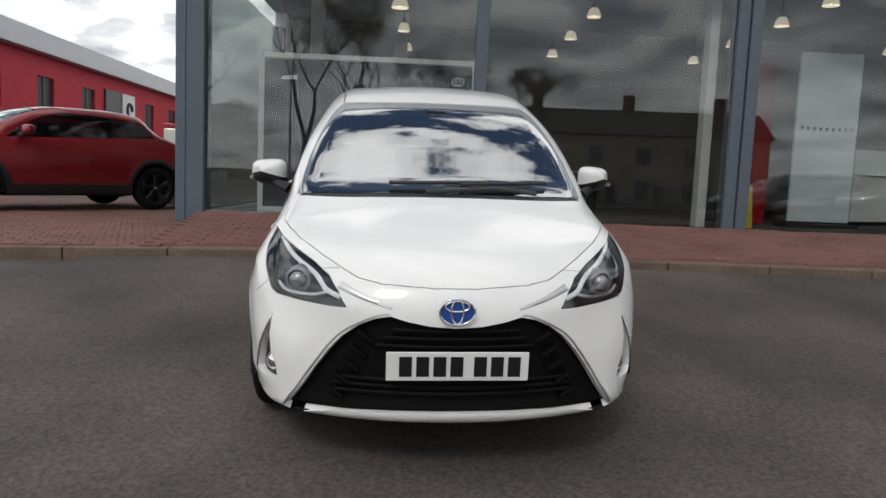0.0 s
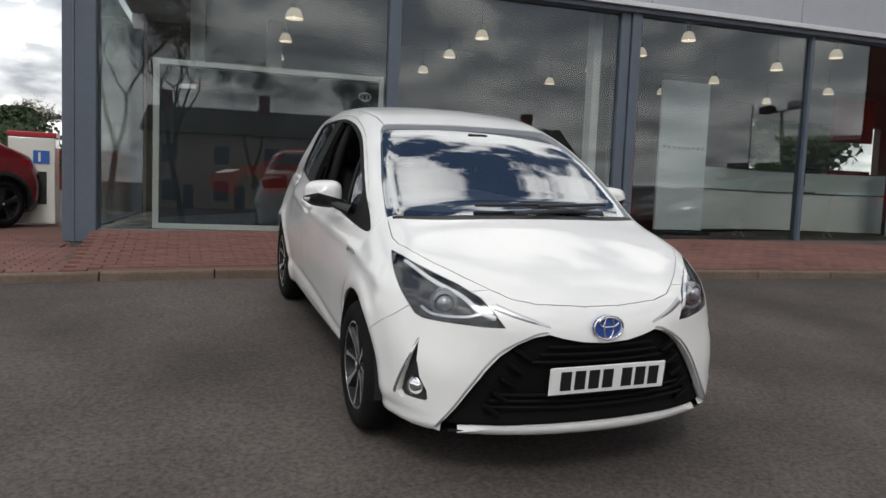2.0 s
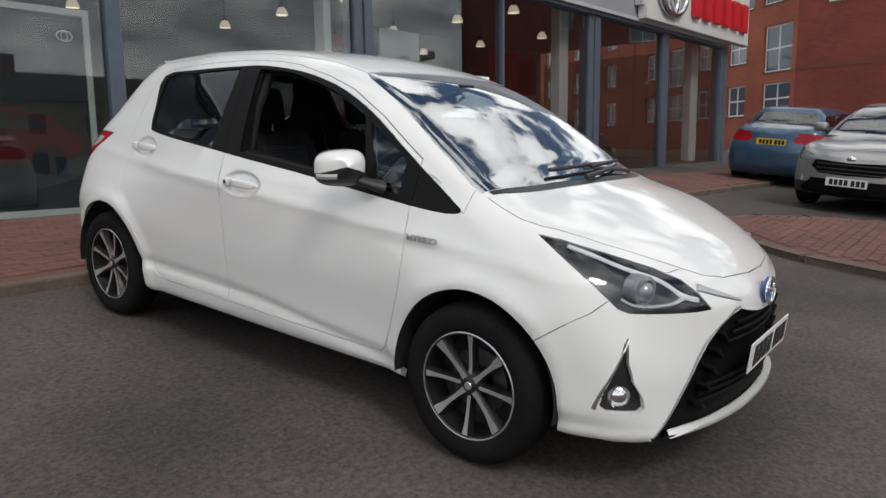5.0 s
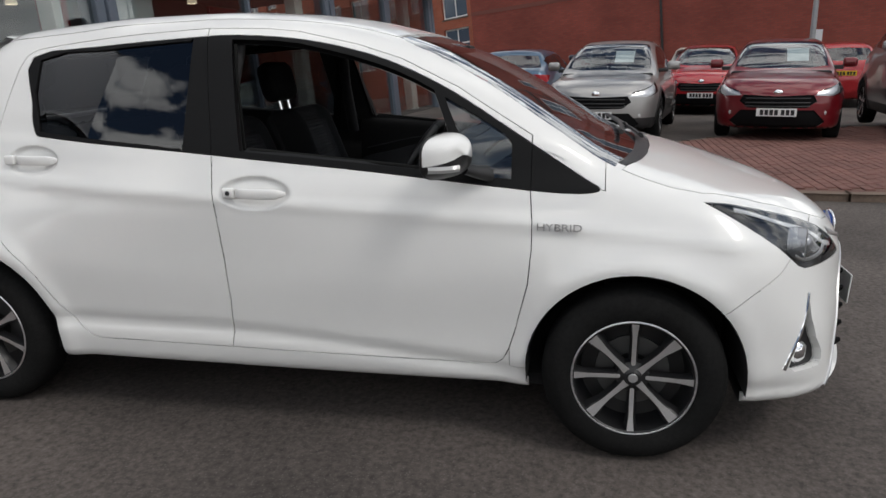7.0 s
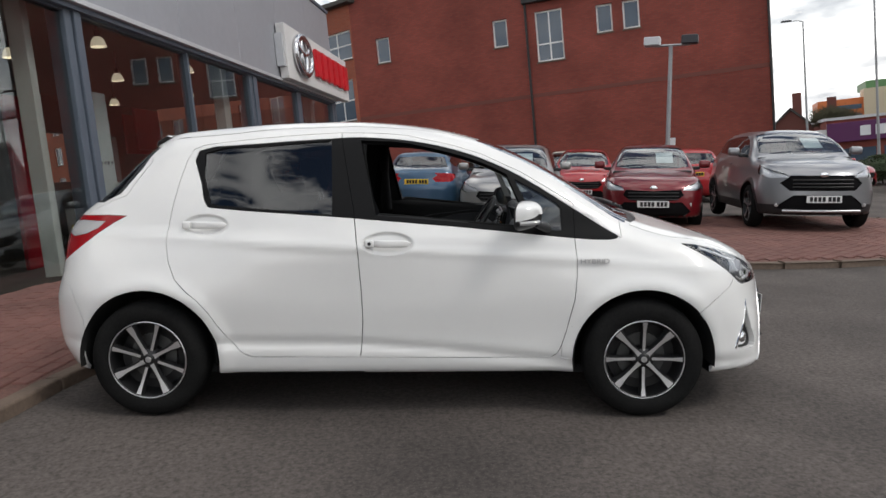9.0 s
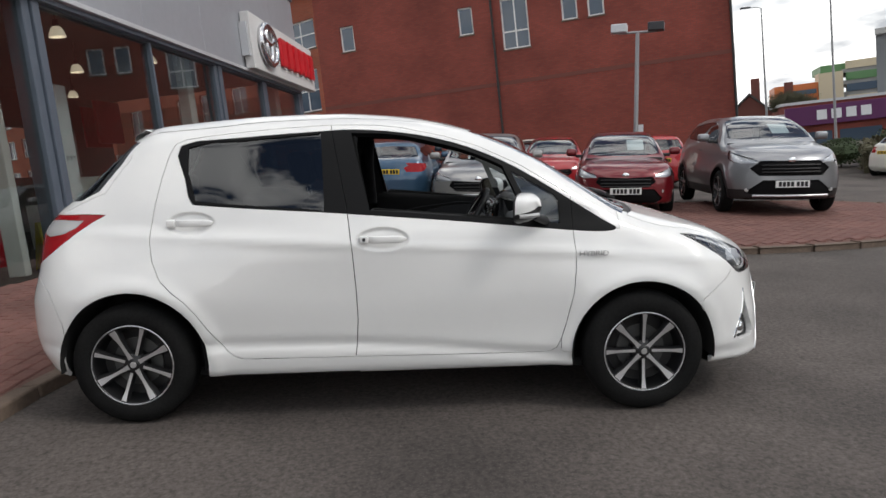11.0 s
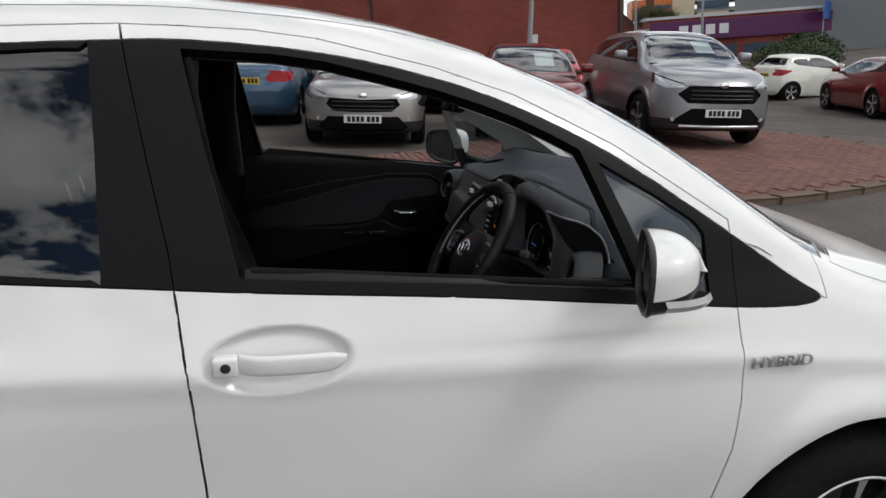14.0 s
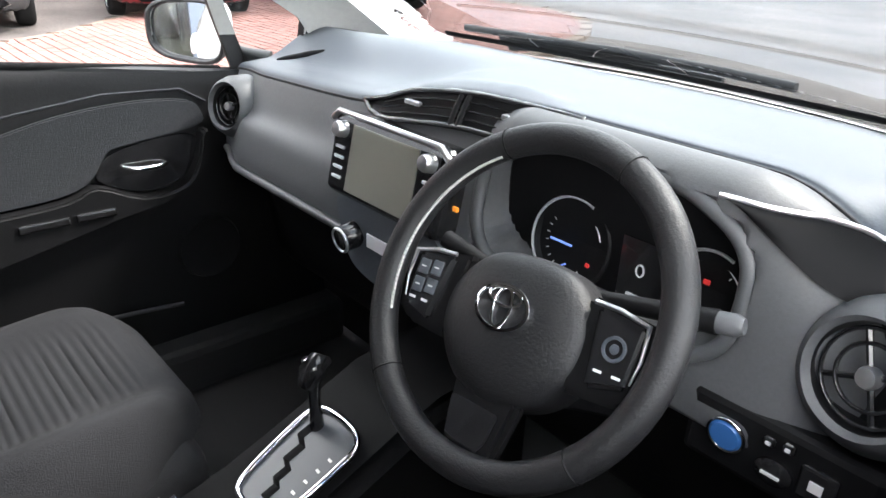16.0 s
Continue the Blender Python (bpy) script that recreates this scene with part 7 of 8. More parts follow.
# door cards
def door_card(s, door):
    """Inner trim of a front door: dark upper sill, grey fabric insert, armrest with switches, pull handle."""
    card = part("door_card", grid_mesh([[(s * x, y, z) for x, z in ((0.728 + .012 * sm(1.5, 1.9, y), 0.948 + 0.055 * sm(1.3, 2.25, y)), (0.700 + .038 * sm(1.45, 1.9, y), 0.952 + 0.055 * sm(1.3, 2.25, y)), (0.690 + .02 * sm(1.45, 1.9, y), 0.930 + 0.045 * sm(1.3, 2.25, y)), (0.690, 0.80), (0.700, 0.62), (0.70, 0.30))] for y in np.linspace(1.22, 2.235, 12)]), CABIN_BLACK, door, "black door card", 50)
    CARD = lambda d: Matrix(((0, 0, -s, s * d), (1, 0, 0, 0), (0, 1, 0, 0), (0, 0, 0, 1)))
    rounded = lambda pts: [(q.x, q.y) for q in smooth_loop([(a, b, 0) for a, b in pts], 3)]
    part("card_insert", prism(rounded([(1.512, .880), (1.540, .908), (1.643, .918), (1.777, .908), (1.90, .880), (2.05, .840), (2.22, .80), (2.22, .742), (1.95, .745), (1.80, .752), (1.744, .776), (1.711, .822), (1.675, .833), (1.525, .852)]), 0.012, 0.003, m=CARD(0.692)), FABRIC2, card, "grey fabric insert")
    arm = part("armrest", prism(rounded([(1.500, .835), (1.522, .845), (1.540, .775), (1.572, .736), (1.655, .727), (1.742, .765), (1.80, .747), (1.95, .740), (2.22, .738), (2.22, .600), (2.05, .622), (1.87, .655), (1.72, .688), (1.602, .708), (1.540, .745), (1.512, .79)]), 0.040, 0.010, m=CARD(0.698), seg=3), CABIN_BLACK, card, "black armrest", 40)
    for y0, y1 in ((1.715, 1.790), (1.800, 1.890)):
        part("window_switch", box(min(s * .652, s * .662), max(s * .652, s * .662), y0, y1, 0.705, 0.722, .004), BLACK_GLOSS, arm)
    cup = part("handle_cup", prism(rounded([(1.705, .818), (1.60, .838), (1.530, .832), (1.542, .775), (1.575, .742), (1.655, .733), (1.735, .772)]), 0.006, 0.002, m=CARD(0.690)), BLACK_GLOSS, card, "recessed handle cup")
    part("inner_handle", tube([(s * 0.680, 1.600, 0.786), (s * 0.668, 1.615, 0.784), (s * 0.666, 1.66, 0.787), (s * 0.678, 1.685, 0.793)], [0.006, 0.0065, 0.0055, 0.003], 8), CHROME, cup, "chrome door pull", 60)
    part("card_line", tube([(s * 0.688, 1.50, 0.90), (s * 0.690, 1.55, 0.930), (s * 0.690, 1.7, 0.935), (s * 0.690, 1.95, 0.905), (s * 0.690, 2.2, 0.85)], 0.003, 6), FABRIC2, card, "", 60)
    part("speaker_ring", merge(bmesh.new(), lathe([(0.075, 0), (0.07, 0.012), (0.06, 0.008), (0, 0.006)], 28), Matrix.Translation((s * 0.698, 1.52, 0.57)) @ Matrix.Rotation(radians(-90 * s), 4, "Y")), CABIN_BLACK, card, "dark speaker grille", 50)
    part("pocket_edge", tube([(s * 0.680, 1.60, 0.455), (s * 0.676, 1.68, 0.466), (s * 0.676, 2.1, 0.50)], 0.005, 6), LINING, card, "", 60)
    # weather strip on the sill, run channel at the rear edge
    part("weather_strip", tube([(s * 0.738, 1.44, 0.952), (s * 0.748, 1.8, 0.988), (s * 0.757, 2.15, 1.021)], 0.008, 8), RUBBER, door, "", 60)
    part("run_channel", tube([(s * 0.735, 2.18, 1.02), (s * 0.665, 2.225, 1.24), (s * 0.60, 2.25, 1.37)], 0.012, 6, flat=0.6), RUBBER, door, "", 60)


LEDGE = material("smooth_black_ledge", (0.006, 0.0068, 0.008), 0.5, spec=0.3, grain=0.1, scale=200)


def sill_cap(s, door):
    """Closes the gap between outer skin and card along the window's lower edge."""
    rows = []
    for y in np.linspace(1.36, 2.16, 14):
        z = 0.946 + 0.0960 * (y - 1.39)
        xo = -HERO.snap(np.array([[-0.78, y, z]]))[0][0] - 0.006
        xi = 0.700 + 0.046 * sm(1.40, 1.85, y)
        rows.append([(s * xo, y, z - .012), (s * (xo - .008), y, z + .001), (s * (xi + .022), y, z - .004), (s * (xi + .014), y, z + .006), (s * xi, y, z + .002), (s * (xi - .010), y, z - .04)])
    part("window_ledge", grid_mesh(rows), LEDGE, door, "smooth black window ledge", 60)


sill_cap(-1, sides["driver"][1])
sill_cap(1, sides["passenger"][1])
door_card(-1, sides["driver"][1])
door_card(1, sides["passenger"][1])
for s in (-1, 1):
    part("pillar_trim", tube([(s * 0.680, 2.27, 0.95), (s * 0.615, 2.28, 1.2), (s * 0.545, 2.26, 1.37)], [0.045, 0.042, 0.035], 10, flat=0.6), LINING, car, "dark pillar trim", 60)
    blt = part("seat_belt", grid_mesh([[(s * (0.60 + dx * .3), y + dx, z) for dx in (-.023, .023)] for y, z in ((2.30, 1.28), (2.34, 0.95), (2.37, 0.5))]), CABIN_BLACK, car, "black seat belt")
# inside mirror
rv = part("rear_view_mirror", box(-0.125, 0.125, -0.02, 0.015, -0.034, 0.034, 0.014, m=Matrix.Translation((0.02, 1.655, 1.266)) @ Matrix.Rotation(radians(15), 4, "Z"), seg=3), CABIN_BLACK, car, "black rear view mirror", 40)
part("mirror_face", box(-0.112, 0.112, 0.0155, 0.017, -0.026, 0.026, m=Matrix.Translation((0.02, 1.655, 1.266)) @ Matrix.Rotation(radians(15), 4, "Z")), MIRROR_GLASS, rv, "mirror face")
part("mirror_stem", tube([(0.01, 1.64, 1.28), (0.0, 1.56, 1.325)], 0.012, 8), CABIN_BLACK, rv)
part("sensor_pod", box(-0.06, 0.06, 1.50, 1.58, 1.33, 1.36, .012, m=None), CABIN_BLACK, rv, "black windscreen sensor pod")

# ---- parked cars ----
def paint(name, c, metal=0.0, rough=0.3):
    return material(name, c, rough, metal=metal, coat=0.9, grain=0.02, scale=30)


RED_P, DEEP_RED = paint("bright_red_paint", (0.34, 0.010, 0.015)), paint("deep_red_paint", (0.145, 0.005, 0.010), 0.3)
SILVER_P, GREY_P = paint("silver_grey_paint", (0.26, 0.265, 0.28), 0.7, 0.32), paint("warm_silver_paint", (0.33, 0.325, 0.32), 0.7, 0.32)
BLUE_P, DARK_P = paint("mid_blue_paint", (0.035, 0.085, 0.15), 0.4), paint("dark_blue_paint", (0.012, 0.018, 0.03), 0.3)
WHITE2 = paint("cream_white_paint", (0.66, 0.66, 0.60))
TAIL_RED = bpy.data.materials["red_lamp_lens"]
TINT = glass_material("car_side_glass", (0.20, 0.21, 0.22), 0.10)
CLEAR_SCREEN = glass_material("parked_windscreen", (0.55, 0.60, 0.62), 0.14)
SEAT_DARK = material("dark_car_interior", (0.02, 0.02, 0.022), 0.9)
PAPER = material("white_paper_sheet", (0.70, 0.76, 0.74), 0.6)


def body_numbers(L, W, H, hood, cowl, screen_top, roof_end, tall=0.0, clear=0.2):
    """Profiles of a car from its main measures: hood front height, base and top of the windscreen, end of the roof."""
    cz = hood + 0.17 + 0.02 * tall
    top = [(-0.2, hood - 0.32), (0.04, hood - 0.10), (0.16, hood - 0.01), (cowl * 0.5, hood + 0.10), (cowl, cz), (cowl + 0.12, cz + 0.05), ((cowl + screen_top) / 2, (cz + H - 0.06) / 2 + 0.05), (screen_top, H - 0.065), (screen_top + 0.35, H - 0.015), ((screen_top + roof_end) / 2 + .2, H), (roof_end, H - 0.055), (L + 0.5, H - 0.16)]
    nose = [(clear - .05, 0.12), (clear + .05, 0.04), (clear + .2, 0.02), (hood - 0.15, 0.03), (hood - .02, 0.09), (hood + 0.15, 0.28)]
    tail = [(clear, L - .12), (clear + .2, L - .01), (0.62, L - .01), (hood + .02, L - .08), (hood + 0.15, L - 0.12), (H - 0.32, roof_end + 0.22), (H - 0.10, roof_end + 0.06), (H + .1, roof_end + .05)]
    sec = [(clear - .03, W * .93), (clear + .12, W * .965), (0.55, W * .995), (hood - .04, W), (hood + .10, W * .965), (hood + .22, W * .90), (H - .08, W * .68), (H + .1, W * .55)]
    return dict(top=top, nose=nose, tail=tail, section=sec, crown=0.09, top_weight=0.9, sweep=[(0.2, .40), (0.6, .46), (1.0, .55)], tail_sweep=0.20,
                plan_low=[(0.05, .82), (0.4, .94), (0.9, .99), (2.2, 1.0), (L - .9, 1.0), (L - .3, .955), (L, .9)],
                plan_high=[(0.3, .88), (1.0, .91), (1.8, .96), (2.4, .985), (L - 1.2, .97), (L - .5, .90), (L, .85)],
                blend=(0.62, 1.0), floor=clear, mid=(0.75, L - .8, 0.66), round_top=.12, round_front=.14, round_rear=.16, arches=[])


def parked_car(label, L, W, H, hood, cowl, screen_top, roof_end, paint_m, m, wheel_r=0.33, front_axle=0.88, wheelbase=2.6, clear=0.22, tall=0.0, cladding=False, roof_m=None, fine=True, chrome=False, sheet=True, group="parked cars", rim_m=None):
    c = thing("parked_car", label, "car", m, group)
    p = body_numbers(L, W, H, hood, cowl, screen_top, roof_end, tall, clear)
    ya, yb = front_axle, front_axle + wheelbase
    ra = wheel_r + 0.06
    p["arches"] = [(ya, wheel_r, ra + .02, 0.02), (yb, wheel_r, ra + .02, 0.02)]
    S = Solid(p)
    bm = S.half_mesh(84, 52) if fine else S.half_mesh(60, 40)
    belt = hood + 0.165
    rise = 0.05
    dlo = [(cowl + .33, belt - .01), (cowl + .75, belt + .01), (L * .62, belt + rise), (L - .75, belt + rise + .05), (roof_end + 0.02, belt + rise + .16), (roof_end - .18, H - .17), (L * .6, H - .115), (screen_top + .35, H - .12), (screen_top + .06, H - .19), ((cowl + screen_top) / 2 + .18, (belt + H - .19) / 2 + .02)]
    arches = [arc(y, wheel_r, ra, 0, 360, 25)[:-1] for y in (ya, yb)]
    scr = [(0.02, cowl + .06), (-W * .45, cowl + .10), (-W * .74, cowl + .19), (-W * .70, (cowl + screen_top) / 2 + .06), (-W * .62, screen_top - .01), (0.02, screen_top - .03)]
    lamp = [(0.16 + W * .36 + .0, hood - .10), (W * .66 + .46, hood + .04), (W * .66 + .42, hood - .10), (W * .66 + .10, hood - .17), (W * .66 * .62 + .06, hood - .16)]
    grl = [(0.02, hood - .17), (-W * .52, hood - .15), (-W * .58, hood - .24), (-W * .44, hood - .33), (0.02, hood - .34)]
    low = [(0.02, .46), (-W * .55, .46), (-W * .72, .30), (-W * .6, clear + .03), (0.02, clear + .03)]
    rear = [(0.02, H - .13), (-W * .58, H - .15), (-W * .70, hood + .25), (0.02, hood + .22)]
    tail = [(L - .52, hood + .10), (L - .1, hood + .13), (L + .1, hood + .10), (L + .1, hood - .06), (L - .15, hood - .06)]
    if tall > 0.9:
        grl = [(0.02, hood - .13), (-W * .50, hood - .13), (-W * .66, hood - .25), (-W * .52, hood - .37), (0.02, hood - .37)]
        low = [(0.02, .58), (-W * .46, .58), (-W * .74, .38), (-W * .66, clear + .10), (0.02, clear + .10)]
    for a in arches:
        cut(bm, a, SIDE, lambda q: q.x < -.4)
    if cladding:
        for y in (ya, yb):
            cut(bm, arc(y, wheel_r, ra + .07, 0, 360, 33)[:-1], SIDE, lambda q: q.x < -.4)
        cut(bm, [(-.5, -.3), (L + .5, -.3), (L + .5, clear + .17), (-.5, clear + .17)], SIDE, lambda q: True)
    cut(bm, dlo, SIDE, lambda q: q.x < -.35)
    cut(bm, scr, TOP, lambda q: q.z > hood)
    cut(bm, lamp, CORNER, lambda q: q.y < 1.1 and q.x < -.15)
    cut(bm, grl, FRONT, lambda q: q.y < .6)
    cut(bm, low, FRONT, lambda q: q.y < .6)
    cut(bm, rear, FRONT, lambda q: q.y > roof_end - .1)
    cut(bm, tail, SIDE, lambda q: q.x < -.4 and q.y > L - .8)
    reg = {}
    for f in bm.faces:
        q = f.calc_center_median()
        if q.x < -.4 and any(inside(a, q.y, q.z) for a in arches):
            continue
        if q.x < -.35 and q.z > hood and inside(dlo, q.y, q.z):
            k = "glass"
        elif q.z > hood and inside(scr, q.x, q.y):
            k = "screen"
        elif q.y < 1.1 and q.x < -.15 and inside(lamp, q.dot(CORNER[0]), q.z):
            k = "lamp"
        elif q.y < .6 and inside(grl, q.x, q.z):
            k = "grille"
        elif q.y < .6 and inside(low, q.x, q.z):
            k = "low"
        elif q.y > roof_end - .1 and q.z > hood + .1 and inside(rear, q.x, q.z):
            k = "rear"
        elif q.y > L - .8 and q.x < -.4 and inside(tail, q.y, q.z):
            k = "tail"
        elif q.z < clear + .02:
            k = "under"
        elif cladding and (q.z < clear + .17 or (q.x < -.4 and any(math.hypot(q.y - y, q.z - wheel_r) < ra + .07 for y in (ya, yb)) and q.z < .95)):
            k = "cladding"
        elif roof_m and q.z > H - .13:
            k = "roof"
        else:
            k = "body"
        reg.setdefault(k, []).append(f)
    body = shell_part("body", S, reg["body"], paint_m, c, False, both=True)
    if "roof" in reg:
        shell_part("roof", S, reg["roof"], roof_m, c, False, both=True)
    if "cladding" in reg:
        shell_part("sill_cladding", S, reg["cladding"], BLACK_TRIM, c, False, both=True, label="black plastic cladding")
    shell_part("underside", S, reg["under"], UNDER, c, False, both=True)
    for mir in (False, True):
        shell_part("side_window", S, reg["glass"], TINT, c, mir, sink=.004)
        lp = shell_part("headlight", S, reg["lamp"], LAMP_GLASS, c, mir, label="clear headlight")
        lp.visible_shadow = False
        shell_part("lamp_bowl", S, reg["lamp"], SATIN, lp, mir, sink=.03)
        shell_part("tail_lamp", S, reg["tail"], TAIL_RED, c, mir, label="red tail lamp")
        s = 1 if mir else -1
        px = W + 0.085
        wm = part("door_mirror", box(s * px - .10, s * px + .10, cowl + .48, cowl + .60, belt + .03, belt + .17, .045, seg=3), paint_m, c, "", 50)
        part("mirror_arm", box(min(s * (px - .08), s * (W - .14)), max(s * (px - .08), s * (W - .14)), cowl + .50, cowl + .57, belt - .0, belt + .06, .015), BLACK_TRIM, wm)
        fg = part("fog_lamp", merge(bmesh.new(), lathe([(0, .008), (.025, .006), (.032, 0)], 14), Matrix.Translation((s * W * .70, S.snap(np.array([[-W * .70, .2, .42]]))[0][1], .42)) @ Matrix.Rotation(radians(90), 4, "X")), LAMP_CLEAR, c, "", 40)
        for y in (ya, yb):
            wheel(c, s * (W - .115), y, s, wheel_r, wheel_r * .70, .21, detail=False, face=rim_m)
        part("door_handle", tube([(s * (W + .006), L * .45, belt - .12), (s * (W + .018), L * .45 + .08, belt - .12), (s * (W + .006), L * .45 + .17, belt - .115)], .012, 6), paint_m, c, "", 60)
    shell_part("grille", S, reg["grille"], BLACK_MATT, c, False, both=True, sink=.02, label="black grille")
    shell_part("lower_grille", S, reg["low"], BLACK_MATT, c, False, both=True, sink=.015)
    shell_part("windscreen", S, reg["screen"], CLEAR_SCREEN, c, False, both=True, sink=.004).visible_shadow = False
    shell_part("rear_window", S, reg["rear"], TINT, c, False, both=True, sink=.004)
    inner = bmesh.new()
    box(-W * .86, W * .86, cowl, L - .35, clear + .05, hood + .08, bm=inner)
    box(-W * .8, W * .8, cowl - .02, cowl + .5, hood + .05, hood + .16, .03, bm=inner)
    for x in (-.36, .36):
        box(x - .22, x + .22, L * .52, L * .52 + .12, hood, H - .42, .04, bm=inner)
        box(x - .12, x + .12, L * .52 + .05, L * .52 + .14, H - .42, H - .24, .03, bm=inner)
        box(x - .22, x + .22, L * .74, L * .74 + .12, hood, H - .5, .04, bm=inner)
    part("cabin_interior", inner, SEAT_DARK, c, "dark cabin and seats")
    for y in (ya, yb):
        part("axle_box", box(-W * .62, W * .62, y - ra, y + ra, clear, wheel_r * 2 + .1), UNDER, c)
    fy = S.snap(np.array([[0, .05, .45]]))[0][1]
    number_plate(c, Matrix.Translation((0, fy - .012, .43 if hood < .95 else .52)), PLATE_W)
    ry = S.snap(np.array([[0, L, hood - .03]]))[0][1]
    number_plate(c, Matrix.Translation((0, ry + .012, hood - .05)) @ Matrix.Rotation(math.pi, 4, "Z"), PLATE_Y)
    part("front_badge", merge(bmesh.new(), lathe([(0, .012), (.05, .008), (.06, 0)], 20), Matrix.Translation((0, S.snap(np.array([[0, .05, hood - .12]]))[0][1], hood - .12)) @ Matrix.Rotation(radians(90), 4, "X") @ Matrix.Diagonal((1, .7, 1, 1))), CHROME, c, "", 40)
    for z in (hood - .20, hood - .26, hood - .31):
        part("grille_bar", tube([(x, S.snap(np.array([[x, .05, z]]))[0][1] - .0, z) for x in np.linspace(-W * .48, W * .48, 9)], .010, 6), BLACK_TRIM, c, "", 60)
    if chrome:
        part("bumper_trim", tube([(x, S.snap(np.array([[x, .05, clear + .07]]))[0][1] - .01, clear + .07) for x in np.linspace(-W * .62, W * .62, 9)], .022, 8), SATIN, c, "satin bumper trim", 60)
    if sheet:
        q = S.snap(np.array([[.22, (cowl + screen_top) / 2, H - .3]]))[0]
        nn = S.grad(q[None])[0]
        mm = Matrix.Translation(Vector(q) - Vector(nn) * .03) @ Vector(nn).to_track_quat("Z", "Y").to_matrix().to_4x4()
        part("price_sheet", box(-.15, .15, -.16, .16, -.002, .002, m=mm), PAPER, c, "white price sheet behind the windscreen")
    bm.free()
    return c


def stand(x, y, facing, lift=0.0, nose=True, L=0.0):
    """A car's pose on the forecourt: the point of its nose (or tail) and the way that it faces."""
    f = Vector((facing[0], facing[1], 0)).normalized()
    if not nose:
        x, y = x + f.x * L, y + f.y * L
    a = math.atan2(f.x, -f.y)
    return SLOPE @ pose(x, y, lift, 0, 0, math.degrees(a))


ISLAND = 0.075
parked_car("silver crossover with grey bonnet and price sheet, parked nose out", 4.36, .895, 1.555, .86, 1.02, 1.85, 3.55, GREY_P, stand(8.02, 1.03, (-.985, .17)), .345, .92, 2.64, .22, .5, True)
parked_car("deep red small hatchback with chrome grille bar and price sheet", 4.04, .865, 1.48, .82, .98, 1.75, 3.45, DEEP_RED, stand(7.90, -1.48, (-.97, .22), .05), .31, .86, 2.49, .19, 0, chrome=False)
parked_car("silver grey family SUV with black cladding and price sheet", 4.6, .93, 1.685, 1.02, 1.05, 1.85, 3.95, SILVER_P, stand(7.06, -3.92, (-.99, .13), ISLAND), .36, .95, 2.69, .26, 1.0, True, chrome=True)
parked_car("mid blue estate hatchback seen from behind", 4.37, .895, 1.46, .84, 1.05, 1.9, 3.7, BLUE_P, stand(11.0, 2.75, (.99, -.12), 0, False, 4.37), .32, .92, 2.64, .18, 0, fine=False, sheet=False)
parked_car("dark blue SUV parked in the rear row", 4.5, .92, 1.66, .98, 1.05, 1.85, 3.85, DARK_P, stand(13.2, .75, (-.99, .1)), .35, .92, 2.66, .24, .6, True, fine=False)
parked_car("bright red hatchback parked in the rear row", 3.95, .86, 1.50, .84, .98, 1.72, 3.4, RED_P, stand(13.3, -1.15, (-.98, .2)), .31, .84, 2.5, .2, 0, fine=False, sheet=False)
parked_car("bright red hatchback seen from behind", 3.95, .86, 1.50, .84, .98, 1.72, 3.4, RED_P, stand(15.4, -4.55, (.97, -.2), 0, False, 3.95), .31, .84, 2.5, .2, 0, fine=False, sheet=False)
parked_car("white hatchback parked before the brick gable", 3.95, .86, 1.50, .84, .98, 1.72, 3.4, WHITE2, stand(18.6, -1.7, (-.98, .1)), .31, .84, 2.5, .2, 0, fine=False, sheet=False)
parked_car("red hatchback at the roadside end of the row", 4.0, .87, 1.48, .82, .98, 1.75, 3.45, RED_P, stand(20.3, -11.9, (-.9, -.3)), .31, .86, 2.5, .19, 0, fine=False, sheet=True)
parked_car("white compact hatchback beside the hedge", 3.6, .82, 1.46, .86, .92, 1.6, 3.1, WHITE2, stand(18.1, -12.4, (.1, -.99), 0, False, 3.6), .30, .76, 2.35, .19, 0, fine=False, sheet=False)
parked_car("red hatchback with rear spoiler seen from behind", 4.37, .895, 1.44, .82, 1.05, 1.9, 3.7, DEEP_RED, stand(11.5, -12.0, (.95, -.31), 0, False, 4.37), .33, .92, 2.64, .18, 0, fine=False, sheet=False)
parked_car("pale silver crossover seen from behind", 4.36, .895, 1.555, .88, 1.02, 1.85, 3.55, GREY_P, stand(9.7, -13.2, (.92, -.40), 0, False, 4.36), .345, .92, 2.64, .22, .5, True, fine=False, sheet=False)
CROSS_RED = paint("metallic_deep_red", (0.20, 0.007, 0.012), 0.3)
BLACK_WHEEL = paint("black_roof_paint", (0.01, 0.01, 0.011))
h = Vector((-.66, -.75, 0)).normalized()
parked_car("metallic red crossover with black wheels on the apron", 4.36, .895, 1.555, .88, 1.02, 1.85, 3.55, CROSS_RED, pose(-4.62 + h.x * 3.56, 10.05 + h.y * 3.56, .385, 0, 0, math.degrees(math.atan2(h.x, -h.y))), .345, .92, 2.64, .22, .5, True, rim_m=BLACK_WHEEL)
parked_car("pale car parked behind the showroom corner", 4.0, .87, 1.46, .82, .98, 1.75, 3.45, paint("pale_pink_silver", (.5, .44, .45), .3), pose(-4.8, 13.6, .40, 0, 0, 80), .31, .86, 2.5, .19, 0, fine=False, sheet=False)

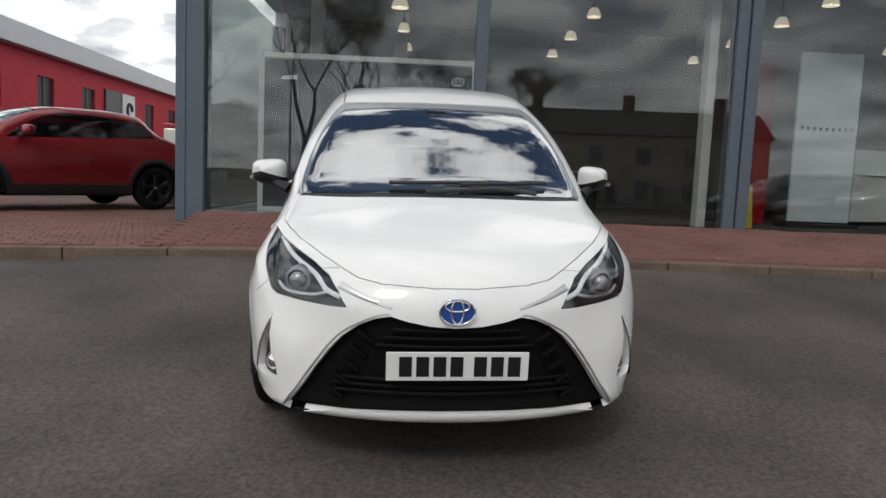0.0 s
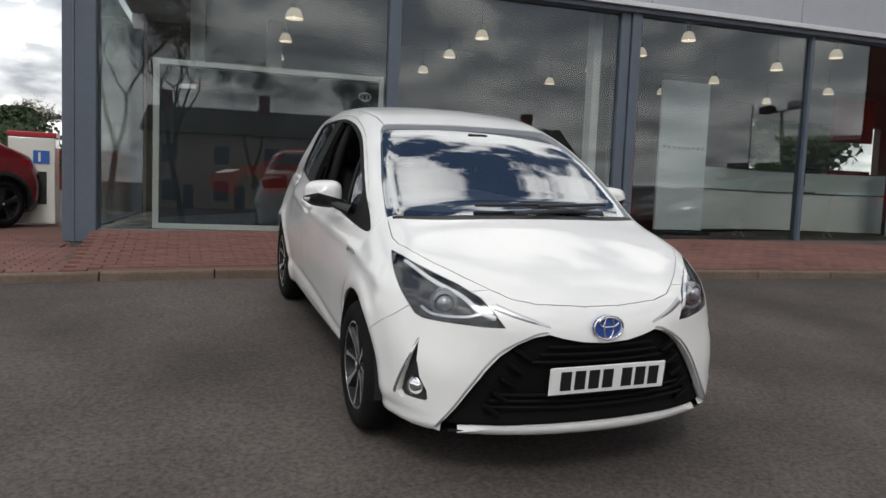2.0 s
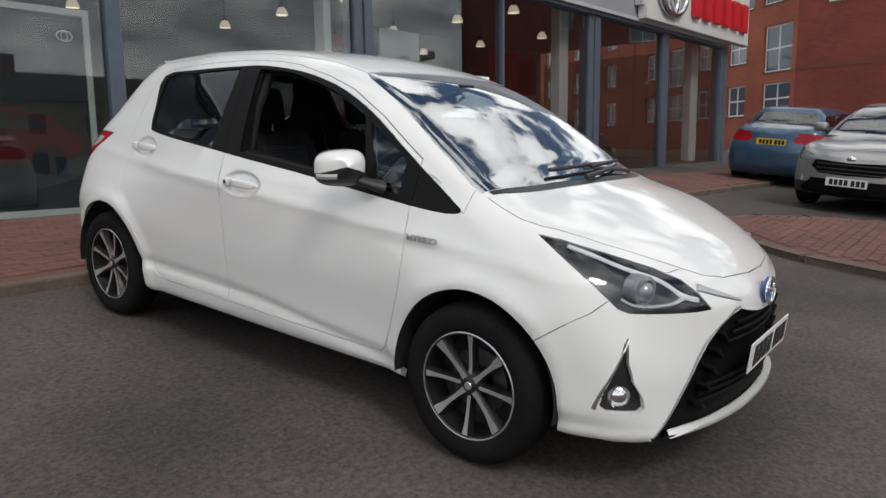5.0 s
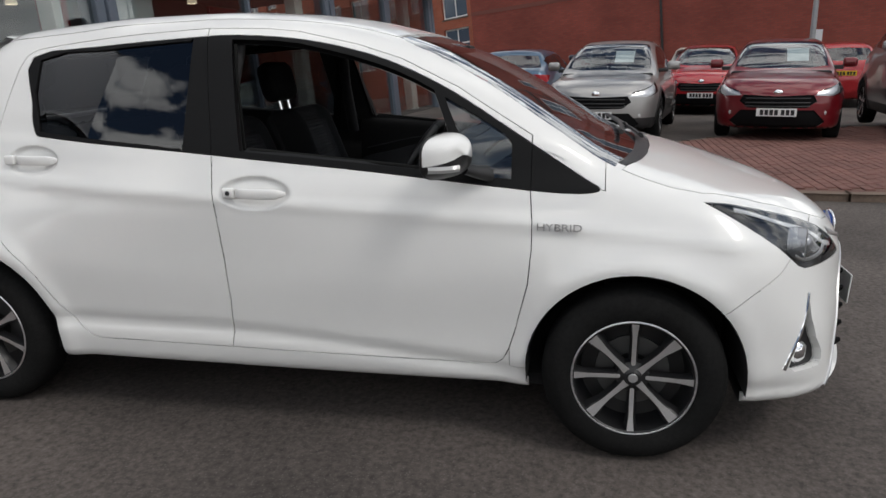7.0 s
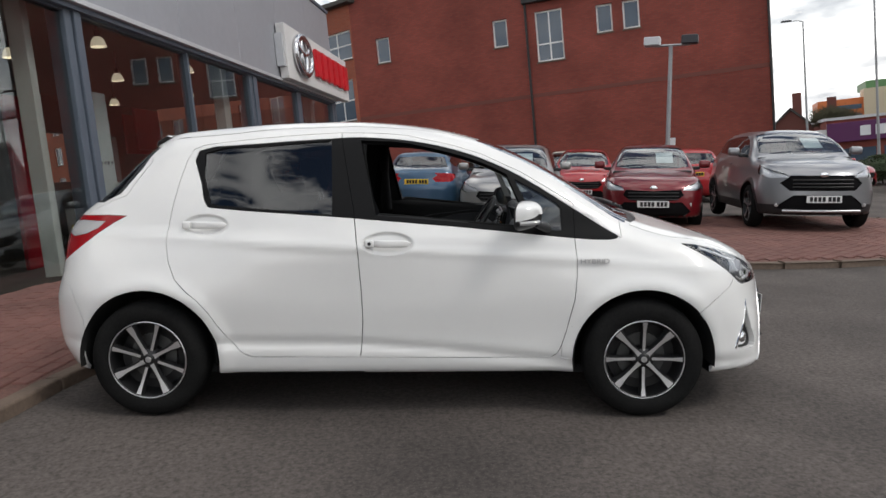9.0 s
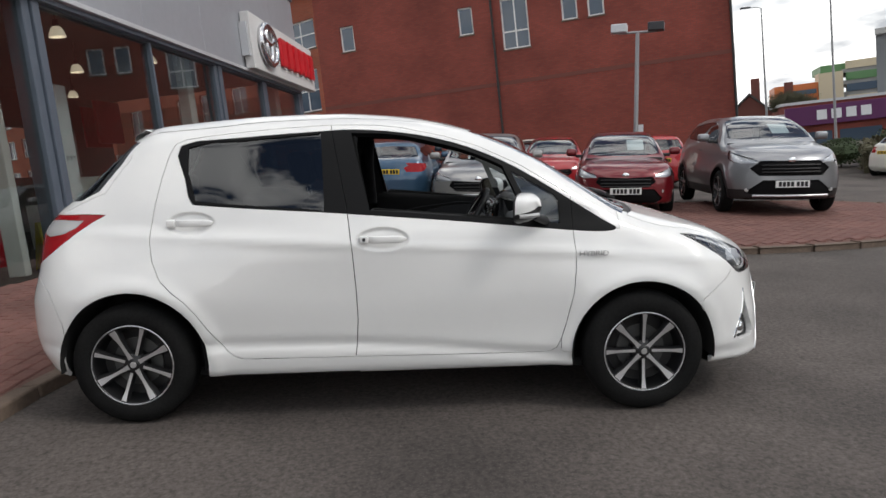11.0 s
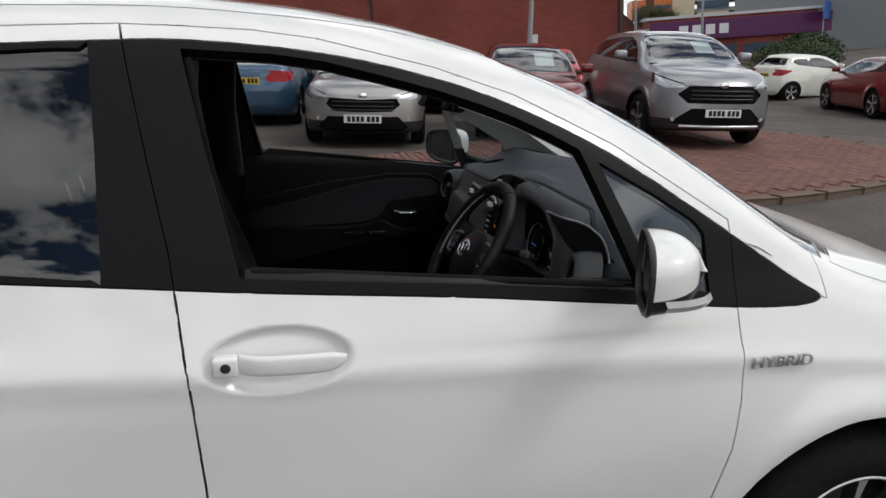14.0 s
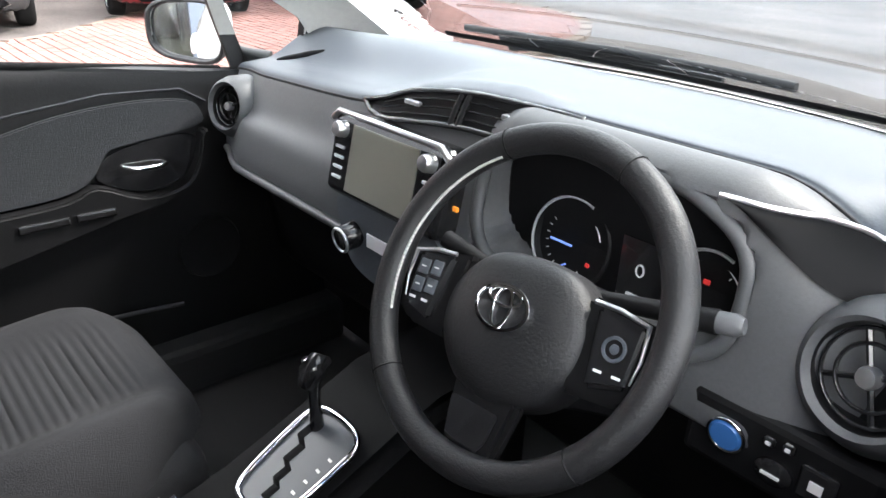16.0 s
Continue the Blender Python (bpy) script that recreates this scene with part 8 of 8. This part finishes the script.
# ---- kerbs and block paving ----
def kerb_run(name, label, pts, w, h, top_fn, length=0.9):
    """Kerb stones laid along a line, each a part."""
    k = thing(name, label, "kerb", kind="structure")
    acc = 0.0
    P = [Vector((x, y, 0)) for x, y in pts]
    run = [P[0]]
    for a, b in zip(P, P[1:]):
        n = max(1, int((b - a).length / 0.05))
        run += [a.lerp(b, i / n) for i in range(1, n + 1)]
    i = 0
    while i < len(run) - 2:
        j, d = i, 0.0
        while j < len(run) - 1 and d < length:
            d += (run[j + 1] - run[j]).length
            j += 1
        a, b = run[i], run[j]
        t = (b - a).normalized()
        n = Vector((-t.y, t.x, 0))
        za, zb = top_fn(a.x, a.y), top_fn(b.x, b.y)
        ln = (b - a).length
        bm = box(0.004, ln - 0.004, 0, w, -h - 0.08, 0, 0.014)
        up = Vector((0, 0, 1))
        sl = Vector((t.x, t.y, (zb - za) / ln)).normalized()
        side = up.cross(sl).normalized()
        u2 = sl.cross(side)
        m = Matrix(((sl.x, side.x, u2.x, a.x), (sl.y, side.y, u2.y, a.y), (sl.z, side.z, u2.z, za), (0, 0, 0, 1)))
        bmesh.ops.transform(bm, matrix=m, verts=bm.verts)
        part("kerb_stone", bm, KERB_M, k)
        i = j
    return k


kerb_run("kerb_front", "weathered concrete kerb edging the block paving", [(x, kerb_y(x) - 0.10) for x in np.arange(-13.9, 18.5, 0.3)], 0.125, STEP, lambda x, y: PLANE(x, y) + STEP)
isl = [(p.x, p.y) for p in smooth_loop([(5.6, 1.9, 0), (4.75, 1.35, 0), (4.22, 0.6, 0), (4.02, -0.5, 0), (3.98, -1.7, 0), (4.12, -2.8, 0), (4.6, -4.3, 0), (5.25, -5.5, 0), (6.2, -6.5, 0), (7.5, -6.9, 0), (9.4, -6.4, 0), (10.2, -4.5, 0), (9.9, -2.4, 0), (8.6, -1.0, 0), (7.4, 0.2, 0), (6.7, 1.4, 0)], 8)]
isl_t = [(x, y) for x, y in isl]
ib = bmesh.new()
ib.faces.new([ib.verts.new((x, y, PLANE(x, y) + ISLAND - 0.014)) for x, y in isl_t])
tagged(part("paved_island", ib, JOINT), "red block paved island for the display cars", "paving", kind="structure")
kerb_run("kerb_island", "low weathered kerb round the paved island", isl_t + [isl_t[0]], -0.12, ISLAND, lambda x, y: PLANE(x, y) + ISLAND - .006, 0.6)

PAV_L, PAV_W = 0.20, 0.10
pav_me = bpy.data.meshes.new("paver")
pb = box(-PAV_L / 2 + .003, PAV_L / 2 - .003, -PAV_W / 2 + .003, PAV_W / 2 - .003, -0.05, 0.0, 0.006, seg=1)
pb.to_mesh(pav_me)
pb.free()
pav_me.materials.append(PAVER)
rng = random.Random(4)


def pavers(inside_fn, x0, x1, y0, y1, lift, near_fn, parent, limit):
    """Stretcher courses of blocks: the nearest as parts, the rest in one joined mesh."""
    V, F = [], []
    src_v = [Vector(v.co) for v in pav_me.vertices]
    src_f = [tuple(p.vertices) for p in pav_me.polygons]
    tilt = Matrix(((1, 0, 0, 0), (0, 1, 0, 0), (0.0189, 0.0890, 1, 0), (0, 0, 0, 1)))
    made = 0
    ny, nx = int((y1 - y0) / PAV_W), int((x1 - x0) / PAV_L)
    for j in range(ny):
        for i in range(nx):
            x = x0 + (i + (0.5 if j % 2 else 0)) * PAV_L
            y = y0 + j * PAV_W
            if not inside_fn(x, y):
                continue
            z = min(PLANE(x, y) + lift, apron_cap(x) + (0.012 if lift == STEP else 9)) + rng.uniform(-.003, .003)
            m = Matrix.Translation((x, y, z)) @ Matrix(((1, 0, 0, 0), (0, 1, 0, 0), (0.0189 + rng.uniform(-.01, .01), 0.0890 + rng.uniform(-.01, .01), 1, 0), (0, 0, 0, 1)))
            if near_fn(x, y) and made < limit:
                ob = new("paver", pav_me)
                ob.parent = parent
                ob.matrix_world = m
                made += 1
            else:
                o = len(V)
                V += [tuple(m @ v) for v in src_v]
                F += [tuple(o + k for k in f) for f in src_f]
    me = bpy.data.meshes.new("paver_field")
    me.from_pydata(V, [], F)
    me.materials.append(PAVER_FIELD)
    ob = new("paver_field", me)
    ob.parent = parent
    return tagged(ob, "rows of worn red paving blocks", kind="stuff")


def island_random(m):
    n, l = m.node_tree.nodes, m.node_tree.links
    oi = [q for q in n if q.type == "OBJECT_INFO"][0]
    ge = n.new("ShaderNodeNewGeometry")
    tgt = oi.outputs["Random"].links[0].to_socket
    l.new(ge.outputs["Random Per Island"], tgt)
    return m


PAVER_FIELD = island_random(material("red_block_paver_field", (0.150, 0.070, 0.058), 0.88, grain=0.2, scale=38, bump=0.4, stain=0.2, per_object=0.10))
front_y = lambda x: facade_y(x) - 0.04 if -2.85 < x < 17 else 11.5
pavers(lambda x, y: kerb_y(x) + 0.07 < y < front_y(x) - .03, -7.0, 16.0, 2.0, 8.2, STEP, lambda x, y: -2.6 < x < -0.4 and y < 6.0, pavement, 300)
isl_poly = isl_t
pavers(lambda x, y: inside(isl_poly, x, y) and inside(isl_poly, x - .2, y), 3.9, 10.4, -7.0, 2.0, ISLAND, lambda x, y: x < 5.4 and -3.6 < y < -1.6, bpy.data.objects["paved_island"], 300)

# ---- neighbours on the left: red workshop, bollard box, hedge and trees ----
# plain dark panes, rough and low in gloss
SHED_PANE = material("rough_dark_window", (0.025, 0.027, 0.03), 0.45, spec=0.3)
shed = thing("workshop_building", "long red rendered workshop with a silver eaves band", "building", frame_on((-15.6, 24.0), (0.03, 1)))
shed.matrix_world = Matrix(((0.03, -1, 0, -15.6), (1, 0.03, 0, 22.0), (0, 0, 1, -0.5), (0, 0, 0, 1)))
sh = [(4 + 4.3 * i, 5.5 + 4.3 * i, 3.6, 5.2) for i in range(6)]
part("wall", wall_with_holes(30, 0.3, 6.1, sh + [(24, 28, .4, 3.2)], .3), RED_WALL, shed, "red rendered wall")
for i, hh in enumerate(sh):
    w = part("window", box(hh[0], hh[1], .12, .16, hh[2], hh[3]), SHED_PANE, shed, "dark recessed window")
    part("frame", box(hh[0] + .7, hh[0] + .78, .09, .15, hh[2], hh[3]), DARKMETAL, w)
part("shutter", box(24, 28, .15, .2, .4, 3.2), DARKMETAL, shed)
part("eaves_band", box(-.5, 30.4, -.5, .1, 6.1, 7.0, .03), material("pale_silver_eaves", (.5, .52, .55), .45, metal=.3), shed, "silver eaves band")
part("roof", box(-.5, 30.4, .1, 9, 6.6, 7.0), CLADDING, shed)
part("sign_board", box(15.2, 17.2, -.1, 0, 3.4, 5.4, .02), DARKMETAL, shed, "dark square sign")
sb2 = part("sign_board", box(17.5, 19.3, -.1, 0, 3.0, 5.4, .02), PALE_PRINT, shed, "white square sign")
part("sign_mark", tube([(18.4 + .35 * math.cos(t), -.13, 4.5 + .4 * math.sin(t)) for t in np.linspace(0, 4.6, 14)], .09, 6), DARKMETAL, sb2)
part("sign_mark", box(17.8, 19.0, -.12, -.1, 3.2, 3.4), DARKMETAL, sb2)
kiosk = thing("parking_kiosk", "white parking notice box with blue square sign", "kiosk", pose(-3.72, 10.3, 0.42))
part("cabinet", box(-.32, .32, -.2, .2, 0, 1.32, .02), WHITE2, kiosk)
part("top_band", box(-.33, .33, -.21, .21, 1.32, 1.40, .01), RED_GLOSS, kiosk)
part("blue_square", box(.02, .24, -.212, -.2, .92, 1.12), material("blue_sign_face", (.03, .12, .42), .4), kiosk, "blue sign square")
part("white_mark", box(.09, .12, -.216, -.212, .95, 1.09), PALE_PRINT, kiosk)
part("dark_slot", box(.08, .2, -.21, -.2, .3, .8), BLACK_TRIM, kiosk)

BARK = material("grey_brown_bark", (0.055, 0.045, 0.038), .95, grain=.35, scale=14, bump=.6)
LEAF = material("dark_evergreen_leaf", (0.035, 0.055, 0.022), .8, grain=.5, scale=3, per_object=.1)
BUD = material("olive_spring_twigs", (0.075, 0.070, 0.040), .9, grain=.3, scale=4)


def limbs(seed, height, depth=5, spread=0.5):
    """Branches from a forking walk: a list of (points, radii)."""
    r = random.Random(seed)
    out = []
    def grow(p, d, ln, rad, lev):
        pts, rr = [p.copy()], [rad]
        for i in range(3):
            d = (d + Vector((r.uniform(-.18, .18), r.uniform(-.18, .18), r.uniform(-.02, .14)))).normalized()
            p = p + d * ln / 3
            pts.append(p.copy())
            rr.append(rad * (1 - .12 * (i + 1)))
        out.append((pts, rr, lev))
        if lev < depth:
            for _ in range(r.choice((2, 3)) if lev < 4 else 2):
                q = Vector((r.uniform(-1, 1), r.uniform(-1, 1), r.uniform(.0, .6))).normalized()
                grow(p, (d * (1 - spread) + q * spread).normalized(), ln * r.uniform(.62, .82), rad * .62, lev + 1)
    grow(Vector((0, 0, -.2)), Vector((0, 0, 1)), height * .30, height * .015, 0)
    return out


def bare_tree(m, seed, height, label="bare broad crowned street tree in early spring"):
    t = thing("tree", label, "tree", m, "street trees")
    tr, cr = bmesh.new(), bmesh.new()
    tips = []
    for pts, rr, lev in limbs(seed, height, 6, .55):
        tube(pts, rr, 7 if lev < 2 else 4 if lev < 4 else 3, caps=False, bm=tr if lev < 2 else cr)
        if lev >= 5:
            tips.append(pts[-1])
    r = random.Random(seed + 9)
    for p in tips:
        for _ in range(5):
            q = p + Vector((r.uniform(-.7, .7), r.uniform(-.7, .7), r.uniform(-.2, .7)))
            tube([p, q], [.014, .006], 3, caps=False, bm=cr)
    part("trunk", tr, BARK, t)
    part("crown", cr, BUD, t, "dense bare olive twigs")
    return t


def leafy(m, seed, height, width, name="tree", label="dark evergreen tree with a ragged crown", cat="tree", group=""):
    t = thing(name, label, cat, m, group)
    r = random.Random(seed)
    part("trunk", tube([(0, 0, -.2), (.05, 0, height * .4), (0, .05, height * .8)], [height * .03, height * .02, height * .008], 8), BARK, t)
    V, F = [], []
    for _ in range(2200):
        u = r.random() ** .5
        a, hgt = r.uniform(0, 6.283), r.uniform(.12, 1)
        rad = width * u * (1 - ((hgt - .45) / .58) ** 2) ** .5 * r.uniform(.75, 1.1) if abs(hgt - .45) < .57 else .1
        c = Vector((rad * math.cos(a), rad * math.sin(a), hgt * height))
        d1 = Vector((r.uniform(-1, 1), r.uniform(-1, 1), r.uniform(-1, 1))).normalized() * height * .036
        d2 = d1.orthogonal().normalized() * height * .024
        o = len(V)
        V += [tuple(c - d1), tuple(c + d2), tuple(c + d1), tuple(c - d2)]
        F.append((o, o + 1, o + 2, o + 3))
    b = bmesh.new()
    vs = [b.verts.new(v) for v in V]
    for f in F:
        b.faces.new([vs[k] for k in f])
    part("inner_crown", lathe([(0, .15 * height), (.5 * width, .28 * height), (.72 * width, .48 * height), (.55 * width, .72 * height), (0, .93 * height)], 9), LEAF, t)
    part("crown", b, LEAF, t, "small dark leaves")
    return t


def at(x, y, turn=0.0, scale=1.0):
    return pose(x, y, ground_height(x, y), 0, 0, turn) @ Matrix.Diagonal((scale, scale, scale, 1))


leafy(at(-13.0, 58), 3, 6.0, 3.2)
bare_tree(at(-11.5, 60), 21, 7)
back_wall = thing("boundary_wall", "long low brick boundary wall behind the site", "wall", kind="structure")
uv_walls(part("wall_face", box(-14, 22, 62, 62.3, 0, 3.4), BRICK_RED, back_wall))
# garages seen through the rear window of the hall
gar = thing("far_houses", "brick houses behind the showroom", "house", at(26, 46, -10))
uv_walls(part("wall", box(-14, 10, -4, 4, 0, 4.6), BRICK_ORANGE, gar))
part("roof", prism([(-4.4, 4.6), (4.4, 4.6), (0, 7.0)], 24.6, m=Matrix(((0, 0, 1, -14.3), (1, 0, 0, 0), (0, 1, 0, 0), (0, 0, 0, 1)))), ROOF_SLATE, gar)
leafy(at(23.5, 22), 12, 5.6, 2.8)
bare_tree(at(27, 27), 14, 6.5)

# ---- lamp post, street, hedge and shops on the right ----
POLE = material("galvanised_pole", (.33, .34, .35), .45, metal=.6, grain=.1)


def flood_post(m, h=5.4):
    t = thing("flood_light_post", "galvanised lamp post with twin floodlights", "street lamp", m)
    part("pole", tube([(0, 0, -.1), (0, 0, h)], [.065, .048], 12), POLE, t, "", 60)
    part("cross_arm", tube([(-.45, 0, h), (.45, 0, h)], .03, 8), POLE, t, "", 60)
    for x in (-.45, .45):
        part("flood_head", box(x - .2, x + .2, -.16, .16, h, h + .22, .03, m=None), DARKMETAL if x < 0 else PALE_TRIM, t)
    part("notice", box(-.18, .02, -.1, -.085, 1.45, 1.75), PALE_PRINT, t)
    return t


flood_post(SLOPE @ pose(14.3, -3.5, 0, 0, 0, 70), 4.05)


def street_lamp(m, h=8.0):
    t = thing("street_lamp", "slender grey street lamp with a flat head", "street lamp", m, "street lamps")
    part("column", tube([(0, 0, -.1), (0, 0, h * .2), (0, 0, h)], [.09, .07, .045], 10), POLE, t, "", 60)
    part("arm", tube([(0, 0, h), (.3, 0, h + .08), (.8, 0, h + .1)], .03, 8), POLE, t, "", 60)
    part("head", box(.7, 1.3, -.11, .11, h + .06, h + .16, .03), DARKMETAL, t)
    return t


for x, y, a in ((34.3, -20.3, 100), (41, -19.8, 90), (33, -31, 200), (3.0, -22, 90), (-9, -23, 90)):
    street_lamp(at(x, y, a), 9.0 if x > 20 else 7.0)
hr = random.Random(8)
hd = thing("hedge", "low clipped olive green hedge along the road", "hedge", at(25, -17.5, -38))
hv = bmesh.new()
for _ in range(2600):
    c = Vector((hr.uniform(-7, 7), hr.uniform(-.6, .6), hr.uniform(.05, 1.05) * (1 - .2 * hr.random())))
    d1 = Vector((hr.uniform(-1, 1), hr.uniform(-1, 1), hr.uniform(-1, 1))).normalized() * .12
    d2 = d1.orthogonal().normalized() * .08
    hv.faces.new([hv.verts.new(c + k) for k in (-d1, d2, d1, -d2)])
part("foliage", hv, BUD, hd, "olive leaves and twigs")
part("core", box(-6.9, 6.9, -.45, .45, -.2, .8, .1), BUD, hd)
copy_thing(hd, at(34, -27, -46))
for k, (x, y, hh, ww) in enumerate(((21.5, -15.6, 1.5, 1.2), (24.5, -19.0, 1.7, 1.4), (27.5, -22.0, 1.4, 1.3), (23, -14.0, 1.1, 1.0))):
    leafy(at(x, y), 60 + k, hh, ww, "shrub", "brown olive roadside shrub", "shrub", "roadside shrubs")
BLUE_SIGN = material("blue_shop_sign", (.03, .12, .35), .4)
PURPLE = material("purple_shop_fascia", (.10, .015, .09), .4)
shop = thing("shop_row", "low flat roofed shop with a purple fascia sign", "shop", Matrix.Translation((0, 0, -2.5)) @ at(48, -28, -110))
uv_walls(part("wall", box(-3.2, 15, 0, 8, -1, 5.5), BRICK_RED, shop))
part("fascia", box(-3.2, 10, -.3, 0, 3.9, 5.3, .03), PURPLE, shop, "purple fascia board")
for i in range(4):
    part("fascia_shape", box(-1.1 + i * .95, -.45 + i * .95, -.34, -.3, 4.25, 4.95), PALE_PRINT, shop)
part("pier", box(-4.2, -3.2, -.1, 1, -1, 4.9), WIN_WHITE, shop, "white painted end pier")
for i in range(4):
    part("shop_window", box(-2.8 + i * 3.2, -.1 + i * 3.2, -.05, .02, .3, 3.4), WIN_PANE, shop)
part("roof_edge", box(-3.4, 15.2, -.1, 8.2, 5.5, 5.7), PALE_TRIM, shop)
for k, (x, y, w) in enumerate(((64, -29.2, 3.0), (66, -33.5, 2.6), (63, -25.5, 2.6))):
    hs = thing("gabled_house", "dark red brick gabled house across the road", "house", Matrix.Translation((0, 0, -2.7)) @ at(x, y, -114), "gabled houses")
    uv_walls(part("wall", box(-w, w, 0, 7, -1, 4.6), BRICK_RED, hs))
    part("gable", prism([(-w, 4.6), (w, 4.6), (0, 7.3 - .5 * k)], .3, m=Matrix.Translation((0, .3, 0)) @ UPR), BRICK_RED, hs)
    part("roof", prism([(-w - .25, 4.5), (0, 7.6 - .5 * k), (w + .25, 4.5), (w + .1, 4.4), (0, 7.35 - .5 * k), (-w - .1, 4.4)], 7.3, m=Matrix.Translation((0, 7.1, 0)) @ UPR), ROOF_SLATE, hs)
    part("chimney", box(.2, 1.0, 2.5, 3.3, 5.5, 9.0 - .6 * k), BRICK_RED, hs)
    for a, b in ((-1.5, -.5), (.5, 1.5)):
        w_ = part("window", box(a, b, -.03, .02, 2.6, 4.0), WIN_PANE, hs)
        part("window_frame", box(a - .08, b + .08, -.02, .03, 4.0, 4.1), WIN_WHITE, w_)
CREAM, GREEN_P, ORANGE_P = material("cream_panel", (.55, .47, .33), .6, grain=.05), material("green_panel", (.10, .22, .09), .5), material("orange_panel", (.55, .15, .04), .5)
CONC = material("grey_concrete_deck", (.28, .28, .27), .8, grain=.1, scale=3)
mscp = thing("car_park_building", "multi storey block with orange, cream and green panels", "car park", at(112, -64, -112) @ Matrix.Diagonal((1, 1, .5, 1)))
for k in range(5):
    part("deck", box(2, 60, 0, 18, 3.6 * k + 2.4, 3.6 * k + 3.6), CONC, mscp)
    for i in range(9):
        part("panel", box(2.5 + i * 6.2, 7.5 + i * 6.2, -.2, .5, 3.6 * k + 3.6, 3.6 * k + 6.0), (GREEN_P, CREAM, WIN_PANE)[(i * 2 + k) % 3], mscp)
part("orange_block", box(-8, -1.5, 0, 12, 0, 15.0), ORANGE_P, mscp, "orange clad end block")
for i in range(3):
    part("window_band", box(-6.5, -1.8, -.1, .1, 5.5 + 3 * i, 7.0 + 3 * i), WIN_PANE, mscp)
part("stair_tower", box(-1.5, 2, -.6, 4, 0, 17.5), CREAM, mscp, "cream stair tower")
part("top_storey", box(-1.0, 40, 1, 12, 17.5, 20), GREEN_P, mscp)
PALE_CLAD, GREY_CLAD = material("pale_retail_cladding", (.52, .52, .50), .6, grain=.06, stain=.1, stain_scale=.2), material("mid_grey_retail_cladding", (.20, .21, .22), .6, grain=.06)
block = thing("office_building", "long retail block with glazed fronts, canopy and pale upper storey", "building", Matrix.Translation((0, 0, -1.2)) @ at(66, -58, -38))
part("wall", box(-30, 34, 0, 10, -1, 8.6), GREY_CLAD, block, "grey clad wall")
part("canopy", box(-30, 30, -3.0, 0, 3.6, 4.0), PALE_CLAD, block, "pale canopy over the shop fronts")
part("green_band", box(-24, 6, -.12, 0, 7.2, 7.7), GREEN_P, block)
part("roof_edge", box(-30.4, 34.4, -.5, 10, 8.6, 9.0), PALE_CLAD, block)
for i in range(10):
    x = -29 + i * 6
    part("upper_panel", box(x, x + 3.6, -.15, 0, 4.9, 6.9), (PALE_CLAD, WIN_PANE, CREAM)[i % 3], block)
    part("shopfront", box(x, x + 4.6, -.06, .02, .1, 3.0), (WIN_PANE, CREAM, WIN_PANE, PALE_CLAD)[i % 4], block)
    part("fascia_panel", box(x, x + 4.6, -.14, 0, 3.05, 3.55), (BLUE_SIGN, PALE_PRINT, CONC)[i % 3], block)
    part("canopy_post", tube([(x - .4, -2.8, -1), (x - .4, -2.8, 3.6)], .09, 6), POLE, block)
part("brick_pier", box(30, 34, -.4, .0, -1, 8.5), BRICK_ORANGE, block)
BOARD_T = thing("roadside_sign", "white and blue roadside sign on posts", "road sign", at(44, -36, -50))
part("panel", box(-1.2, 1.2, -.05, 0, 2.2, 3.4, .02), bpy.data.materials["blue_sign_face"], BOARD_T)
for x in (-.9, .9):
    part("post", tube([(x, .05, 0), (x, .05, 3.3)], .05, 8), POLE, BOARD_T)
for seed, x, y, hgt in ((31, 60, -30, 4.6), (32, 66, -34, 5.2), (33, 52, -27, 4.2)):
    bare_tree(at(x, y), seed, hgt)

# ---- across the road, behind the walk: seen in the glass ----
STONE = material("sandstone_render", (.40, .35, .28), .85, grain=.08, scale=5, stain=.15)
terr = thing("terraced_houses", "row of stone fronted terraced houses across the road", "house", pose(8, -52, -1.5, 0, 0, 180))
th = []
for i in range(9):
    th += [(2.0 + 4.4 * i, 3.3 + 4.4 * i, 1.0, 2.8), (2.0 + 4.4 * i, 3.3 + 4.4 * i, 4.3, 5.9), (.6 + 4.4 * i, 1.5 + 4.4 * i, .1, 2.4)]
wl_ = wall_with_holes(40, -.5, 7.0, th, .3)
bmesh.ops.translate(wl_, vec=(-20, 0, 0), verts=wl_.verts)
part("wall", wl_, STONE, terr, "pale stone front wall")
for hh in th:
    part("window", box(hh[0] - 20, hh[1] - 20, .12, .17, hh[2], hh[3]), WIN_PANE, terr)
part("roof", prism([(-.5, 7.0), (8.5, 7.0), (4, 9.6)], 40.6, m=Matrix(((0, 0, 1, -20.3), (1, 0, 0, 0), (0, 1, 0, 0), (0, 0, 0, 1)))), ROOF_SLATE, terr)
for i in range(5):
    part("chimney", box(-17 + i * 8.8, -16 + i * 8.8, 3.5, 4.5, 8.8, 11), BRICK_RED, terr)
for seed, x, y, hgt in ((41, -9.2, -26, 14), (42, -16, -28, 13), (43, -5.6, -27, 12.5), (44, -23, -27, 11), (45, -1.5, -29, 11), (46, 2.4, -30, 11)):
    bare_tree(at(x, y), seed, hgt)
